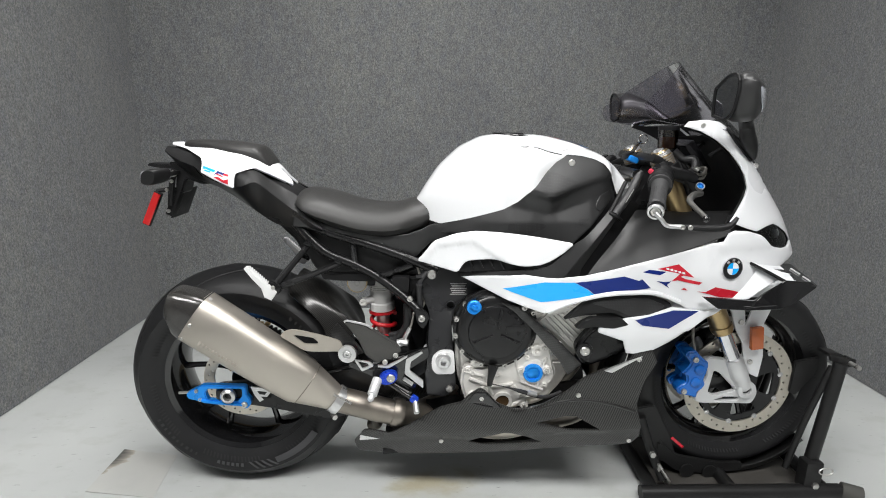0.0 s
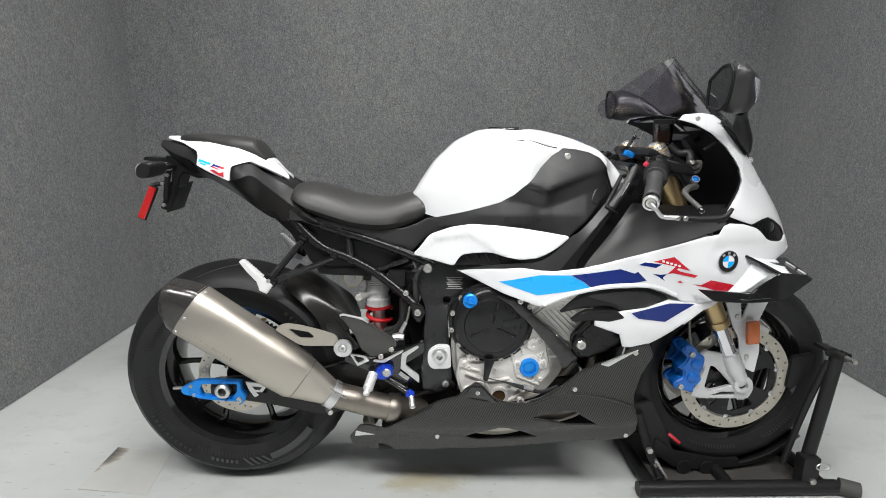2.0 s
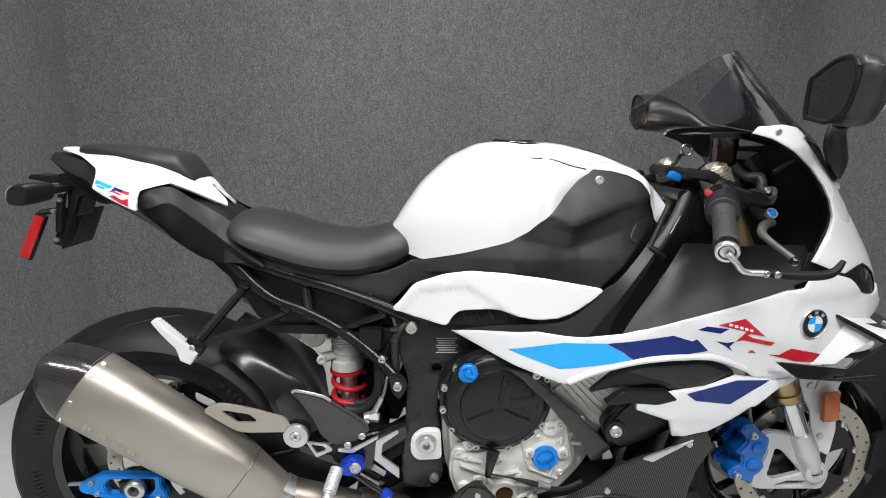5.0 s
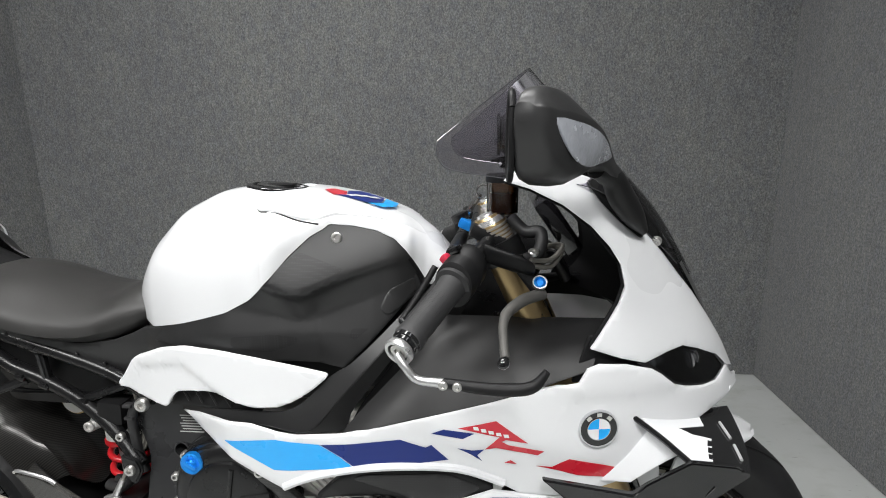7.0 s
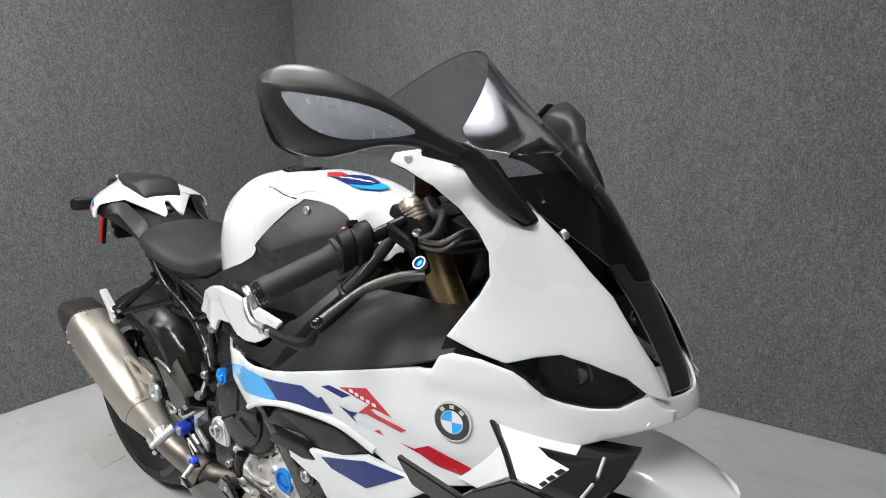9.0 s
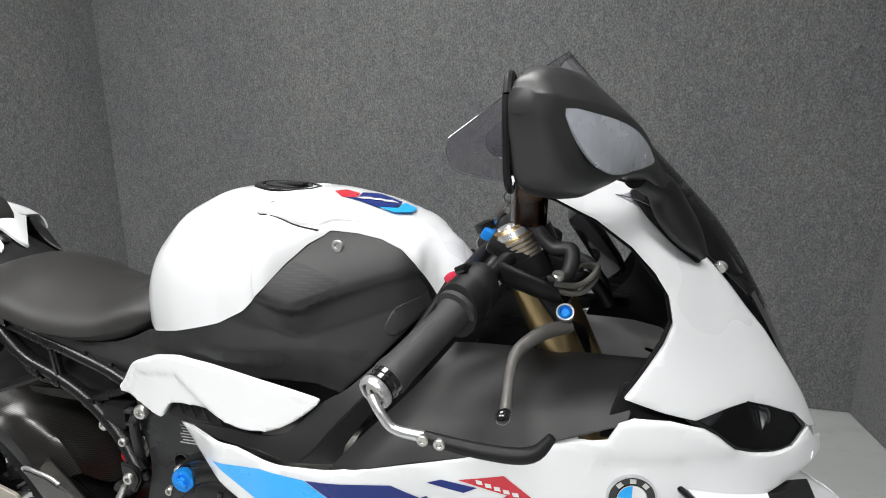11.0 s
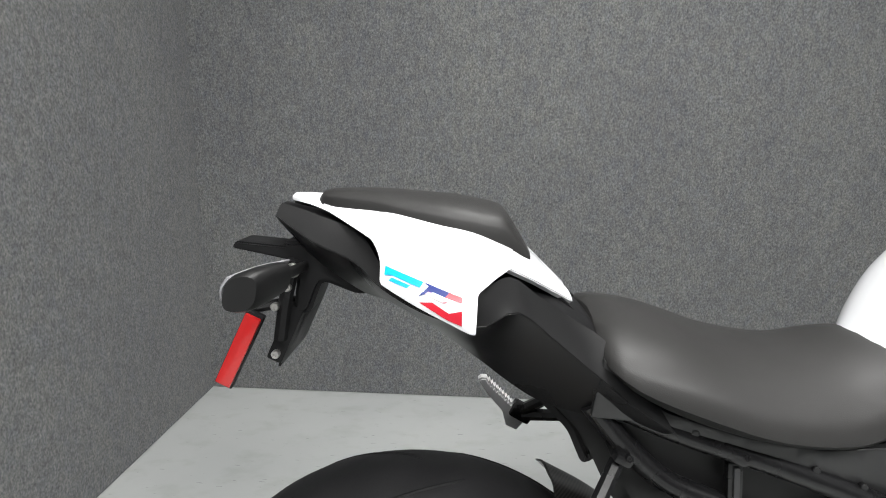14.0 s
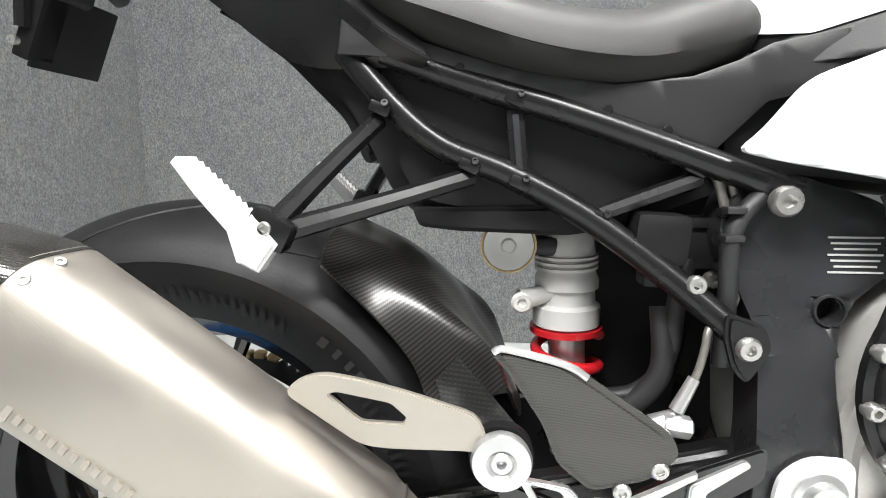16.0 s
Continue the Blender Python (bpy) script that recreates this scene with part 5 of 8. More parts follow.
part("rider_seat", saddle([(0.200, 0.858, 0.840, 0.075, 0.004), (0.208, 0.873, 0.830, 0.108, 0.010), (0.235, 0.876, 0.805, 0.126, 0.014), (0.29, 0.867, 0.777, 0.132, 0.015), (0.37, 0.842, 0.755, 0.130, 0.015), (0.45, 0.834, 0.745, 0.118, 0.013), (0.51, 0.849, 0.752, 0.100, 0.010), (0.545, 0.848, 0.770, 0.088, 0.008), (0.558, 0.838, 0.790, 0.075, 0.004)], under=2.15), M_SEAT, bike, "black vinyl rider seat")
part("seat_base", saddle([(0.215, 0.838, 0.805, 0.08, 0), (0.29, 0.806, 0.778, 0.095, 0), (0.37, 0.795, 0.757, 0.098, 0), (0.45, 0.788, 0.745, 0.090, 0), (0.53, 0.80, 0.765, 0.075, 0)]), M_PLASTIC, bike)
part("passenger_seat", saddle([(-0.106, 0.993, 0.984, 0.011, 0.001), (-0.094, 1.002, 0.982, 0.021, 0.002), (-0.04, 1.004, 0.972, 0.040, 0.003), (0.0, 1.002, 0.964, 0.054, 0.005), (0.05, 0.998, 0.952, 0.067, 0.005), (0.085, 0.992, 0.943, 0.065, 0.005), (0.103, 0.986, 0.938, 0.061, 0.004), (0.123, 0.957, 0.934, 0.054, 0.002), (0.131, 0.944, 0.933, 0.048, 0.001)], 32, 3.6), M_SEAT, bike, "black vinyl passenger seat pad")
tail_w = line_of([(-0.14, 0.036), (-0.08, 0.085), (-0.02, 0.134), (0.02, 0.152), (0.07, 0.165), (0.078, 0.164), (0.095, 0.138), (0.107, 0.124), (0.15, 0.108), (0.20, 0.102), (0.25, 0.112), (0.29, 0.12)])
tail_z = line_of([(-0.14, 0.945), (-0.08, 0.928), (-0.02, 0.915), (0.07, 0.90), (0.15, 0.885), (0.22, 0.86), (0.29, 0.84)])


def tail(x, z):
    d = max(0.0, z - tail_z(x))
    return -max(0.012, tail_w(x) - 19 * d * d)


tail_white = [(-0.1355, 0.9895), (-0.1355, 0.9952), (-0.112, 0.9958), (-0.099, 0.9945), (-0.052, 0.987), (-0.008, 0.979), (0.029, 0.972), (0.063, 0.966), (0.089, 0.956), (0.112, 0.946), (0.113, 0.936), (0.107, 0.936), (0.090, 0.932), (0.074, 0.926), (0.073, 0.892), (0.068, 0.893), (-0.0166, 0.9276), (-0.0181, 0.9447), (-0.0232, 0.9532), (-0.0316, 0.9609), (-0.0484, 0.9665), (-0.0918, 0.9805)]
for k in (1, -1):
    t = part("tail_panel", panel([soft(tail_white, 0.004)], tail, 0.005, 0.014, k), M_WHITE, bike, "white tail side panel with blue and red logo")
    for pts, mat in (([(-0.0125, 0.943), (0.025, 0.9335), (0.022, 0.929), (-0.004, 0.936), (-0.0125, 0.936)], M_LBLUE),
                     ([(-0.005, 0.9345), (0.013, 0.930), (0.010, 0.9275), (-0.008, 0.932)], M_LBLUE),
                     ([(0.025, 0.9335), (0.049, 0.9268), (0.045, 0.923), (0.034, 0.9265), (0.021, 0.9225), (0.030, 0.9305)], M_DBLUE),
                     ([(0.049, 0.9268), (0.0605, 0.9237), (0.0600, 0.9195), (0.045, 0.923)], M_RDECAL),
                     ([(0.030, 0.9265), (0.048, 0.9195), (0.044, 0.9185), (0.027, 0.9245)], M_RDECAL),
                     ([(0.022, 0.9175), (0.034, 0.9185), (0.049, 0.9105), (0.0605, 0.9135), (0.0605, 0.9005), (0.047, 0.905)], M_RDECAL)):
        part("tail_decal", panel([pts], tail, 0, 0.012, k, 0.0008), mat, t)
    # black body: an upper facet, a crease, and an undercut lower facet
    upper_edge = [(-0.144, 0.022, 0.988), (-0.10, 0.036, 0.977), (-0.05, 0.056, 0.962), (-0.015, 0.108, 0.936), (0.03, 0.136, 0.922), (0.075, 0.134, 0.926), (0.107, 0.098, 0.930), (0.135, 0.086, 0.909), (0.170, 0.078, 0.885), (0.205, 0.082, 0.864), (0.225, 0.090, 0.842), (0.262, 0.098, 0.800)]
    crease = [(-0.148, 0.034, 0.974), (-0.10, 0.062, 0.952), (-0.05, 0.090, 0.938), (-0.015, 0.124, 0.920), (0.03, 0.142, 0.902), (0.078, 0.140, 0.892), (0.112, 0.124, 0.902), (0.150, 0.114, 0.872), (0.185, 0.108, 0.842), (0.215, 0.108, 0.818), (0.240, 0.110, 0.798), (0.275, 0.112, 0.778)]
    lower = [(-0.142, 0.020, 0.958), (-0.10, 0.040, 0.926), (-0.05, 0.055, 0.898), (-0.015, 0.066, 0.889), (0.03, 0.072, 0.866), (0.078, 0.072, 0.832), (0.110, 0.068, 0.806), (0.140, 0.066, 0.786), (0.170, 0.072, 0.778), (0.205, 0.082, 0.775), (0.235, 0.092, 0.774), (0.268, 0.100, 0.770)]
    side = lambda rows_: [[(x, k * y, z) for x, y, z in r] for r in rows_]
    mid_u = [tuple((np.array(a) + np.array(b)) / 2 + np.array((0, 0.001, 0.001))) for a, b in zip(upper_edge, crease)]
    mid_l = [tuple((np.array(a) + np.array(b)) / 2 + np.array((0, 0.001, 0.0))) for a, b in zip(crease, lower)]
    part("tail_body", patch(side([upper_edge, mid_u, crease]), 0.003, (0.03, 0, 0.90), 44, 8), M_MATTE, bike, "matte black tail fairing")
    part("tail_under", patch(side([crease, mid_l, lower]), 0.003, (0.03, 0, 0.90), 44, 8), M_TAIL, bike, "satin black lower tail fairing")
part("tail_core", saddle([(-0.147, 0.986, 0.962, 0.020, 0), (-0.125, 0.980, 0.950, 0.030, 0), (-0.06, 0.968, 0.915, 0.045, 0), (0.04, 0.945, 0.872, 0.070, 0), (0.12, 0.915, 0.84, 0.080, 0), (0.20, 0.870, 0.80, 0.090, 0), (0.27, 0.81, 0.775, 0.085, 0)]), M_PLASTIC, bike)
# white cover in front of the pad: two prongs with a round notch between them
prong = [[(0.112, 0, 0.950), (0.112, 0.025, 0.950), (0.112, 0.050, 0.949), (0.108, 0.072, 0.945), (0.106, 0.093, 0.936)],
         [(0.134, 0, 0.938), (0.134, 0.022, 0.938), (0.134, 0.042, 0.935), (0.132, 0.058, 0.929), (0.130, 0.072, 0.921)],
         [(0.147, 0, 0.927), (0.147, 0.015, 0.927), (0.149, 0.032, 0.922), (0.150, 0.044, 0.915), (0.151, 0.054, 0.907)],
         [(0.149, 0.006, 0.925), (0.153, 0.012, 0.921), (0.160, 0.022, 0.912), (0.164, 0.032, 0.904), (0.166, 0.041, 0.897)],
         [(0.160, 0.011, 0.915), (0.166, 0.016, 0.908), (0.172, 0.021, 0.900), (0.176, 0.026, 0.894), (0.178, 0.031, 0.889)],
         [(0.177, 0.015, 0.898), (0.180, 0.018, 0.895), (0.182, 0.021, 0.892), (0.183, 0.024, 0.889), (0.184, 0.027, 0.886)]]
for k in (-1, 1):
    part("pad_bracket", patch([[(x, k * y, z) for x, y, z in r] for r in prong], 0.006, (0.10, 0, 0.80), 14, 16), M_WHITE, bike, "white pronged cover in front of the pad")
    top = [(-0.085, 0.9915), (-0.052, 0.986), (-0.008, 0.978), (0.029, 0.971), (0.063, 0.965), (0.089, 0.955), (0.110, 0.945)]
    pad_w = line_of([(-0.125, 0.006), (-0.099, 0.016), (-0.05, 0.033), (0.0, 0.049), (0.05, 0.060), (0.09, 0.058), (0.11, 0.050)])
    part("tail_lip", patch([[(x, k * -tail(x, z) * 0.995, z - 0.0005) for x, z in top], [(x + 0.002, k * (-tail(x, z) * 0.4 + pad_w(x) * 0.6), z + 0.003) for x, z in top], [(x + 0.004, k * pad_w(x) * 0.95, z + 0.002) for x, z in top]], 0.004, (0.0, 0, 0.8), 26, 8), M_WHITE, bike)
tip_rows = []
for x in (-0.1350, -0.128, -0.118, -0.105, -0.090, -0.070):
    zt = float(np.interp(x, (-0.1355, -0.112, -0.099, -0.052), (0.9950, 0.9956, 0.9945, 0.987)))
    w = -tail(x, zt) * 0.97
    tip_rows.append([(x, w * q, zt + 0.0006 + 0.0016 * (1 - q * q)) for q in (-1, -0.5, 0, 0.5, 1)])
part("tail_tip", patch(tip_rows, 0.004, (-0.05, 0, 0.80), 10, 12), M_WHITE, bike, "white tail tip")
part("hook_latch", lathe([(0, 0.010), (0.004, 0.011), (0.006, 0.008)], (0.158, 0.0, 0.903), (0.7, 0, 0.7), 20), M_CAST, bike)
part("hook_well", lid([[(0.14, -0.03), (0.20, -0.045), (0.20, 0.045), (0.14, 0.03)]], lambda x, y: 0.918 - 0.9 * (x - 0.14), 0.004, 0.02), M_PLASTIC, bike)

# tail lamps, plate bracket and reflector
part("tail_bracket", plate([soft([(-0.145, 0.945), (-0.10, 0.945), (-0.03, 0.905), (-0.02, 0.89), (-0.06, 0.885), (-0.10, 0.90), (-0.115, 0.86), (-0.135, 0.86), (-0.128, 0.91)], 0.008)], -0.030, 0.030, 0.005), M_PLASTIC, bike, "black tail tidy bracket")
for k in (-1, 1):
    rings = []
    for t, f in ((0.0, 0.30), (0.28, 0.32), (0.40, 0.45), (0.48, 0.88), (0.7, 1.0), (0.94, 1.0), (1.0, 0.86)):
        c = np.array((-0.118, k * 0.036, 0.918)) * (1 - t) + np.array((-0.149, k * 0.132, 0.913)) * t
        rings.append([c + f * (np.array((0.0165, k * -0.005, 0)) * math.copysign(abs(math.cos(a)) ** 0.75, math.cos(a)) + np.array((0.004, 0, 0.020)) * math.copysign(abs(math.sin(a)) ** 0.7, math.sin(a))) for a in [2 * math.pi * j / 24 for j in range(24)]])
    lamp = part("turn_signal", hull(rings), M_MATTE, bike, "black rear turn signal with clear lens")
    lens = []
    for t, f in ((0.10, 0.70), (0.45, 0.93), (0.75, 1.0), (0.95, 0.98)):
        c = np.array((-0.118, k * 0.036, 0.918)) * (1 - t) + np.array((-0.149, k * 0.132, 0.913)) * t
        lens.append([c + f * (np.array((-0.0190, k * 0.006, 0)) * math.sqrt(max(0.3, 1 - (h / 0.021) ** 2)) + np.array((-0.002, 0, h))) for h in (-0.017, -0.006, 0.006, 0.017)])
    part("signal_lens", patch(lens, 0.003, (0.0, 0, 0.9), 8, 10), M_SIGNALLENS, lamp, "pale turn signal lens")
    bolt((-0.128, k * 0.042, 0.915), 0.0085, bike, axis=(0, k, 0), h=0.004)
part("plate_arm", plate([soft([(-0.205, 0.934), (-0.200, 0.942), (-0.12, 0.936), (-0.08, 0.926), (-0.08, 0.915), (-0.13, 0.920)], 0.003)], -0.022, 0.022, 0.002), M_PLASTIC, bike, "black plate light arm")
pl = Matrix.Translation((-0.158, 0, 0.835)) @ Euler((0, radians(24), 0)).to_matrix().to_4x4()
b = box((0, 0, 0), (0.004, 0.100, 0.084), 0.002)
b.transform(pl @ Matrix.Translation((0.020, 0.025, 0.004)))
part("plate_holder", b, M_PLASTIC, bike, "black licence plate holder without plate")
b = box((0, 0, 0), (0.020, 0.035, 0.075), 0.004)
b.transform(pl @ Matrix.Translation((0.012, -0.012, 0.005)))
part("plate_lamp", b, M_PLASTIC, bike)
refl = box((0, 0, 0), (0.0185, 0.010, 0.092), 0.002)
rm = Matrix.Translation((-0.191, -0.050, 0.822)) @ Euler((0, radians(26), 0)).to_matrix().to_4x4()
refl.transform(rm)
rf = part("side_reflector", refl, M_REFLECT, bike, "red side reflector in a black frame")
fr_ = box((0, 0, 0), (0.0215, 0.010, 0.098), 0.002)
fr_.transform(rm @ Matrix.Translation((0, 0.004, 0)))
part("reflector_frame", fr_, M_PLASTIC, rf)
part("reflector_arm", tube([(-0.178, -0.04, 0.868), (-0.15, -0.03, 0.872), (-0.135, 0, 0.868)], 0.006, 8), M_PLASTIC, bike)
part("bracket_strut", tube([(-0.128, -0.034, 0.925), (-0.14, -0.034, 0.88), (-0.150, -0.03, 0.83)], 0.008, 8), M_PLASTIC, bike)
for x, z in ((-0.135, 0.895), (-0.15, 0.872), (-0.152, 0.815)):
    bolt((x, -0.042, z), 0.005, bike, h=0.003)

# --- tank ---
crest = line_of([(0.512, 0.838), (0.536, 0.880), (0.575, 0.937), (0.632, 0.990), (0.690, 1.018), (0.750, 1.026), (0.86, 1.016), (0.938, 0.998), (1.002, 0.976), (1.055, 0.944), (1.077, 0.914), (1.092, 0.890)])
hem = line_of([(0.512, 0.822), (0.524, 0.812), (0.540, 0.803), (0.557, 0.799), (0.580, 0.795), (0.662, 0.818), (0.740, 0.842), (0.776, 0.8605), (0.797, 0.880), (0.8166, 0.899), (0.842, 0.930), (0.8706, 0.957), (0.886, 0.9655), (0.892, 0.9685), (0.899, 0.9755), (0.937, 0.972), (0.971, 0.9645), (1.000, 0.951), (1.0186, 0.930), (1.033, 0.901), (1.048, 0.870), (1.060, 0.868), (1.075, 0.884), (1.092, 0.884)], 0.006)
tank_e = line_of([(0.50, 3.2), (0.62, 3.0), (0.76, 2.5), (1.10, 2.5)])
rows = []
for x in np.linspace(0.516, 1.086, 150):
    zt, zb = crest(x), hem(x)
    zb = min(zb, zt - 0.012)
    yb = -knee(x, zb) + 0.002
    r = []
    for k in range(-16, 17):
        a = k / 16 * math.pi / 2
        e = tank_e(x)
        y = yb * math.copysign(abs(math.sin(a)) ** (2 / e), a)
        r.append((x, y, zb + (zt - zb) * abs(math.cos(a)) ** (2 / e)))
    rows.append(r)
bm = bmesh.new()
grid(bm, rows)
part("tank_cover", bm, M_WHITE, bike, "white fuel tank cover", angle=50)
bm = bmesh.new()
grid(bm, [[(x, y * 0.96, z - 0.012) for x, y, z in r] for r in rows[::6]])
part("tank_shell", bm, M_PLASTIC, bike)
cap_at, cap_ax = (0.776, 0.0, 1.0208), (0.09, 0, 1)
fuel = part("fuel_cap", lathe([(-0.012, 0.054), (0.0, 0.054), (0.002, 0.053), (0.003, 0.049), (0.0035, 0.044), (0.001, 0.043), (0.001, 0.038), (0.004, 0.036), (0.0045, 0.0)], cap_at, cap_ax, 40), M_GLOSS, bike, "black round fuel filler cap")
part("cap_key_cover", box((0.781, 0.0, 1.0251), (0.05, 0.022, 0.004), 0.002), M_PLASTIC, fuel)


def tank_top(x, y, lift=0.001):
    zt, zb = crest(x), min(hem(x), crest(x) - 0.012)
    yb = -knee(x, zb) + 0.002
    s = min(1.0, abs(y) / yb) ** (2.5 / 2)
    return zb + (zt - zb) * math.sqrt(max(0.0, 1 - s * s)) ** (2 / 2.5) + lift


# raised upper cover of the tank, cut round the filler cap
half = [(0.838, 0.0), (0.833, 0.036), (0.806, 0.062), (0.770, 0.072), (0.772, 0.094), (0.784, 0.107), (0.8006, 0.1155), (0.824, 0.1215), (0.854, 0.1245), (0.880, 0.1215), (0.905, 0.112), (0.95, 0.100), (1.0, 0.078), (1.04, 0.046), (1.058, 0.0)]
part("tank_upper_cover", lid([half + [(x, -y) for x, y in half[-2:0:-1]]], lambda x, y: tank_top(x, y, 0.0004 + 0.0038 * ease((1.0 - x) / 0.10)), 0.006, 0.010), M_WHITE, bike, "raised white upper tank cover")


def tank_decal(pts, mat, lift=0.0056):
    f = fill([pts])
    for axis in (0, 2):
        for q in np.arange(-0.2, 1.2, 0.012):
            co, no = [0, 0, 0], [0, 0, 0]
            co[axis], no[axis] = q, 1
            bmesh.ops.bisect_plane(f, geom=f.verts[:] + f.edges[:] + f.faces[:], plane_co=co, plane_no=no, dist=1e-6)
    for v in f.verts:
        v.co = (v.co.x, v.co.z, tank_top(v.co.x, v.co.z, lift))
    part("tank_decal", f, mat, bike)


tank_decal([(0.868, -0.030), (0.890, -0.050), (0.906, -0.032), (0.898, 0.0), (0.876, 0.0)], M_RDECAL)
tank_decal([(0.893, -0.046), (0.945, -0.050), (0.962, -0.018), (0.958, 0.030), (0.915, 0.040), (0.898, 0.010), (0.907, -0.032)], M_DBLUE)
tank_decal([(0.947, -0.050), (0.970, -0.046), (0.986, -0.010), (0.984, 0.028), (0.961, 0.032), (0.965, -0.018)], M_LBLUE)
for i in range(3):
    tank_decal([(0.905 + 0.014 * i, -0.036 + 0.012 * i), (0.915 + 0.014 * i, -0.036 + 0.012 * i), (0.930 + 0.014 * i, -0.012 + 0.012 * i), (0.918 + 0.014 * i, -0.012 + 0.012 * i)], M_WHITE, 0.0064)
for k in (-1, 1):
    seam = [(0.780, k * 0.104), (0.787, k * 0.1095), (0.8006, k * 0.116), (0.824, k * 0.1225), (0.854, k * 0.1255), (0.8845, k * 0.1228)]
    pts = [(x, y, tank_top(x, y, 0.0002)) for x, y in seam]
    part("tank_seam", tube(pts, [0.0005, 0.0008, 0.0010, 0.0011, 0.0013, 0.0015], 6), M_PLASTIC, bike)
    bolt((0.8046, k * 0.099, tank_top(0.8046, k * 0.099) + 0.0025), 0.0042, bike, axis=(0, k * 0.6, 1), h=0.0015)
    # matte side panel at the rider's knee
    top = [(x, hem(x) + 0.002) for x in (0.575, 0.62, 0.68, 0.735, 0.76, 0.78, 0.80, 0.82, 0.84, 0.86, 0.875, 0.888, 0.894, 0.901, 0.92, 0.94, 0.96, 0.98, 1.0, 1.012, 1.024, 1.034, 1.044)]
    kp = top + [(1.040, 0.868), (1.012, 0.845), (0.965, 0.795), (0.920, 0.752), (0.76, 0.770), (0.657, 0.780), (0.575, 0.770), (0.560, 0.79)]
    ki = part("knee_panel", panel([kp], knee, 0.010, 0.006, k, 0.0, 0.002), M_KNEE, bike, "matte black tank side panel")
    part("grip_pad", panel([soft([(0.814, 0.896), (0.831, 0.918), (0.857, 0.936), (0.928, 0.909), (0.902, 0.897), (0.857, 0.882)], 0.008)], knee, 0, 0.006, k, 0.0009), M_KNURL, ki, "textured grip patch")
    part("grip_pad", panel([soft([(0.750, 0.806), (0.812, 0.809), (0.850, 0.800), (0.845, 0.790), (0.804, 0.779), (0.748, 0.790)], 0.005)], knee, 0, 0.006, k, 0.0009), M_KNURL, ki, "textured grip patch")
    part("grip_pad", panel([soft([(0.935, 0.815), (0.963, 0.817), (0.940, 0.798), (0.930, 0.803)], 0.003)], knee, 0, 0.006, k, 0.0009), M_KNURL, ki, "textured grip patch")
    part("panel_notch", panel([soft([(0.9785, 0.846), (0.984, 0.860), (0.992, 0.872), (1.026, 0.885), (1.034, 0.872), (1.014, 0.847), (0.992, 0.834), (0.982, 0.838)], 0.005)], knee, 0.003, 0.006, k, 0.0028, 0.001), M_KNEE, ki)
    bolt((0.912, k * (0.001 - knee(0.912, 0.955)), 0.955), 0.0085, ki, axis=(0, k, 0.25), h=0.003)
    # plastic below the seat
    sc = [(0.203, 0.848), (0.230, 0.822), (0.268, 0.794), (0.30, 0.784), (0.355, 0.769), (0.43, 0.758), (0.494, 0.764), (0.531, 0.777), (0.556, 0.790), (0.60, 0.797), (0.679, 0.810), (0.683, 0.773), (0.614, 0.757), (0.556, 0.744), (0.512, 0.697), (0.467, 0.716), (0.393, 0.740), (0.321, 0.765), (0.26, 0.781), (0.195, 0.785)]
    part("side_cover", panel([sc], lambda x, z: -float(np.interp(x, (0.2, 0.3, 0.4, 0.5, 0.56, 0.60, 0.68), (0.100, 0.101, 0.100, 0.098, 0.098, 0.116, 0.140))) + 0.12 * max(0.0, 0.75 - z), 0.008, 0.018, k), M_KNEE, bike, "matte black side cover below the seat")
    for x, z in ((0.30, 0.772), (0.425, 0.737), (0.475, 0.720)):
        bolt((x, k * 0.1005, z), 0.0042, bike, axis=(0, k, 0), h=0.0015, socket=False, mat=M_CAST)
    # white air cover
    wc = [(0.519, 0.702), (0.535, 0.717), (0.558, 0.749), (0.569, 0.758), (0.619, 0.778), (0.668, 0.787), (0.727, 0.786), (0.797, 0.780), (0.858, 0.771), (0.912, 0.762), (0.8975, 0.748), (0.880, 0.734), (0.859, 0.720), (0.833, 0.708), (0.800, 0.7035), (0.781, 0.7035), (0.749, 0.709), (0.720, 0.717), (0.699, 0.717), (0.6715, 0.7135), (0.647, 0.709), (0.6355, 0.697), (0.626, 0.678), (0.595, 0.685), (0.555, 0.693)]
    part("air_cover", panel([soft(wc, 0.010)], cover, 0.008, 0.008, k, 0, 0.003), M_WHITE, bike, "glossy white side cover")
    vent = part("side_vent", panel([soft([(0.622, 0.675), (0.645, 0.714), (0.70, 0.724), (0.742, 0.716), (0.80, 0.694), (0.79, 0.684), (0.70, 0.682)], 0.006)], lambda x, z: cover(x, z) + 0.016, 0.006, 0.02, k), M_PLASTIC, bike, "black side vent")
    for x in (0.664, 0.690, 0.716, 0.742):
        part("vent_rib", tube([(x, k * (cover(x, 0.69) + 0.012), 0.690), (x - 0.012, k * (cover(x, 0.71) + 0.012), 0.714)], 0.0022, 6, 3), M_MATTE, vent)
    # frame strip between knee panel and fairing: two faces that meet in a crease
    strip_t = [(1.046, 0.106, 0.872), (1.000, 0.147, 0.827), (0.944, 0.180, 0.776), (0.912, 0.190, 0.757), (0.850, 0.194, 0.703), (0.780, 0.184, 0.690), (0.700, 0.160, 0.680), (0.630, 0.130, 0.668)]
    strip_m = [(1.060, 0.116, 0.866), (1.018, 0.152, 0.820), (0.974, 0.180, 0.776), (0.928, 0.196, 0.726), (0.876, 0.205, 0.672), (0.800, 0.192, 0.672), (0.710, 0.168, 0.666), (0.632, 0.134, 0.660)]
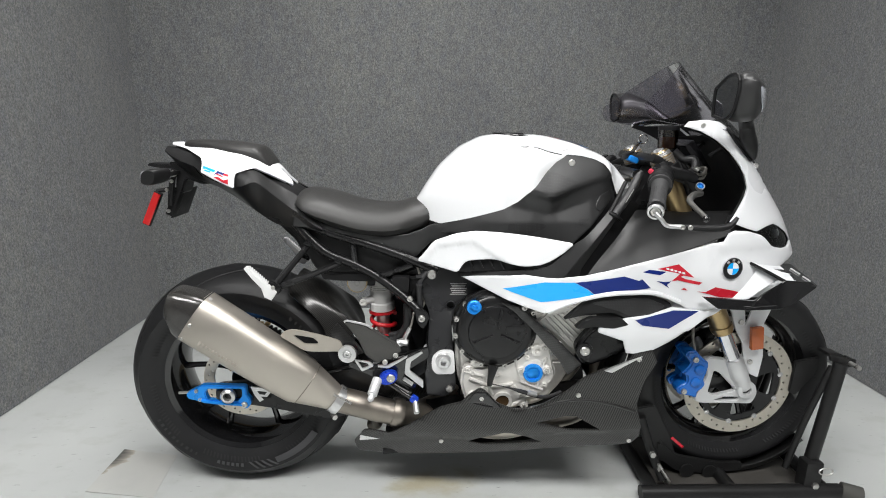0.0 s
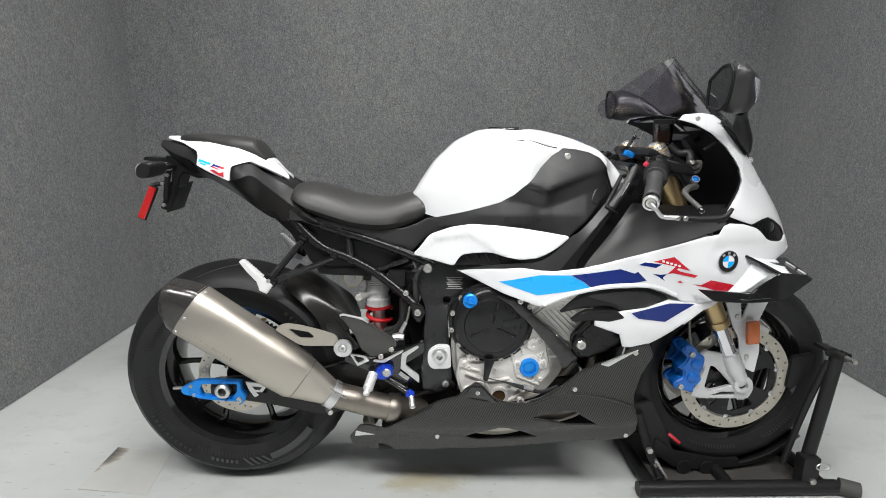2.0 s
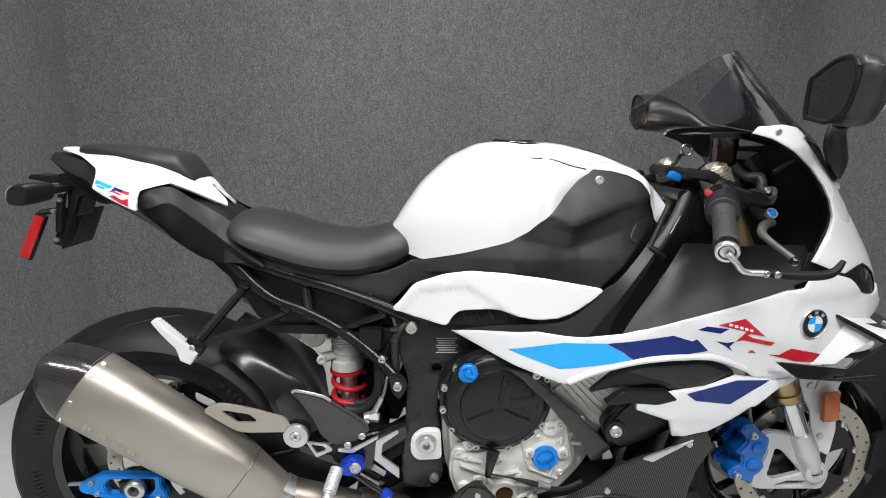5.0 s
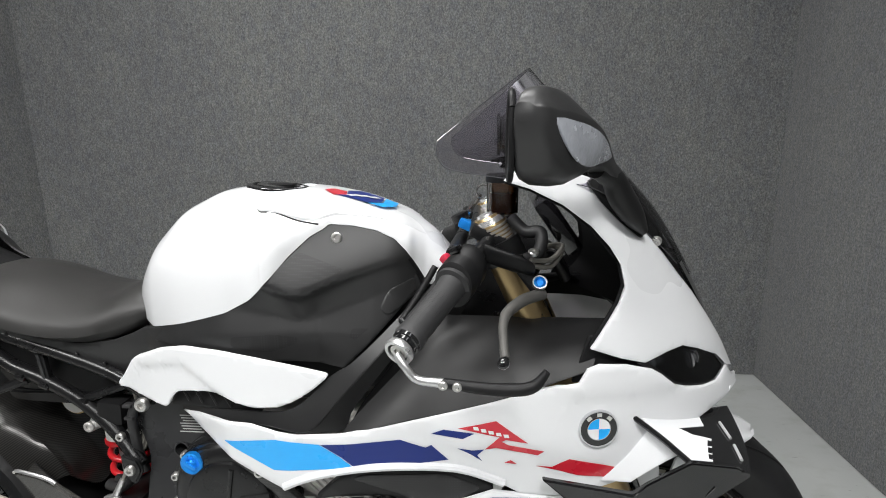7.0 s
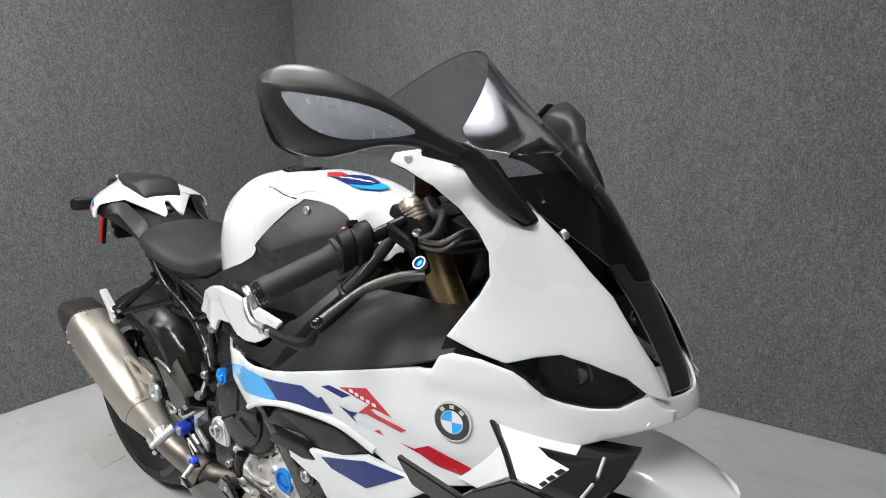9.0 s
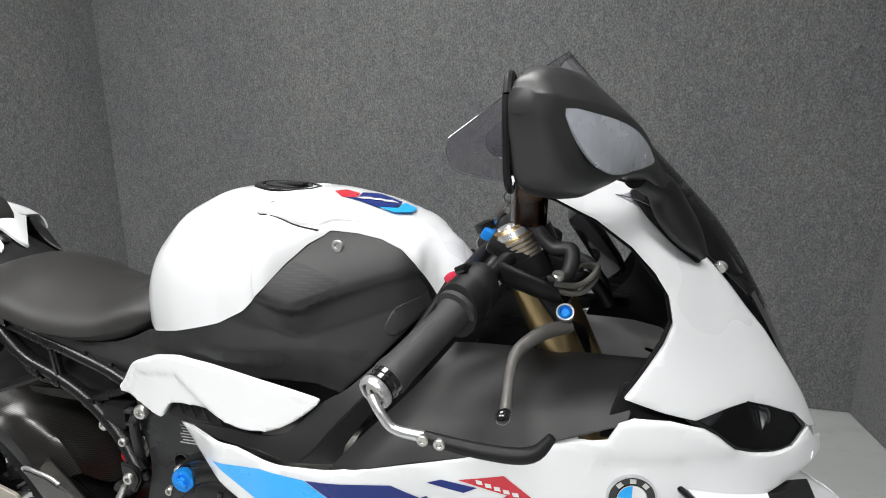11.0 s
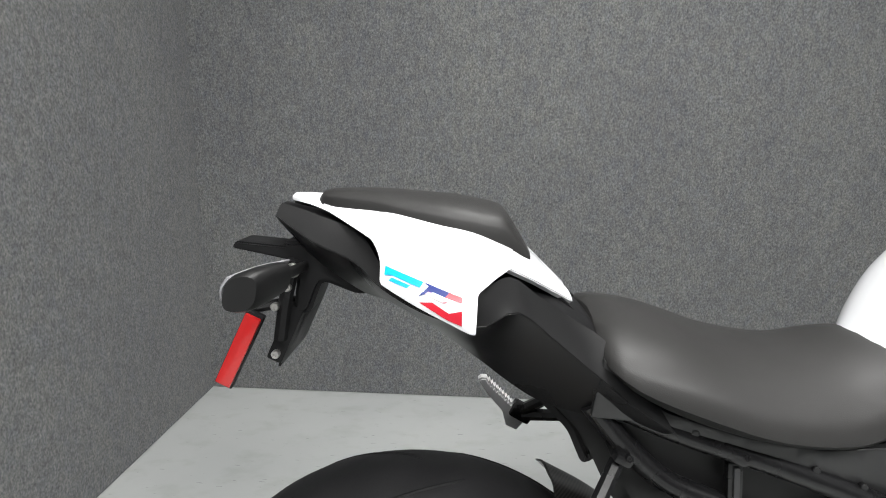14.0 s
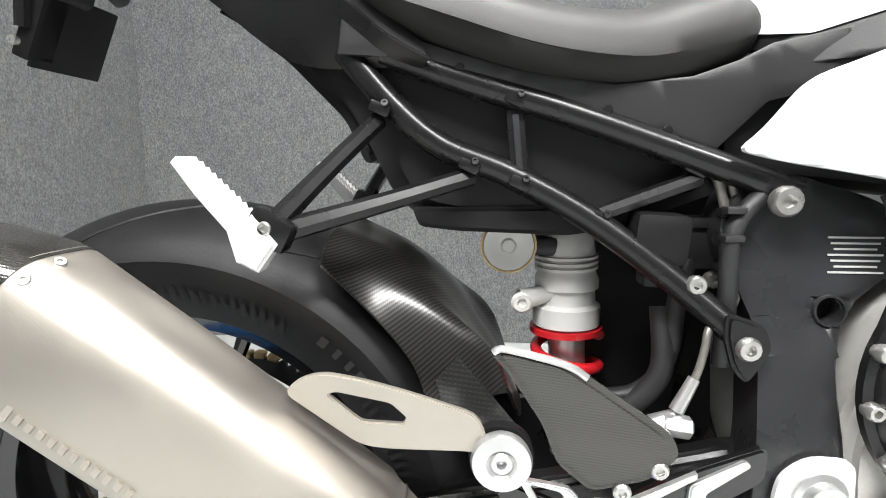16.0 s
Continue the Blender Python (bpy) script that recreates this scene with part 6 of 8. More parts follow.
    strip_b = [(1.072, 0.100, 0.858), (1.030, 0.134, 0.806), (0.984, 0.162, 0.752), (0.938, 0.182, 0.692), (0.922, 0.190, 0.664), (0.810, 0.184, 0.656), (0.720, 0.162, 0.656), (0.636, 0.130, 0.650)]
    st = part("frame_strip", patch([[(x, k * y, z) for x, y, z in r] for r in (strip_t, strip_m)], 0.004, (0.9, 0, 0.74), 40, 5), M_KNEE, bike, "black frame strip")
    part("strip_face", patch([[(x, k * y, z) for x, y, z in r] for r in (strip_m, strip_b)], 0.004, (0.9, 0, 0.74), 40, 5), M_KNEE, st)
    part("strip_gap", patch([[(x + 0.012, k * (y - 0.022), z + 0.004) for x, y, z in strip_b[:5]], [(x + 0.045, k * (y - 0.030), z - 0.018) for x, y, z in strip_b[:5]]], 0.003, (0.9, 0, 0.74), 20, 4), M_PLASTIC, st)
    part("strip_hose", tube([(1.026, k * 0.140, 0.826), (1.056, k * 0.124, 0.860), (1.084, k * 0.106, 0.900), (1.100, k * 0.090, 0.930)], 0.011, 14), M_HOSE, st, "black hose cover with white print")
    part("strip_cable", tube([(1.012, k * 0.142, 0.828), (1.036, k * 0.120, 0.862), (1.062, k * 0.100, 0.905)], 0.0055, 10), M_PLASTIC, st)
    part("strip_clip", tube([(1.012, k * 0.146, 0.832), (1.028, k * 0.153, 0.822), (1.042, k * 0.142, 0.812)], 0.005, 8), M_CAST, st)
    for i in range(9):
        f = i / 8
        part("label_line", box((1.054 + 0.020 * f, k * (0.1365 - 0.0130 * f), 0.858 + 0.028 * f), (0.0012, 0.002, 0.008), 0, (0, 38, 0)), M_BARS, st, smooth=False)
    # dark inner fairing
    inner = [[(0.925, 0.243, 0.676), (0.975, 0.246, 0.702), (1.028, 0.245, 0.718), (1.152, 0.235, 0.748), (1.290, 0.213, 0.790)],
             [(0.955, 0.222, 0.712), (1.000, 0.220, 0.738), (1.050, 0.213, 0.762), (1.160, 0.198, 0.790), (1.300, 0.192, 0.812)],
             [(1.030, 0.172, 0.782), (1.060, 0.170, 0.800), (1.100, 0.162, 0.813), (1.180, 0.142, 0.824), (1.320, 0.150, 0.832)],
             [(1.080, 0.140, 0.838), (1.092, 0.139, 0.839), (1.120, 0.132, 0.837), (1.200, 0.120, 0.832), (1.330, 0.130, 0.836)]]
    part("inner_fairing", patch([[(x, k * y, z) for x, y, z in r] for r in inner], 0.005, (1.1, 0, 0.6), 26, 14), M_MATTE, bike, "matte black inner fairing panel")

MIRROR_FRONT = [(-1.0, 0.0), (-0.97, 0.42), (-0.85, 0.76), (-0.6, 0.95), (-0.3, 1.0), (0.0, 1.0), (0.28, 1.0), (0.40, 0.99), (0.45, 0.95), (0.6, 0.76), (0.8, 0.48), (0.93, 0.28), (1.0, 0.0)]
# --- fairing ---
upper = [(0.636, 0.660), (0.680, 0.668), (0.723, 0.676), (0.789, 0.686), (0.835, 0.683), (0.869, 0.683), (0.935, 0.693), (1.028, 0.717), (1.152, 0.747), (1.270, 0.774), (1.281, 0.794), (1.297, 0.800), (1.335, 0.797), (1.374, 0.786), (1.390, 0.776), (1.413, 0.756), (1.430, 0.749), (1.463, 0.742), (1.490, 0.741), (1.506, 0.749), (1.518, 0.751), (1.530, 0.735), (1.545, 0.728), (1.545, 0.716), (1.517, 0.713), (1.480, 0.705), (1.454, 0.696), (1.42, 0.678), (1.39, 0.650), (1.345, 0.622), (1.290, 0.606), (1.240, 0.598), (1.192, 0.606), (1.159, 0.627), (1.092, 0.646), (0.993, 0.643), (0.94, 0.632), (0.90, 0.618), (0.865, 0.602), (0.838, 0.591), (0.80, 0.602), (0.751, 0.617), (0.697, 0.637)]
chin = [(0.972, 0.564), (1.00, 0.574), (1.04, 0.585), (1.097, 0.592), (1.154, 0.612), (1.20, 0.604), (1.245, 0.597), (1.292, 0.606), (1.27, 0.590), (1.249, 0.580), (1.214, 0.554), (1.164, 0.519), (1.120, 0.492), (1.094, 0.481), (1.052, 0.486), (1.045, 0.505), (1.039, 0.522), (0.973, 0.547)]


def shoulder(x, z):
    """The fairing's face with the shoulder that stands out below the headlight."""
    return fairing(x, z) - 0.005 * ease((z - 0.746) / 0.014) * ease((x - 1.225) / 0.05) * ease((1.46 - x) / 0.07)


for k in (1, -1):
    fp = part("side_fairing", panel([upper], shoulder, 0.006, 0.012, k, 0, 0.002), M_WHITE, bike, "white side fairing with blue and red stripes")
    part("fairing_rib", tube([(x, k * (fairing(x, z) - 0.001), z) for x, z in ((1.17, 0.625), (1.10, 0.650), (0.99, 0.648), (0.90, 0.625), (0.845, 0.597))], 0.006, 8), M_WHITE, fp)
    part("lower_fairing", panel([chin], lambda x, z: fairing(x, z) - 0.004 + 0.12 * max(0.0, 0.53 - z), 0.008, 0.014, k, 0, 0.003), M_WHITE, bike, "white lower fairing with dark blue stripe")
    for pts, mat in (([(0.737, 0.647), (0.836, 0.673), (0.905, 0.6755), (0.936, 0.660), (0.956, 0.645), (0.828, 0.621)], M_LBLUE),
                     ([(0.907, 0.6755), (1.024, 0.693), (1.060, 0.682), (1.068, 0.686), (1.092, 0.663), (0.958, 0.645), (0.938, 0.660)], M_DBLUE),
                     ([(1.068, 0.703), (1.085, 0.709), (1.128, 0.703), (1.112, 0.695)], M_DBLUE),
                     ([(1.104, 0.681), (1.126, 0.6775), (1.142, 0.679), (1.132, 0.670), (1.139, 0.661), (1.122, 0.672)], M_DBLUE),
                     ([(1.105, 0.7106), (1.158, 0.7210), (1.203, 0.6855), (1.172, 0.6925), (1.166, 0.690), (1.177, 0.684), (1.226, 0.672), (1.217, 0.6665), (1.158, 0.681), (1.1425, 0.679), (1.163, 0.697)], M_RDECAL),
                     ([(1.170, 0.657), (1.179, 0.661), (1.188, 0.654)], M_RDECAL),
                     ([(1.214, 0.650), (1.238, 0.647), (1.262, 0.659), (1.312, 0.648), (1.340, 0.640), (1.322, 0.628), (1.276, 0.633)], M_RDECAL)):
        part("stripe", panel([pts], fairing, 0, 0.014, k, 0.0009), mat, fp)
    for i in range(5):
        x = 1.126 + 0.0105 * i
        z = 0.7135 - 0.29 * (x - 1.126)
        part("print_bar", panel([[(x, z), (x + 0.007, z - 0.0006), (x + 0.0085, z - 0.0056), (x + 0.0015, z - 0.005)]], fairing, 0, 0.014, k, 0.0016), M_WHITE, fp)
    part("stripe", panel([[(1.060, 0.581), (1.154, 0.605), (1.224, 0.600), (1.150, 0.555), (1.080, 0.566)]], lambda x, z: fairing(x, z) - 0.004, 0, 0.014, k, 0.0009), M_DBLUE, bike)
    # roundel
    bx, bz = 1.300, 0.706
    by = fairing(bx, bz)
    nrm = Vector((-(fairing(bx + 0.01, bz) - fairing(bx - 0.01, bz)) / 0.02, 1, -(fairing(bx, bz + 0.01) - fairing(bx, bz - 0.01)) / 0.02)).normalized() * -1
    nrm.y *= k
    at = np.array((bx, k * by, bz)) + np.array(nrm) * 0.0005
    rd = part("roundel", lathe([(-0.006, 0.0269), (0.001, 0.0269), (0.003, 0.0253), (0.003, 0.0166)], at, nrm, 40), M_GLOSS, bike, "round black, blue and white emblem")
    part("roundel_rim", ring([(0.0, 0.0265), (0.0, 0.0280), (0.0035, 0.0277), (0.0035, 0.0257)], at, nrm, 40), M_CHROME, rd)
    part("roundel_rim", ring([(0.002, 0.0158), (0.002, 0.0167), (0.0042, 0.0167), (0.0042, 0.0158)], at, nrm, 40), M_CHROME, rd)
    d, a, b2 = frame_of(nrm)
    up = np.array((0.0, 0, 1.0)) - d * d[2]
    up /= np.linalg.norm(up)
    sd = np.cross(up, d)
    for q in range(4):
        qb = bmesh.new()
        c0 = at + d * 0.0036
        vs = [qb.verts.new(c0)] + [qb.verts.new(c0 + 0.0158 * (sd * math.cos(t) + up * math.sin(t))) for t in np.linspace(q * math.pi / 2, (q + 1) * math.pi / 2, 9)]
        qb.faces.new(vs)
        part("roundel_quarter", qb, M_LBLUE if q % 2 else M_WHITE, rd)
    for i in range(3):
        t = radians(90 + (1 - i) * 42)
        c0 = at + d * 0.0036 + 0.0212 * (sd * math.cos(t) + up * math.sin(t))
        tb = bmesh.new()
        e1, e2 = up * math.cos(t) - sd * math.sin(t), sd * math.cos(t) + up * math.sin(t)
        tb.faces.new([tb.verts.new(c0 + e1 * u * 0.0034 + e2 * v * 0.0028) for u, v in ((-1, -1), (1, -1), (1, 1), (-1, 1))])
        part("roundel_mark", tb, M_SILVDECAL, rd)
    # dark scoop with mesh, and its lower fin
    sc = part("side_scoop", panel([soft([(0.887, 0.574), (0.915, 0.605), (0.933, 0.622), (0.959, 0.637), (1.092, 0.645), (1.152, 0.620), (1.157, 0.604), (1.12, 0.587), (1.063, 0.573), (1.033, 0.584), (1.004, 0.597), (0.929, 0.588)], 0.008)], lambda x, z: fairing(x, z) + 0.006, 0.014, 0.016, k, 0, 0.003), M_MATTE, bike, "matte black side scoop with mesh")
    part("scoop_mesh", panel([soft([(0.95, 0.622), (0.97, 0.630), (1.085, 0.637), (1.138, 0.614), (1.11, 0.594), (1.06, 0.584), (1.02, 0.602)], 0.008)], lambda x, z: fairing(x, z) + 0.006, 0.002, 0.016, k, 0.0015, 0.0006), M_KNURL, sc)
    part("scoop_fin", panel([soft([(0.914, 0.560), (0.930, 0.576), (0.949, 0.588), (1.026, 0.586), (1.046, 0.568), (1.009, 0.558), (0.959, 0.563), (0.921, 0.556)], 0.006)], lambda x, z: fairing(x, z) - 0.006, 0.016, 0.016, k, 0, 0.003), M_MATTE, bike, "matte black scoop fin")
    # belly pan in carbon with two cut-outs
    bp = [(0.345, 0.150), (0.340, 0.175), (0.372, 0.228), (0.392, 0.232), (0.443, 0.226), (0.484, 0.252), (0.530, 0.283), (0.583, 0.317), (0.640, 0.335), (0.657, 0.356), (0.686, 0.378), (0.702, 0.368), (0.732, 0.335), (0.765, 0.322), (0.800, 0.320), (0.851, 0.336), (0.909, 0.372), (0.951, 0.414), (1.00, 0.440), (1.051, 0.455), (1.075, 0.488), (1.120, 0.497), (1.136, 0.46), (1.108, 0.41), (1.092, 0.345), (1.105, 0.285), (1.112, 0.245), (1.095, 0.218), (0.982, 0.205), (0.775, 0.176), (0.455, 0.142), (0.355, 0.138)]
    h1 = soft([(0.659, 0.207), (0.700, 0.228), (0.750, 0.250), (0.772, 0.249), (0.854, 0.214), (0.771, 0.204), (0.694, 0.200)], 0.004)
    h2 = soft([(0.836, 0.284), (0.909, 0.305), (0.938, 0.306), (1.000, 0.272), (0.918, 0.270)], 0.004)
    bl = part("belly_pan", panel([soft(bp, 0.008), h1, h2], belly, 0.006, 0.016, k, 0, 0.002), M_TWILL_FINE, bike, "carbon fibre belly pan")
    part("belly_edge", tube([(x, k * (belly(x, z) - 0.001), z) for x, z in ((0.83, 0.318), (0.90, 0.345), (0.96, 0.352), (1.03, 0.342), (1.085, 0.325))], 0.004, 8), M_CARBON, bl)
    for x, z in ((0.940, 0.365), (1.087, 0.469), (0.690, 0.348), (0.585, 0.205), (1.085, 0.23)):
        bolt((x, k * belly(x, z), z), 0.0065, bl, axis=(0, k, 0), h=0.003)
    part("belly_bracket", panel([soft([(0.652, 0.335), (0.672, 0.366), (0.700, 0.366), (0.745, 0.322), (0.70, 0.325)], 0.006), soft([(0.668, 0.334), (0.695, 0.336), (0.722, 0.326), (0.70, 0.328)], 0.002)], belly, 0.004, 0.016, k, 0.003), M_GLOSS, bl)
    part("belly_lip", plate([[(0.362, 0.214), (0.420, 0.209), (0.424, 0.194), (0.358, 0.190)]], k * 0.156, k * 0.150, 0.001), M_ALU, bl, "polished inner lip")
    part("belly_trim", panel([soft([(1.000, 0.437), (1.05, 0.462), (1.095, 0.478), (1.050, 0.452), (1.02, 0.432)], 0.003)], belly, 0.006, 0.016, k, 0.004), M_ALU, bl)
    # winglet
    wo = plate([soft([(1.221, 0.6406), (1.341, 0.6365), (1.3576, 0.6516), (1.4116, 0.6875), (1.4713, 0.6835), (1.4885, 0.6707), (1.4355, 0.630), (1.400, 0.6165), (1.3255, 0.6120), (1.258, 0.6130)], 0.004)], 0.0, 0.008, 0.002)
    for v in wo.verts:
        v.co.y = k * (float(np.interp(v.co.x, (1.22, 1.34, 1.43, 1.49), (0.240, 0.2575, 0.2585, 0.258))) + v.co.y + 0.006 * math.exp(-((v.co.z - 0.622) / 0.016) ** 2) * (v.co.y > 0.004))
    bmesh.ops.recalc_face_normals(wo, faces=wo.faces)
    wl = part("winglet", wo, M_GLOSS, bike, "gloss black winglet")
    part("winglet_step", tube([(1.318, k * 0.2685, 0.6200), (1.365, k * 0.2690, 0.6255), (1.418, k * 0.2680, 0.6310), (1.4430, k * 0.2672, 0.6560)], 0.0022, 8), M_GLOSS, wl)
    w1, w3, w4, w8 = (np.array(q) for q in ((1.356, k * 0.206, 0.716), (1.413, k * 0.257, 0.683), (1.518, k * 0.118, 0.691), (1.484, k * 0.268, 0.677)))
    tip = np.array((1.516, k * 0.205, 0.672))

    def blade(u, v, up):
        a, b = w1 * (1 - v) + w3 * v, (1 - v) ** 2 * w4 + 2 * v * (1 - v) * tip + v * v * w8
        q = a * (1 - u) + b * u
        return (q[0], q[1], q[2] + up)

    def blade_piece(name, outline, up, mat, label="", cut=0.08):
        f = fill([outline])
        for axis in (0, 2):
            for q in np.arange(cut / 2, 1, cut):
                co, no = [0, 0, 0], [0, 0, 0]
                co[axis], no[axis] = q, 1
                bmesh.ops.bisect_plane(f, geom=f.verts[:] + f.edges[:] + f.faces[:], plane_co=co, plane_no=no, dist=1e-6)
        uv = {v: (v.co.x, v.co.z) for v in f.verts}
        for v, (a, b) in uv.items():
            v.co = blade(a, b, up)
        ext = bmesh.ops.extrude_face_region(f, geom=f.faces[:])
        for v in [g for g in ext["geom"] if isinstance(g, bmesh.types.BMVert)]:
            v.co.z -= 0.004 if up < 0.001 else 0.0008
        return part(name, f, mat, wl, label)

    blade_piece("upper_blade", [(0, 0), (1, 0), (1, 1), (0, 1)], 0.0, M_GLOSS)
    blade_piece("blade_paint", [(0.02, 0.02), (0.62, 0.02), (0.60, 0.26), (0.30, 0.28), (0.40, 0.40), (0.60, 0.47), (0.44, 0.90), (0.02, 0.95)], 0.0012, M_WHITE, "white painted top of the winglet")
    for j in range(3):
        blade_piece("winglet_print", [(0.535 - 0.05 * j, 0.51 + 0.13 * j), (0.585 - 0.05 * j, 0.52 + 0.13 * j), (0.545 - 0.05 * j, 0.61 + 0.13 * j), (0.495 - 0.05 * j, 0.60 + 0.13 * j)], 0.0024, M_PLASTIC)
    part("winglet_edge", tube([w1 + np.array((-0.004, 0, 0)), (w1 + w3) / 2, w3 + np.array((0, k * 0.002, 0))], 0.0042, 8), M_GLOSS, wl)
    part("winglet_edge", tube([w1, (1.41, k * 0.182, 0.708), (1.459, k * 0.160, 0.696)], 0.0020, 6), M_GLOSS, wl)
    for j in range(2):
        a, b = blade(0.80 + 0.05 * j, 0.22 + 0.34 * j, 0.002), blade(0.84 + 0.05 * j, 0.46 + 0.34 * j, 0.002)
        part("blade_clip", tube([a, b], 0.0022, 6, 3), M_FORKLEG, wl)
    part("winglet_cheek", patch([[(1.306, k * 0.2225, 0.624), (1.345, k * 0.2145, 0.662), (1.375, k * 0.2065, 0.702)], [(1.346, k * 0.232, 0.630), (1.377, k * 0.232, 0.655), (1.4125, k * 0.234, 0.682)]], 0.004, (1.42, 0, 0.60), 10, 6), M_WHITE, wl, "white inner face of the winglet")
    part("light_gap", panel([soft([(1.262, 0.768), (1.345, 0.770), (1.395, 0.765), (1.400, 0.820), (1.340, 0.832), (1.285, 0.835)], 0.004)], lambda x, z: fairing(x, z) + 0.014, 0.004, 0.016, k), M_PLASTIC, bike, "black gap filler behind the headlight")
    # upper cowl
    up_pts = [(1.286, 0.820), (1.300, 0.840), (1.325, 0.878), (1.334, 0.900), (1.328, 0.930), (1.312, 0.955), (1.285, 0.984), (1.245, 1.014), (1.200, 1.036), (1.165, 1.046), (1.175, 1.058), (1.215, 1.062), (1.255, 1.058), (1.290, 1.046), (1.322, 1.020), (1.352, 0.990), (1.380, 0.960), (1.408, 0.930), (1.432, 0.900), (1.460, 0.868), (1.490, 0.824), (1.515, 0.785), (1.530, 0.755), (1.536, 0.742), (1.517, 0.753), (1.494, 0.776), (1.454, 0.797), (1.425, 0.808), (1.398, 0.804), (1.365, 0.794), (1.330, 0.804)]
    cw = part("upper_cowl", panel([up_pts], cowl, 0.007, 0.012, k, 0, 0.0025), M_WHITE, bike, "white upper cowl beside the screen")
    part("cowl_lining", panel([[(1.200 + (x - 1.200) * 0.985 if x < 1.3 else x - 0.004, z - 0.004 if z > 0.95 else z + 0.002) for x, z in up_pts]], cowl, 0.003, 0.016, k, -0.0085, 0), M_PLASTIC, cw, "black cowl lining")
    bolt((1.205, k * cowl(1.205, 1.05), 1.050), 0.006, cw, axis=(0, k, 0.3), h=0.002)
    bolt((1.398, k * (cowl(1.398, 0.948)), 0.948), 0.0075, cw, axis=(0.6, k, 0.5), h=0.004)
    # headlight
    hl_pts = [(1.350, 0.796), (1.398, 0.808), (1.425, 0.812), (1.454, 0.801), (1.494, 0.780), (1.516, 0.754), (1.490, 0.738), (1.463, 0.739), (1.43, 0.746), (1.411, 0.753), (1.388, 0.773), (1.372, 0.783)]
    hd = part("headlight", panel([soft(hl_pts, 0.006)], lambda x, z: cowl(x, z) + 0.032, 0.01, 0.012, k), M_HEADLAMP, bike, "dark headlight behind a clear lens")
    part("headlight_lens", panel([soft(hl_pts, 0.006)], lambda x, z: cowl(x, z) + 0.006, 0.003, 0.012, k), M_LENS, hd)
    rim_line = soft(hl_pts, 0.006)
    part("headlight_rim", panel([rim_line, inset_loop(rim_line[::-1], 0.0055)], lambda x, z: cowl(x, z) + 0.003, 0.034, 0.016, k, 0, 0.001), M_GLOSS, hd, "gloss black headlight surround")
    pj = (1.440, k * (cowl(1.440, 0.776) + 0.026), 0.778)
    part("projector", lathe([(-0.01, 0.017), (0.006, 0.017), (0.008, 0.014), (0.010, 0.008), (0.011, 0.0)], pj, (0.55, k * 0.83, 0.05), 28), M_SMOKELENS, hd)
    part("projector_ring", ring([(0.004, 0.0168), (0.004, 0.0184), (0.008, 0.0180), (0.008, 0.0168)], pj, (0.55, k * 0.83, 0.05), 28), M_ALU, hd)
    # mirror
    mb = [(1.300, 1.048), (1.322, 1.022), (1.352, 0.990), (1.372, 0.966), (1.362, 0.960), (1.330, 0.985), (1.300, 1.015), (1.280, 1.043)]
    part("mirror_base", panel([soft(mb, 0.005)], cowl, 0.016, 0.012, k, 0.010, 0.003), M_MATTE, bike, "matte black mirror base")
    axis0, axis1 = np.array((1.176, k * 0.388, 1.112)), np.array((1.305, k * 0.190, 1.056))
    st = []
    for t, top, bot, dep in ((0.003, 0.027, 0.008, 0.014), (0.010, 0.032, -0.002, 0.019), (0.05, 0.040, -0.020, 0.023), (0.095, 0.047, -0.038, 0.026), (0.18, 0.053, -0.043, 0.030), (0.27, 0.055, -0.042, 0.032), (0.38, 0.053, -0.032, 0.032), (0.50, 0.048, -0.019, 0.030), (0.62, 0.039, -0.010, 0.026), (0.75, 0.027, -0.007, 0.020), (0.88, 0.016, -0.011, 0.015), (1.0, 0.010, -0.015, 0.013)):
        c = axis0 * (1 - t) + axis1 * t + np.array((0, 0, (top + bot) / 2))
        f = np.array((0.83, k * 0.55, 0.05))
        back = (c[0] - 1.168) * min(1.0, max(0.14, (0.68 - t) / 0.20))
        loop = [(u, d) for u, d in MIRROR_FRONT] + [(u, -max(0.0, 1 - abs(u) ** 2.86) ** 0.31) for u in (0.97, 0.85, 0.6, 0.3, 0.0, -0.3, -0.6, -0.85, -0.97)]
        st.append([c + (f * dep * d if d >= 0 else np.array((back * d, 0, 0))) + np.array((0.05, 0, 1)) * (top - bot) / 2 * u for u, d in loop])
    ns = len(st[0])
    sm = [spline([r[j] for r in st], 30) for j in range(ns)]
    mi = part("mirror", hull([[sm[j][i] for j in range(ns)] for i in range(30)]), M_MIRRORCASE, bike, "matte black mirror with built-in turn signal")
    gl, rim_hi, rim_lo = [], [], []
    for t, hi, lo in ((0.04, 0.024, 0.002), (0.09, 0.040, -0.028), (0.17, 0.047, -0.036), (0.26, 0.049, -0.036), (0.35, 0.046, -0.028), (0.43, 0.042, -0.020), (0.48, 0.036, -0.012)):
        q = axis0 * (1 - t) + axis1 * t
        q[0] = 1.1665
        gl.append([q + np.array((0, 0, lo + (hi - lo) * v)) for v in (0.04, 0.5, 0.96)])
        rim_hi.append(q + np.array((0, 0, hi)))
        rim_lo.append(q + np.array((0, 0, lo)))
    part("mirror_glass", patch(gl, 0.002, tuple(axis0 + np.array((0.3, 0, 0))), 6, 14), M_MIRROR, mi)
    part("mirror_rim", tube(rim_hi + rim_lo[::-1] + [rim_hi[0]], 0.0035, 8, 80), M_PLASTIC, mi)
    ln = []
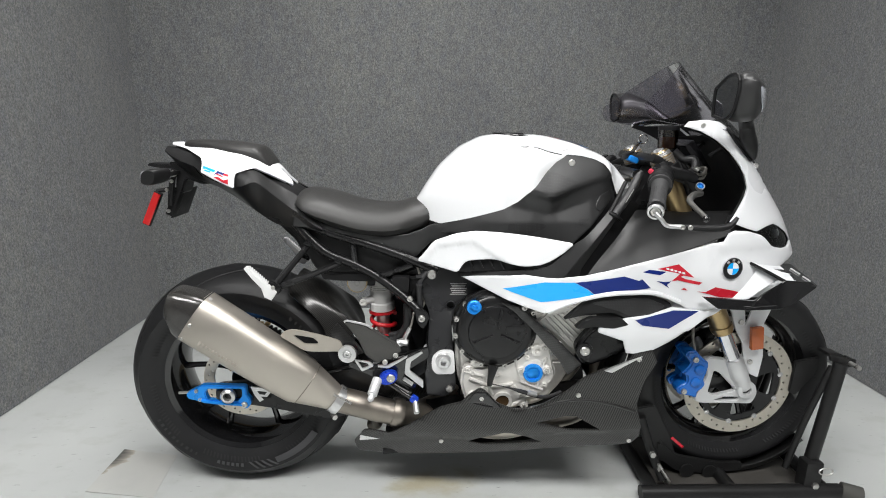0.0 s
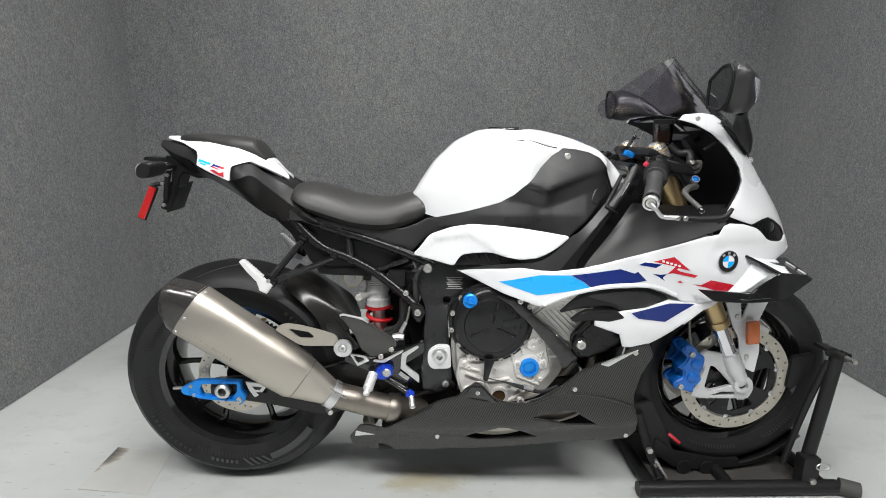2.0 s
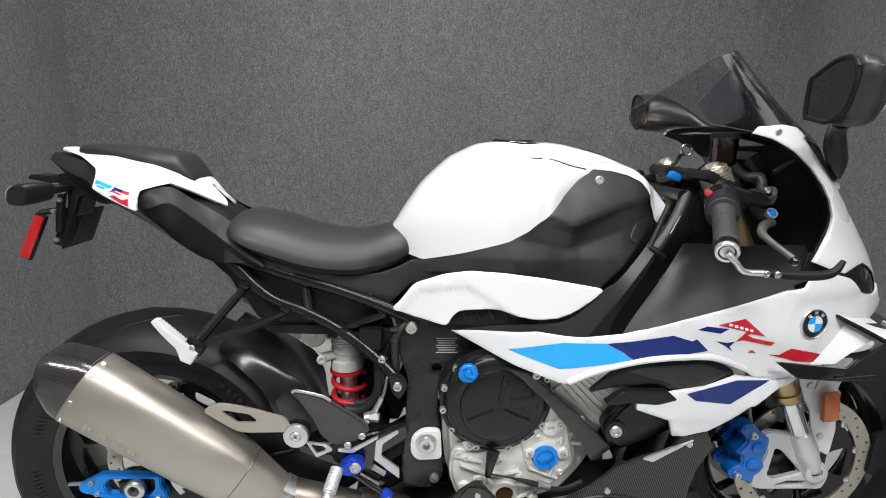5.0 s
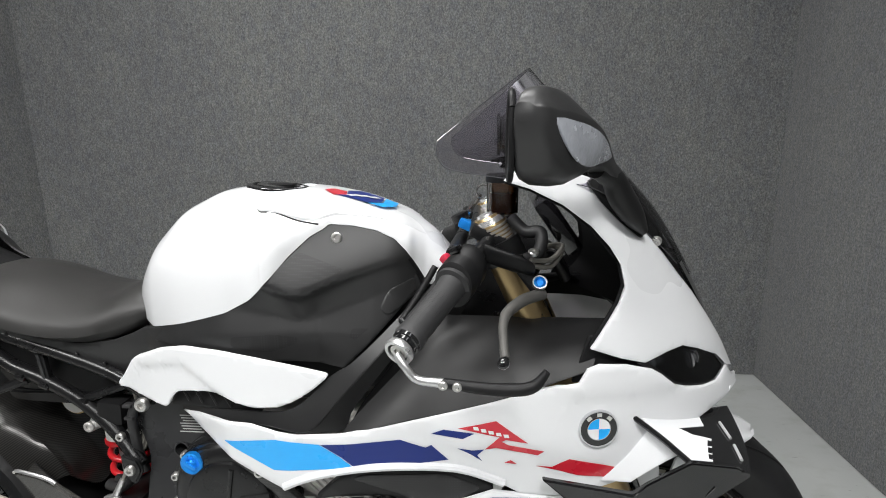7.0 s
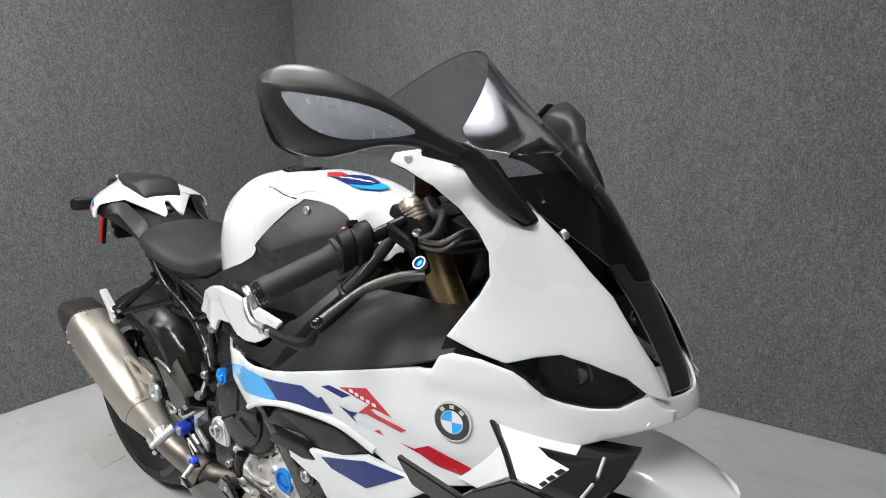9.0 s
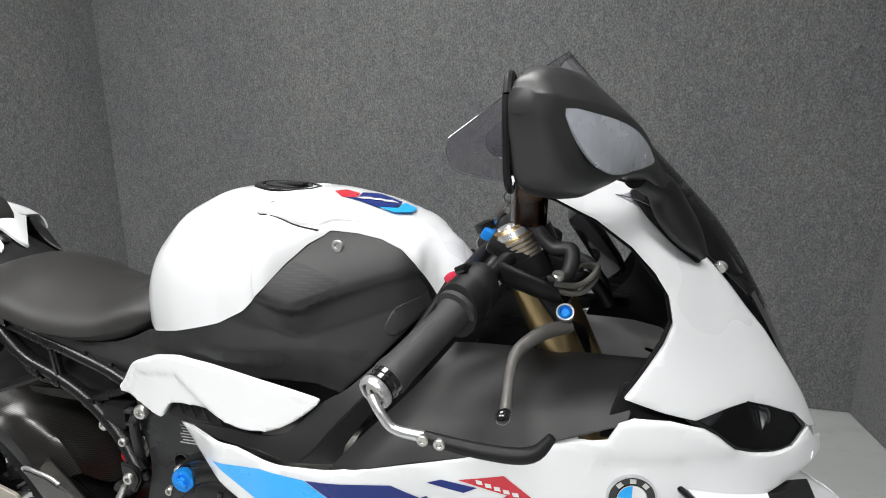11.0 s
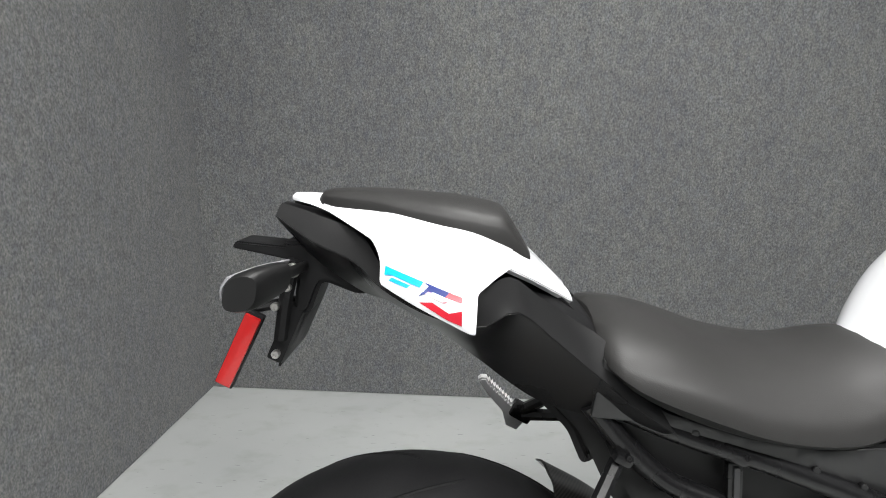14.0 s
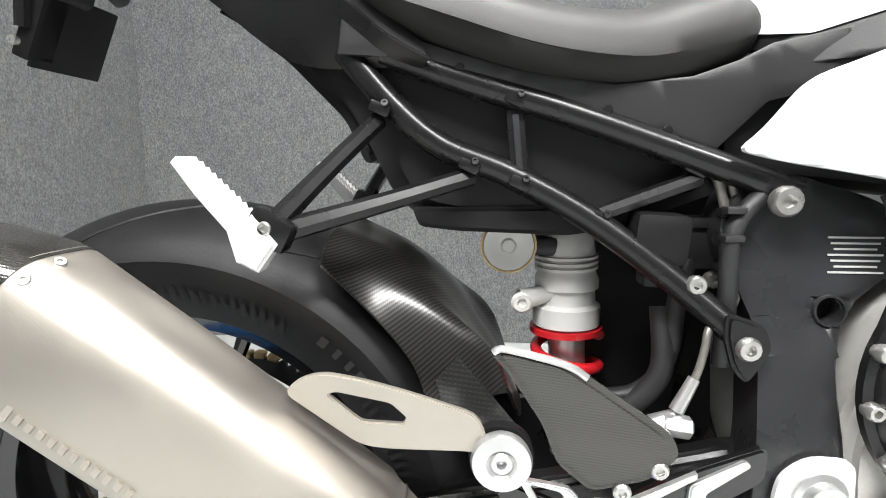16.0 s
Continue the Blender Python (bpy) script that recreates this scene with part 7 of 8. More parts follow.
    for t, lo, hi in ((0.080, 0.010, 0.0150), (0.12, -0.004, 0.0170), (0.19, -0.016, 0.0180), (0.29, -0.020, 0.0205), (0.40, -0.017, 0.0215), (0.50, -0.010, 0.0205), (0.60, -0.003, 0.0165), (0.685, 0.005, 0.0095)):
        dep = float(np.interp(t, (0.05, 0.095, 0.18, 0.38, 0.5, 0.62, 0.75), (0.020, 0.025, 0.030, 0.032, 0.030, 0.026, 0.020)))
        top = float(np.interp(t, (0.095, 0.18, 0.38, 0.5, 0.62, 0.75), (0.047, 0.053, 0.053, 0.048, 0.039, 0.027)))
        bot = float(np.interp(t, (0.095, 0.18, 0.38, 0.5, 0.62, 0.75), (-0.038, -0.043, -0.032, -0.019, -0.010, -0.007)))
        c = axis0 * (1 - t) + axis1 * t
        ln.append([c + np.array((0.83, k * 0.55, 0.05)) * (dep * float(np.interp((2 * h - top - bot) / (top - bot), [q[0] for q in MIRROR_FRONT], [q[1] for q in MIRROR_FRONT])) + 0.0030) + np.array((0, 0, h)) for h in (lo, lo * 0.6 + hi * 0.4, lo * 0.25 + hi * 0.75, hi)])
    bmk = patch(ln, 0.002, tuple(axis0 - np.array((0.3, 0, 0))), 8, 16)
    part("signal_bowl", bmk, M_LENSBACK, mi, "pale turn signal lens")
    part("mirror_stem", tube([axis1 + np.array((-0.03, k * 0.045, 0.010)), axis1 + np.array((0.0, 0, -0.004)), (1.322, k * 0.172, 1.026), (1.343, k * 0.158, 0.998), (1.366, k * 0.136, 0.970)], [0.012, 0.015, 0.018, 0.016, 0.007], 16), M_MATTE, mi)

# screen, nose centre and cockpit
scr = []
for cx, cz, ex, ey, ez in ((1.209, 1.211, 1.072, 0.150, 1.100), (1.228, 1.190, 1.082, 0.170, 1.066), (1.285, 1.128, 1.160, 0.172, 1.050), (1.362, 1.048, 1.285, 0.158, 1.035), (1.415, 0.990, 1.355, 0.118, 0.985), (1.452, 0.936, 1.415, 0.075, 0.932), (1.487, 0.876, 1.468, 0.040, 0.880)):
    scr.append([(cx + (ex - cx) * v * v, ey * v, cz + (ez - cz) * v * v) for v in (-1, -0.66, -0.33, 0, 0.33, 0.66, 1)])
pane, pane_edge = sheet(scr)
windscreen = part("windscreen", pane, M_SMOKE, bike, "smoked double-bubble windscreen", angle=80)
part("screen_edge", tube(pane_edge, 0.0007, 6, 200), M_SMOKELENS, windscreen)
part("nose_centre", patch([[(1.447, -0.062, 0.905), (1.469, 0, 0.905), (1.447, 0.062, 0.905)], [(1.484, -0.050, 0.845), (1.501, 0, 0.845), (1.484, 0.050, 0.845)], [(1.524, -0.044, 0.765), (1.538, 0, 0.765), (1.524, 0.044, 0.765)], [(1.540, -0.038, 0.715), (1.554, 0, 0.713), (1.540, 0.038, 0.715)]], 0.004, (1.2, 0, 0.8)), M_GLOSS, bike, "matte black nose centre")
part("nose_chin", patch([[(1.516, -0.103, 0.749), (1.541, -0.05, 0.738), (1.553, 0, 0.735), (1.541, 0.05, 0.738), (1.516, 0.103, 0.749)], [(1.522, -0.105, 0.730), (1.546, -0.052, 0.722), (1.559, 0, 0.719), (1.546, 0.052, 0.722), (1.522, 0.105, 0.730)], [(1.516, -0.118, 0.714), (1.542, -0.058, 0.706), (1.555, 0, 0.703), (1.542, 0.058, 0.706), (1.516, 0.118, 0.714)], [(1.462, -0.110, 0.694), (1.49, -0.058, 0.690), (1.50, 0, 0.688), (1.49, 0.058, 0.690), (1.462, 0.110, 0.694)]], 0.004, (1.2, 0, 0.72), 24, 14), M_WHITE, bike, "white nose chin")
liner = [[(1.275, 0.150, 1.012), (1.320, 0.160, 0.955), (1.335, 0.172, 0.87), (1.290, 0.180, 0.81)], [(1.325, 0.085, 1.020), (1.370, 0.088, 0.960), (1.388, 0.09, 0.86), (1.380, 0.10, 0.79)], [(1.345, 0.0, 1.022), (1.388, 0.0, 0.962), (1.412, 0.0, 0.86), (1.410, 0.0, 0.79)]]
part("cockpit_liner", patch([[(x, -y, z) for x, y, z in r] for r in liner] + liner[1::-1], 0.004, (1.7, 0, 0.9)), M_PLASTIC, bike, "black cockpit liner")
part("dashboard", box((1.255, 0, 0.965), (0.03, 0.17, 0.10), 0.008, (0, -35, 0)), M_GLOSS, bike, "black dashboard screen")
for k in (-1, 1):
    part("screen_bracket", tube([(1.30, k * 0.05, 0.97), (1.34, k * 0.075, 1.0), (1.37, k * 0.10, 0.985)], 0.006, 8), M_PLASTIC, bike)
# --- front end ---
FT, FB = np.array((1.145, 0, 0.974)), np.array((1.369, 0, 0.498))
fd = (FB - FT) / np.linalg.norm(FB - FT)
for k in (-1, 1):
    y = k * 0.100
    o = np.array((0, y, 0))
    fk = part("fork_tube", lathe([(-0.012, 0.0), (-0.012, 0.020), (0.0, 0.026), (0.004, 0.0275), (0.533, 0.0275), (0.536, 0.0262)], FT + o, fd, 32), M_GOLD, bike, "gold upper fork tube")
    for j in range(5):
        part("fork_groove", ring([(0.004 + 0.006 * j, 0.0270), (0.004 + 0.006 * j, 0.0292), (0.0075 + 0.006 * j, 0.0292), (0.0075 + 0.006 * j, 0.0270)], FT + o, fd, 32), M_TITAN_TAN, fk)
    part("fork_cap", lathe([(-0.016, 0.0), (-0.016, 0.012), (-0.010, 0.014), (-0.008, 0.024), (0.0, 0.0265)], FT + o, fd, 28), M_ALU, fk)
    part("fork_stanchion", lathe([(0, 0.0210), (0.13, 0.0210)], FB + o, fd, 32), M_CHROME, fk, "chromed fork stanchion")
    part("fork_seal", lathe([(-0.012, 0.0285), (-0.012, 0.030), (0.0, 0.030), (0.002, 0.022)], FB + o, fd, 32), M_GOLD, fk)
    f0 = FB + o + fd * 0.118
    leg = part("fork_bottom", tube([f0 - fd * 0.02, f0 + fd * 0.04, (1.425, y, 0.375), (1.447, y, 0.335), (1.455, y, 0.317)], [0.026, 0.0275, 0.026, 0.024, 0.020], 20), M_FORKLEG, bike, "silver fork bottom with caliper arms")
    part("axle_clamp", lathe([(-0.02, 0.022), (-0.018, 0.0255), (0.018, 0.0255), (0.020, 0.022), (0.020, 0.013), (0.010, 0.0125)], FRONTW + np.array((0, y, 0)), (0, k, 0), 28), M_FORKLEG, leg)
    part("axle_hex", lathe([(0.0, 0.0125), (0.012, 0.0125), (0.012, 0.010), (0.004, 0.010)], FRONTW + np.array((0, y, 0)), (0, k, 0), 6), M_CAST, leg)
    arm_pts = [(1.322, 0.402), (1.338, 0.416), (1.395, 0.408), (1.424, 0.38), (1.452, 0.345), (1.486, 0.330), (1.495, 0.300), (1.482, 0.268), (1.453, 0.270), (1.337, 0.271), (1.312, 0.280), (1.314, 0.300), (1.343, 0.365)]
    arm_hole = soft([(1.360, 0.374), (1.377, 0.366), (1.430, 0.312), (1.371, 0.296), (1.350, 0.304)], 0.008)
    arm_slot = soft([(1.370, 0.280), (1.435, 0.281), (1.442, 0.290), (1.400, 0.291)], 0.003)
    part("caliper_bracket", plate([soft(arm_pts, 0.012), arm_hole, arm_slot], k * 0.108, k * 0.092, 0.003), M_FORKLEG, leg, "silver cast caliper bracket")
    # four-piston caliper
    cal = [(1.268, 0.424), (1.275, 0.436), (1.297, 0.438), (1.319, 0.412), (1.334, 0.405), (1.336, 0.392), (1.333, 0.370), (1.326, 0.349), (1.334, 0.335), (1.325, 0.320), (1.314, 0.314), (1.313, 0.293), (1.290, 0.301), (1.260, 0.306), (1.253, 0.323), (1.266, 0.337), (1.279, 0.342), (1.278, 0.363), (1.263, 0.372), (1.280, 0.389), (1.286, 0.402)]
    cp = part("brake_caliper", plate([soft(cal, 0.005)], k * 0.120, k * 0.080, 0.005, 3), M_CALIPER, bike, "blue radial brake caliper")
    part("caliper_inner", plate([soft(cal, 0.005)], k * 0.064, k * 0.040, 0.006), M_CALIPER, cp)
    part("caliper_bridge", box((1.287, k * 0.072, 0.362), (0.022, 0.03, 0.04), 0.004, (0, 12, 0)), M_CALIPER, cp)
    for x, z in ((1.310, 0.384), (1.303, 0.345)):
        part("piston_cap", lathe([(0, 0.015), (0.006, 0.014), (0.009, 0.010), (0.009, 0.0)], (x, k * 0.118, z), (0, k, 0), 24), M_CALIPER, cp)
    for x, z in ((1.295, 0.414), (1.272, 0.317)):
        bolt((x, k * 0.121, z), 0.0085, cp, axis=(0, k, 0), h=0.006)
    part("brake_line", tube([(1.302, k * 0.095, 0.432), (1.296, k * 0.09, 0.47), (1.29, k * 0.08, 0.54), (1.25, k * 0.05, 0.66)], 0.0045, 8), M_BRAID, cp)
    # fender leg
    fl = [(1.385, 0.575), (1.433, 0.572), (1.444, 0.501), (1.463, 0.572), (1.520, 0.575), (1.494, 0.501), (1.507, 0.407), (1.500, 0.342), (1.474, 0.354), (1.451, 0.398), (1.441, 0.45), (1.42, 0.484)]
    fw = lambda x, z: -0.086 - 0.02 * (0.55 - z)
    fg = part("fender_leg", panel([soft(fl, 0.006)], fw, 0.006, 0.02, k, 0, 0.002), M_WHITE, bike, "white front fender leg")
    for x, z in ((1.430, 0.512), (1.470, 0.392)):
        bolt((x, k * fw(x, z), z), 0.008, fg, axis=(0, k, 0), h=0.003)
    part("fender_reflector", box((1.469, k * 0.104, 0.471), (0.034, 0.014, 0.066), 0.003, (0, -7, 0)), M_AMBER, bike, "amber rectangular reflector")
    # clip-on bar, grip and controls
    end, inn = np.array((1.044, k * 0.338, 0.866)), np.array((1.150, k * 0.115, 0.955))
    u = (end - inn) / np.linalg.norm(end - inn)
    part("handlebar", tube([inn, end - u * 0.01], 0.011, 14, 4), M_CAST, bike, "black clip-on handlebar")
    part("clip_on_clamp", ring([(-0.016, 0.028), (-0.016, 0.036), (0.016, 0.036), (0.016, 0.028)], FT + o + fd * 0.045, fd, 28), M_CAST, bike)
    g = part("grip", lathe([(0.0, 0.017), (0.004, 0.0195), (0.012, 0.0192), (0.02, 0.0182), (0.10, 0.0180), (0.108, 0.0195), (0.114, 0.020), (0.116, 0.026), (0.122, 0.026), (0.124, 0.014)], end - u * 0.016, -u, 28), M_GRIP, bike, "ribbed black rubber grip")
    for j in range(22):
        part("grip_rib", ring([(0.030 + 0.0032 * j, 0.0160), (0.030 + 0.0032 * j, 0.0183), (0.0318 + 0.0032 * j, 0.0183), (0.0318 + 0.0032 * j, 0.0160)], end, -u, 20), M_GRIP, g)
    part("bar_end", ring([(-0.004, 0.012), (-0.004, 0.0168), (-0.002, 0.0180), (0.003, 0.0180), (0.005, 0.0168), (0.005, 0.0130), (0.001, 0.0125)], end, u, 28), M_ALU, bike, "silver bar end")
    part("bar_end_bolt", lathe([(-0.002, 0.0115), (0.003, 0.0105), (0.003, 0.005), (0.0, 0.005)], end, u, 16), M_STEEL, bike)
    part("bar_end_collar", ring([(-0.036, 0.012), (-0.036, 0.0165), (-0.034, 0.0175), (-0.026, 0.0175), (-0.025, 0.0160), (-0.022, 0.0160), (-0.021, 0.0178), (-0.012, 0.0178), (-0.011, 0.0162), (-0.006, 0.0162), (-0.006, 0.012)], end, u, 28), M_GLOSS, bike)
    # lever guard
    gp = [end + u * 0.006, (1.052, k * 0.350, 0.852), (1.066, k * 0.352, 0.838), (1.096, k * 0.355, 0.836), (1.150, k * 0.362, 0.834), (1.192, k * 0.366, 0.839), (1.210, k * 0.364, 0.858)]
    part("guard_bracket", tube(gp[:4], [0.0055, 0.0048, 0.0048, 0.0055], 10), M_ALU, bike, "silver lever guard bracket")
    lg_ = part("lever_guard", tube(gp[3:], [0.006, 0.0072, 0.0070, 0.004], 10), M_PLASTIC, bike, "black lever guard")
    for q in (gp[3], (1.112, k * 0.357, 0.8355)):
        bolt(np.array(q) + np.array((0, k * 0.006, 0)), 0.0055, lg_, axis=(0, k, 0), h=0.002)
    swc = end - u * 0.165
    sw = part("switch_housing", hull([[swc + u * s + r * (np.array((0, 0, 1)) * math.sin(a) * 1.05 + np.cross(u, (0, 0, 1)) * math.cos(a)) for a in [2 * math.pi * j / 24 for j in range(24)]] for s, r in ((0.034, 0.020), (0.030, 0.030), (0.012, 0.031), (0.009, 0.028), (0.004, 0.028), (0.0, 0.031), (-0.018, 0.030), (-0.024, 0.022))]), M_PLASTIC, bike, "black switch housing")
    part("switch_rocker", box(swc + np.array((-0.012, 0, 0.030)) - u * 0.004, (0.014, 0.018, 0.010), 0.003, (0, -25, 25 * k)), M_GLOSS, sw)
    part("start_button", box(swc + np.array((-0.026, 0, 0.016)) - u * 0.006, (0.012, 0.016, 0.014), 0.004, (0, -50, 25 * k)), M_REDBTN if k < 0 else M_PLASTIC, sw)
    mc = swc - u * 0.045 + np.array((0.035, 0, -0.004))
    part("lever_perch", hull([[mc + np.array((s, k * s * 0.35, -s * 0.25)) + r * (np.array((0, k * 0.3, 1)) * math.sin(a) + np.array((0.3, k * 0.9, 0.1)) * math.cos(a) * 0.8) for a in [2 * math.pi * j / 20 for j in range(20)]] for s, r in ((-0.03, 0.008), (-0.025, 0.015), (0.025, 0.015), (0.038, 0.012), (0.045, 0.008))]), M_PLASTIC, bike, "black lever perch")
    piv = np.array((1.2175, k * 0.171, 0.890))
    part("perch_arm", tube([mc + np.array((0.02, k * 0.0, 0)), (1.205, k * 0.162, 0.905), piv], [0.012, 0.011, 0.011], 12), M_PLASTIC, bike)
    lv = part("lever", tube([piv + np.array((0.006, k * 0.004, -0.004)), (1.196, k * 0.196, 0.884), (1.172, k * 0.226, 0.876), (1.165, k * 0.255, 0.869), (1.165, k * 0.298, 0.857), (1.166, k * 0.320, 0.850)], [0.008, 0.0085, 0.0076, 0.0062, 0.0056, 0.0060], 12), M_LEVER, bike, "grey folding brake lever" if k < 0 else "grey folding clutch lever")
    part("lever_ball", lathe([(-0.008, 0.003), (-0.005, 0.006), (0.0, 0.0075), (0.005, 0.006), (0.008, 0.002)], (1.164, k * 0.325, 0.848), (-0.5, k * 0.7, -0.35), 16), M_GLOSS, lv)
    ad = part("lever_adjuster", lathe([(-0.004, 0.0088), (0.004, 0.0088), (0.006, 0.006), (0.0035, 0.0045), (0.0035, 0.0)], piv + np.array((0, k * 0.006, 0.012)), (0, k * 0.75, 0.6), 24), M_BLUE, lv, "blue anodised adjuster wheel")
    part("adjuster_ring", ring([(-0.003, 0.0085), (-0.003, 0.0103), (0.0055, 0.0103), (0.0055, 0.0085)], piv + np.array((0, k * 0.006, 0.012)), (0, k * 0.75, 0.6), 24), M_ALU, ad)
bolt((1.208, -0.172, 0.946), 0.0075, bike, axis=(0, -0.4, 1), h=0.003)
for j in range(6):
    part("print_bar", box(np.array((1.105, -0.243, 0.906)) + np.array((0.0065, 0.0123, 0.005)) * (j - 3) * 0.55, (0.004, 0.004, 0.004), 0), M_BARS, bike, smooth=False)
# top yoke, brake reservoir, key, hoses
part("top_yoke", box((1.145, 0, 0.957), (0.06, 0.26, 0.022), 0.008, (0, 25, 0)), M_CAST, bike, "black top yoke")
part("steering_damper", tube([(1.09, -0.10, 0.925), (1.10, 0.10, 0.925)], 0.012, 14, 4), M_CAST, bike)
part("lower_yoke", box((1.225, 0, 0.79), (0.07, 0.25, 0.03), 0.01, (0, 25, 0)), M_CAST, bike)
part("yoke_cap", lathe([(0, 0.022), (0.008, 0.022), (0.012, 0.016), (0.012, 0.0)], (1.128, 0.0, 0.956), (-0.43, 0, 0.9), 24), M_CAST, bike, "black steering stem cap")
part("stem_boss", box((1.107, -0.012, 0.958), (0.026, 0.040, 0.016), 0.005, (0, 25, 0)), M_BLUE, bike)
cup = part("brake_reservoir", lathe([(-0.012, 0.018), (-0.010, 0.024), (0.036, 0.0245), (0.038, 0.0255), (0.046, 0.0255), (0.048, 0.022), (0.048, 0.0)], (1.166, -0.088, 1.000), (0, 0, 1), 28), M_AMBERCUP, bike, "brown see-through brake fluid cup")
part("reservoir_fluid", lathe([(0, 0.021), (0.028, 0.021)], (1.166, -0.088, 0.992), (0, 0, 1), 24), surf("brake_fluid", (0.20, 0.10, 0.035), 0.2), cup)
part("reservoir_lid", lathe([(0, 0.0262), (0.010, 0.0262), (0.012, 0.022), (0.012, 0.0)], (1.166, -0.088, 1.037), (0, 0, 1), 28), M_PLASTIC, cup)
part("reservoir_hose", tube([(1.178, -0.105, 0.985), (1.20, -0.115, 0.965), (1.222, -0.125, 0.965), (1.218, -0.140, 0.938), (1.195, -0.15, 0.928)], 0.0095, 12), M_HOSE, bike, "black reservoir hose")
part("reservoir_stay", tube([(1.165, -0.08, 0.99), (1.155, -0.06, 0.985), (1.15, -0.04, 0.972)], 0.006, 8), M_CAST, bike)
for j in range(2):
    part("braided_line", tube([(1.205, -0.165, 0.925 + 0.008 * j), (1.235, -0.15, 0.920 + 0.010 * j), (1.255, -0.12, 0.938 + 0.006 * j), (1.24, -0.06, 0.93), (1.235, 0, 0.90)], 0.0038, 8), M_BRAID, bike)
part("wiring_loom", tube([(1.17, -0.14, 0.925), (1.21, -0.10, 0.91), (1.25, -0.03, 0.905), (1.28, 0, 0.86)], 0.010, 10), M_HOSE, bike)
part("wiring_loom", tube([(1.18, 0.14, 0.925), (1.22, 0.10, 0.91), (1.26, 0.03, 0.905), (1.28, 0, 0.86)], 0.010, 10), M_HOSE, bike)
keyp = part("ignition_lock", lathe([(0, 0.016), (0.012, 0.016), (0.014, 0.010)], (1.098, 0.0, 0.962), (-0.4, 0, 0.92), 20), M_CAST, bike)
part("key", box((1.118, 0.0, 0.990), (0.010, 0.003, 0.044), 0.001, (0, 32, 0)), M_KEY, keyp, "ignition key with split ring")
part("key_ring", tube([(1.136 + 0.012 * math.cos(a), -0.004, 1.012 + 0.012 * math.sin(a)) for a in np.linspace(0, 2 * math.pi, 14)], 0.0013, 6, 40), M_KEY, keyp)
# fender over the front wheel
rows = []
for a, w in ((59, 0.012), (60, 0.030), (64, 0.052), (72, 0.066), (84, 0.072), (102, 0.073), (120, 0.073), (138, 0.073)):
    c, s_ = math.cos(radians(a)), math.sin(radians(a))
    drop = 0.055 * (w / 0.073) ** 3
    rows.append([FRONTW + np.array((rr * c, y, rr * s_)) for y, rr in ((-w, 0.318 - drop), (-w * 0.95, 0.318 - drop * 0.5), (-w * 0.65, 0.312), (0, 0.320), (w * 0.65, 0.312), (w * 0.95, 0.318 - drop * 0.5), (w, 0.318 - drop))])
part("front_fender", patch(rows, 0.003, tuple(FRONTW), 20, 22), M_WHITE, bike, "white front fender")
# radiator and dark insides, so that no light shows through
part("belly_liner", box((0.73, 0, 0.170), (0.62, 0.30, 0.016), 0.004, (0, -4, 0)), M_PLASTIC, bike)
for k in (-1, 1):
    part("header_pipe", tube([(0.60, k * 0.10, 0.215), (0.74, k * 0.155, 0.222), (0.86, k * 0.165, 0.255), (0.96, k * 0.165, 0.285), (1.03, k * 0.12, 0.34)], 0.027, 16), M_TITAN_TAN, bike, "heat stained header pipe")
    part("belly_wall", box((0.80, k * 0.095, 0.245), (0.50, 0.008, 0.14), 0.002, (0, -8, 0)), M_PLASTIC, bike)
part("radiator", box((1.075, 0, 0.50), (0.04, 0.34, 0.36), 0.008, (0, 14, 0)), M_CAST, bike, "black radiator")
part("airbox", box((0.92, 0, 0.78), (0.28, 0.20, 0.20), 0.03, (0, -12, 0)), M_PLASTIC, bike)
part("airbox", box((0.66, 0, 0.73), (0.26, 0.16, 0.12), 0.03, (0, 6, 0)), M_PLASTIC, bike)
part("head_tube", box((1.16, 0, 0.84), (0.10, 0.10, 0.22), 0.03, (0, 25, 0)), M_CAST, bike)
part("exhaust_header", tube([(1.02, -0.08, 0.48), (1.03, -0.09, 0.34), (0.95, -0.09, 0.25), (0.80, -0.09, 0.225), (0.66, -0.05, 0.24)], 0.024, 14), M_PIPE, bike, "stainless exhaust header")
part("exhaust_header", tube([(1.02, 0.08, 0.48), (1.03, 0.09, 0.34), (0.95, 0.06, 0.25), (0.80, 0.02, 0.225), (0.66, 0.0, 0.24)], 0.024, 14), M_PIPE, bike, "stainless exhaust header")
part("collector", box((0.76, -0.02, 0.215), (0.22, 0.20, 0.07), 0.025), M_TITAN_TAN, bike)

# ---- front wheel stand ----
stand = thing("wheel_stand", "black tubular steel front wheel chock holding the motorcycle", "wheel stand", at=(1.46, 0, 0))


def sp(name, bm, mat=None, label=""):
    bm.transform(Matrix.Translation((-1.46, 0, 0)))
    return part(name, bm, mat or M_STAND, stand, label)


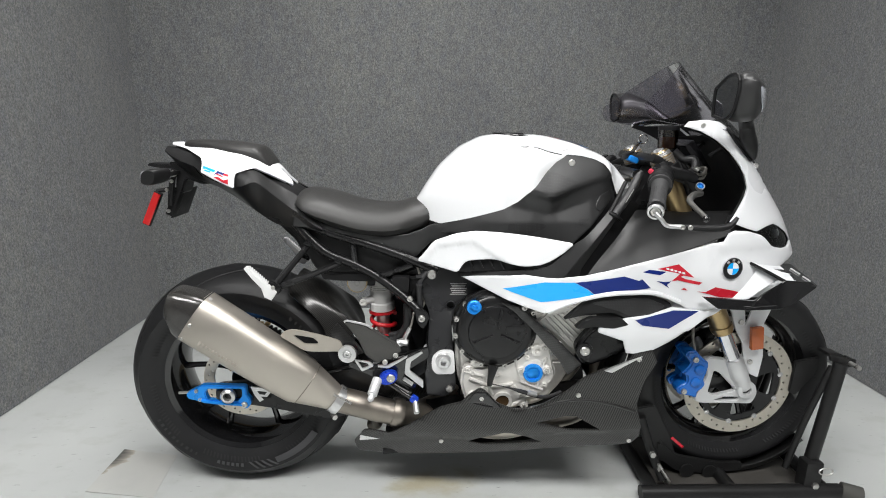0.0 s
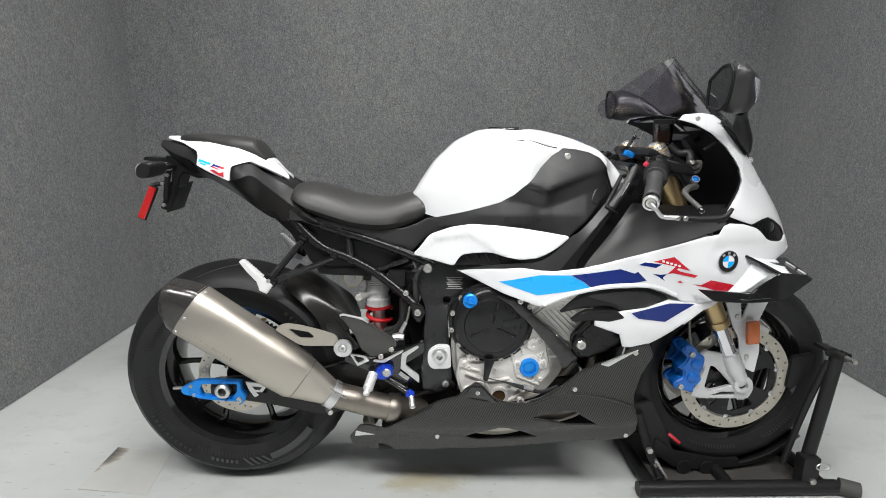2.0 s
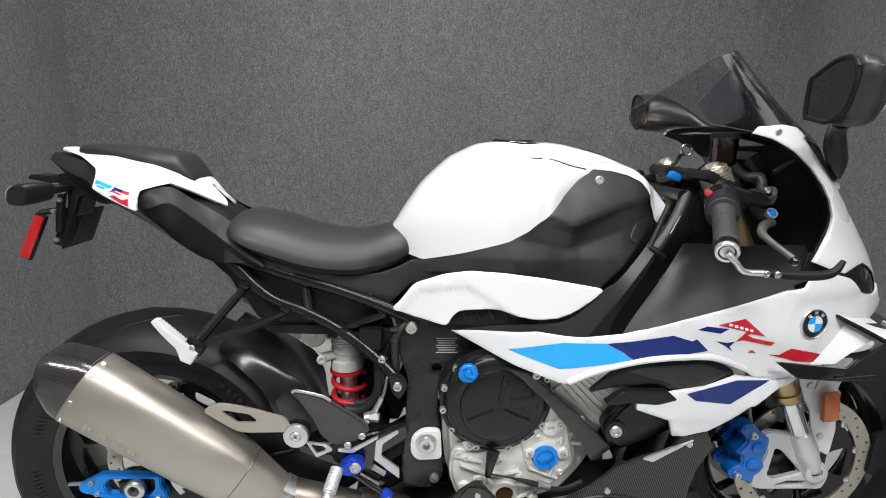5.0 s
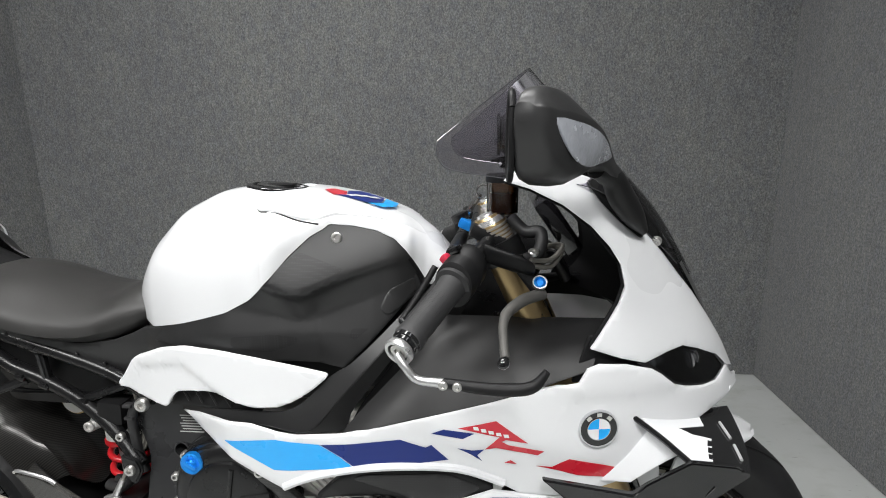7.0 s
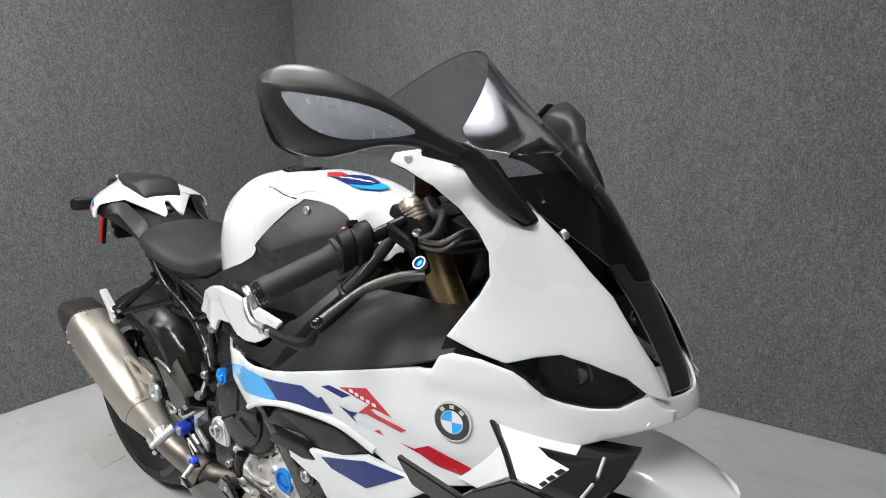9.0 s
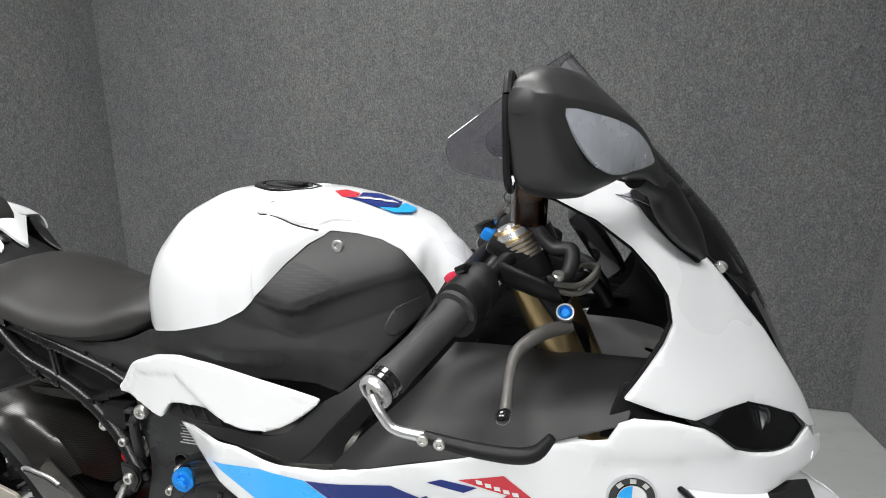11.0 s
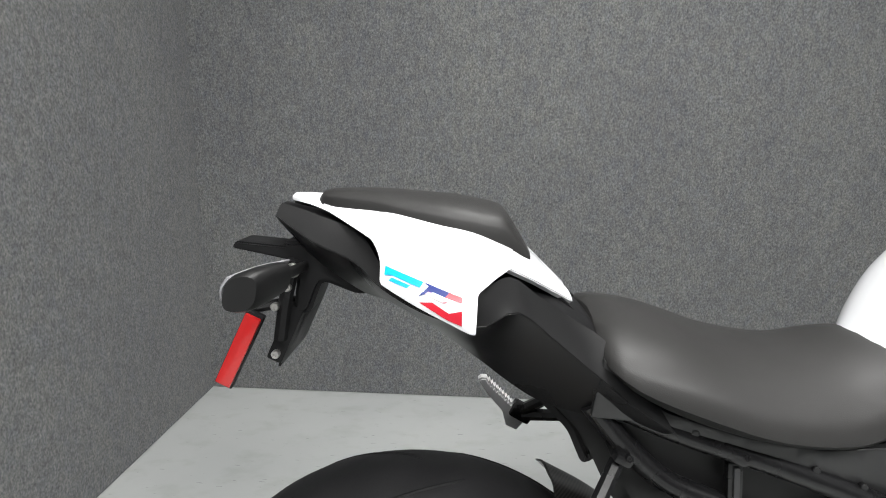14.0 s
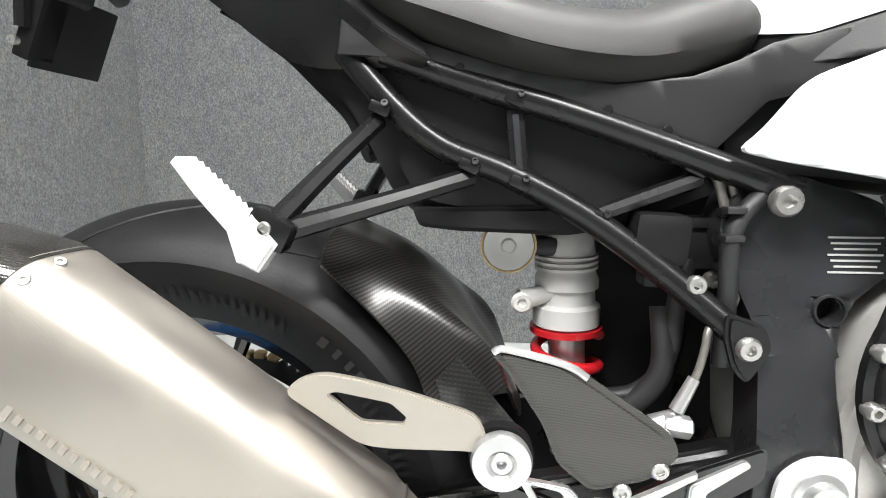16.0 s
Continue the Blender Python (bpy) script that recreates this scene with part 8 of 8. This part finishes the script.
for k in (-1, 1):
    sp("base_tube", tube([(1.16, k * 0.165, 0.021), (1.74, k * 0.165, 0.021)], 0.021, 14, 4))
    sp("tube_foot", lathe([(0, 0.024), (0.05, 0.024), (0.052, 0.018)], (1.745, k * 0.165, 0.024), (1, k * 0.5, -0.05), 18), surf("rubber_foot", (0.05, 0.05, 0.045), 0.8))
    sp("upright", tube([(1.655, k * 0.138, 0.05), (1.676, k * 0.134, 0.20), (1.704, k * 0.126, 0.405)], 0.018, 14, 6), label="black upright tube")
    sp("upright_strap", tube([(1.612, k * 0.110, 0.06), (1.645, k * 0.112, 0.22), (1.690, k * 0.116, 0.39)], 0.009, 10, 6))
    sp("clamp_plate", plate([soft([(1.672, 0.432), (1.704, 0.430), (1.722, 0.418), (1.752, 0.412), (1.752, 0.392), (1.730, 0.388), (1.706, 0.398), (1.676, 0.410)], 0.004)], k * 0.122, k * 0.114, 0.002))
    sp("clamp_plate", box((1.690, k * 0.100, 0.424), (0.040, 0.050, 0.010), 0.003, (0, 8, 0)))
    sp("clamp_ear", box((1.744, k * 0.106, 0.401), (0.008, 0.036, 0.022), 0.002))
    sp("upper_bolt", tube([(1.735, k * 0.155, 0.402), (1.735, k * 0.09, 0.402)], 0.007, 10, 3), M_STEEL)
    sp("tyre_pad", plate([soft([(1.611, 0.386), (1.684, 0.400), (1.675, 0.343), (1.628, 0.280), (1.606, 0.29)], 0.008)], k * 0.080, k * 0.066, 0.003), label="black wheel guide plate")
    sp("rear_guide", plate([soft([(1.155, 0.235), (1.215, 0.250), (1.265, 0.155), (1.300, 0.075), (1.250, 0.055), (1.195, 0.125)], 0.012)], k * 0.078, k * 0.064, 0.003), label="black wheel guide plate")
    sp("rear_arm", tube([(1.175, k * 0.085, 0.215), (1.205, k * 0.100, 0.12), (1.235, k * 0.135, 0.04)], 0.013, 10, 5))
    for x, z in ((1.20, 0.12), (1.225, 0.075), (1.235, 0.045), (1.25, 0.03)):
        sp("lock_nut", lathe([(0, 0.009), (0.010, 0.009)], (x, k * 0.125, z), (0, k, 0), 6), M_STEEL)
    sp("lock_screw", tube([(1.215, k * 0.140, 0.095), (1.250, k * 0.145, 0.040)], 0.005, 8, 3), M_STEEL)
    sp("pin_boss", box((1.655, k * 0.15, 0.070), (0.05, 0.04, 0.09), 0.006), label="steel hinge boss")
    sp("pin_ring", tube([(1.680 + 0.020 * math.cos(a), k * 0.178, 0.095 + 0.011 * math.sin(a)) for a in np.linspace(0, 2 * math.pi, 12)], 0.002, 6, 36), M_STEEL)
    sp("hinge_bolt", lathe([(0, 0.010), (0.008, 0.010), (0.010, 0.007)], (1.660, k * 0.170, 0.045), (0, k, 0), 6), M_STEEL)
for x in (1.20, 1.43, 1.70):
    sp("cross_bar", tube([(x, -0.165, 0.022), (x, 0.165, 0.022)], 0.019, 12, 3))
sp("base_plate", box((1.45, 0, 0.010), (0.46, 0.24, 0.006), 0.002), surf("dusty_plate", (0.040, 0.037, 0.033), 0.6, vary=0.5, scale=9, bump=0.3, bscale=120, dist=0.0008), label="scratched black base plate")
rows = []
for a in (-140, -120, -100, -80, -60, -40):
    c, s = math.cos(radians(a)), math.sin(radians(a))
    rows.append([FRONTW + np.array((rr * c, y, rr * s)) for y, rr in ((-0.075, 0.280), (-0.06, 0.3045), (0, 0.3065), (0.06, 0.3045), (0.075, 0.280))])
sp("cradle", patch(rows, 0.004, tuple(FRONTW + np.array((0, 0, -0.6))), 14, 16), label="curved black wheel cradle")
sp("cradle_mark", box((1.293, -0.0835, 0.128), (0.050, 0.002, 0.009), 0.0008, (0, 41, 0)), M_RDECAL, "red paint mark")
for k in (-1, 1):
    sp("cradle_side", plate([soft([(1.235, 0.13), (1.30, 0.085), (1.42, 0.060), (1.50, 0.060), (1.50, 0.030), (1.40, 0.018), (1.30, 0.03), (1.235, 0.08)], 0.01)], k * 0.082, k * 0.074, 0.002))
    sp("cradle_tab", lathe([(0, 0.022), (0.006, 0.022)], (1.33, k * 0.085, 0.035), (0, k, 0), 20))
    sp("cradle_tab", lathe([(0, 0.022), (0.006, 0.022)], (1.40, k * 0.085, 0.030), (0, k, 0), 20))

# ---- thin steel plate beside the rear wheel ----
fp = fill([[(-0.449, 0.082), (-0.447, -0.119), (-0.239, -0.146), (-0.262, 0.050)]])
for v in fp.verts:
    v.co = (v.co.x, v.co.z, 0.001)
ext = bmesh.ops.extrude_face_region(fp, geom=fp.faces[:])
for v in [g for g in ext["geom"] if isinstance(g, bmesh.types.BMVert)]:
    v.co.z = 0.0038 if v.co.x < -0.3 else 0.0016
tagged(part("floor_plate", fp, M_BOARD, None, "thin scuffed metal plate lying on the floor"), category="plate")
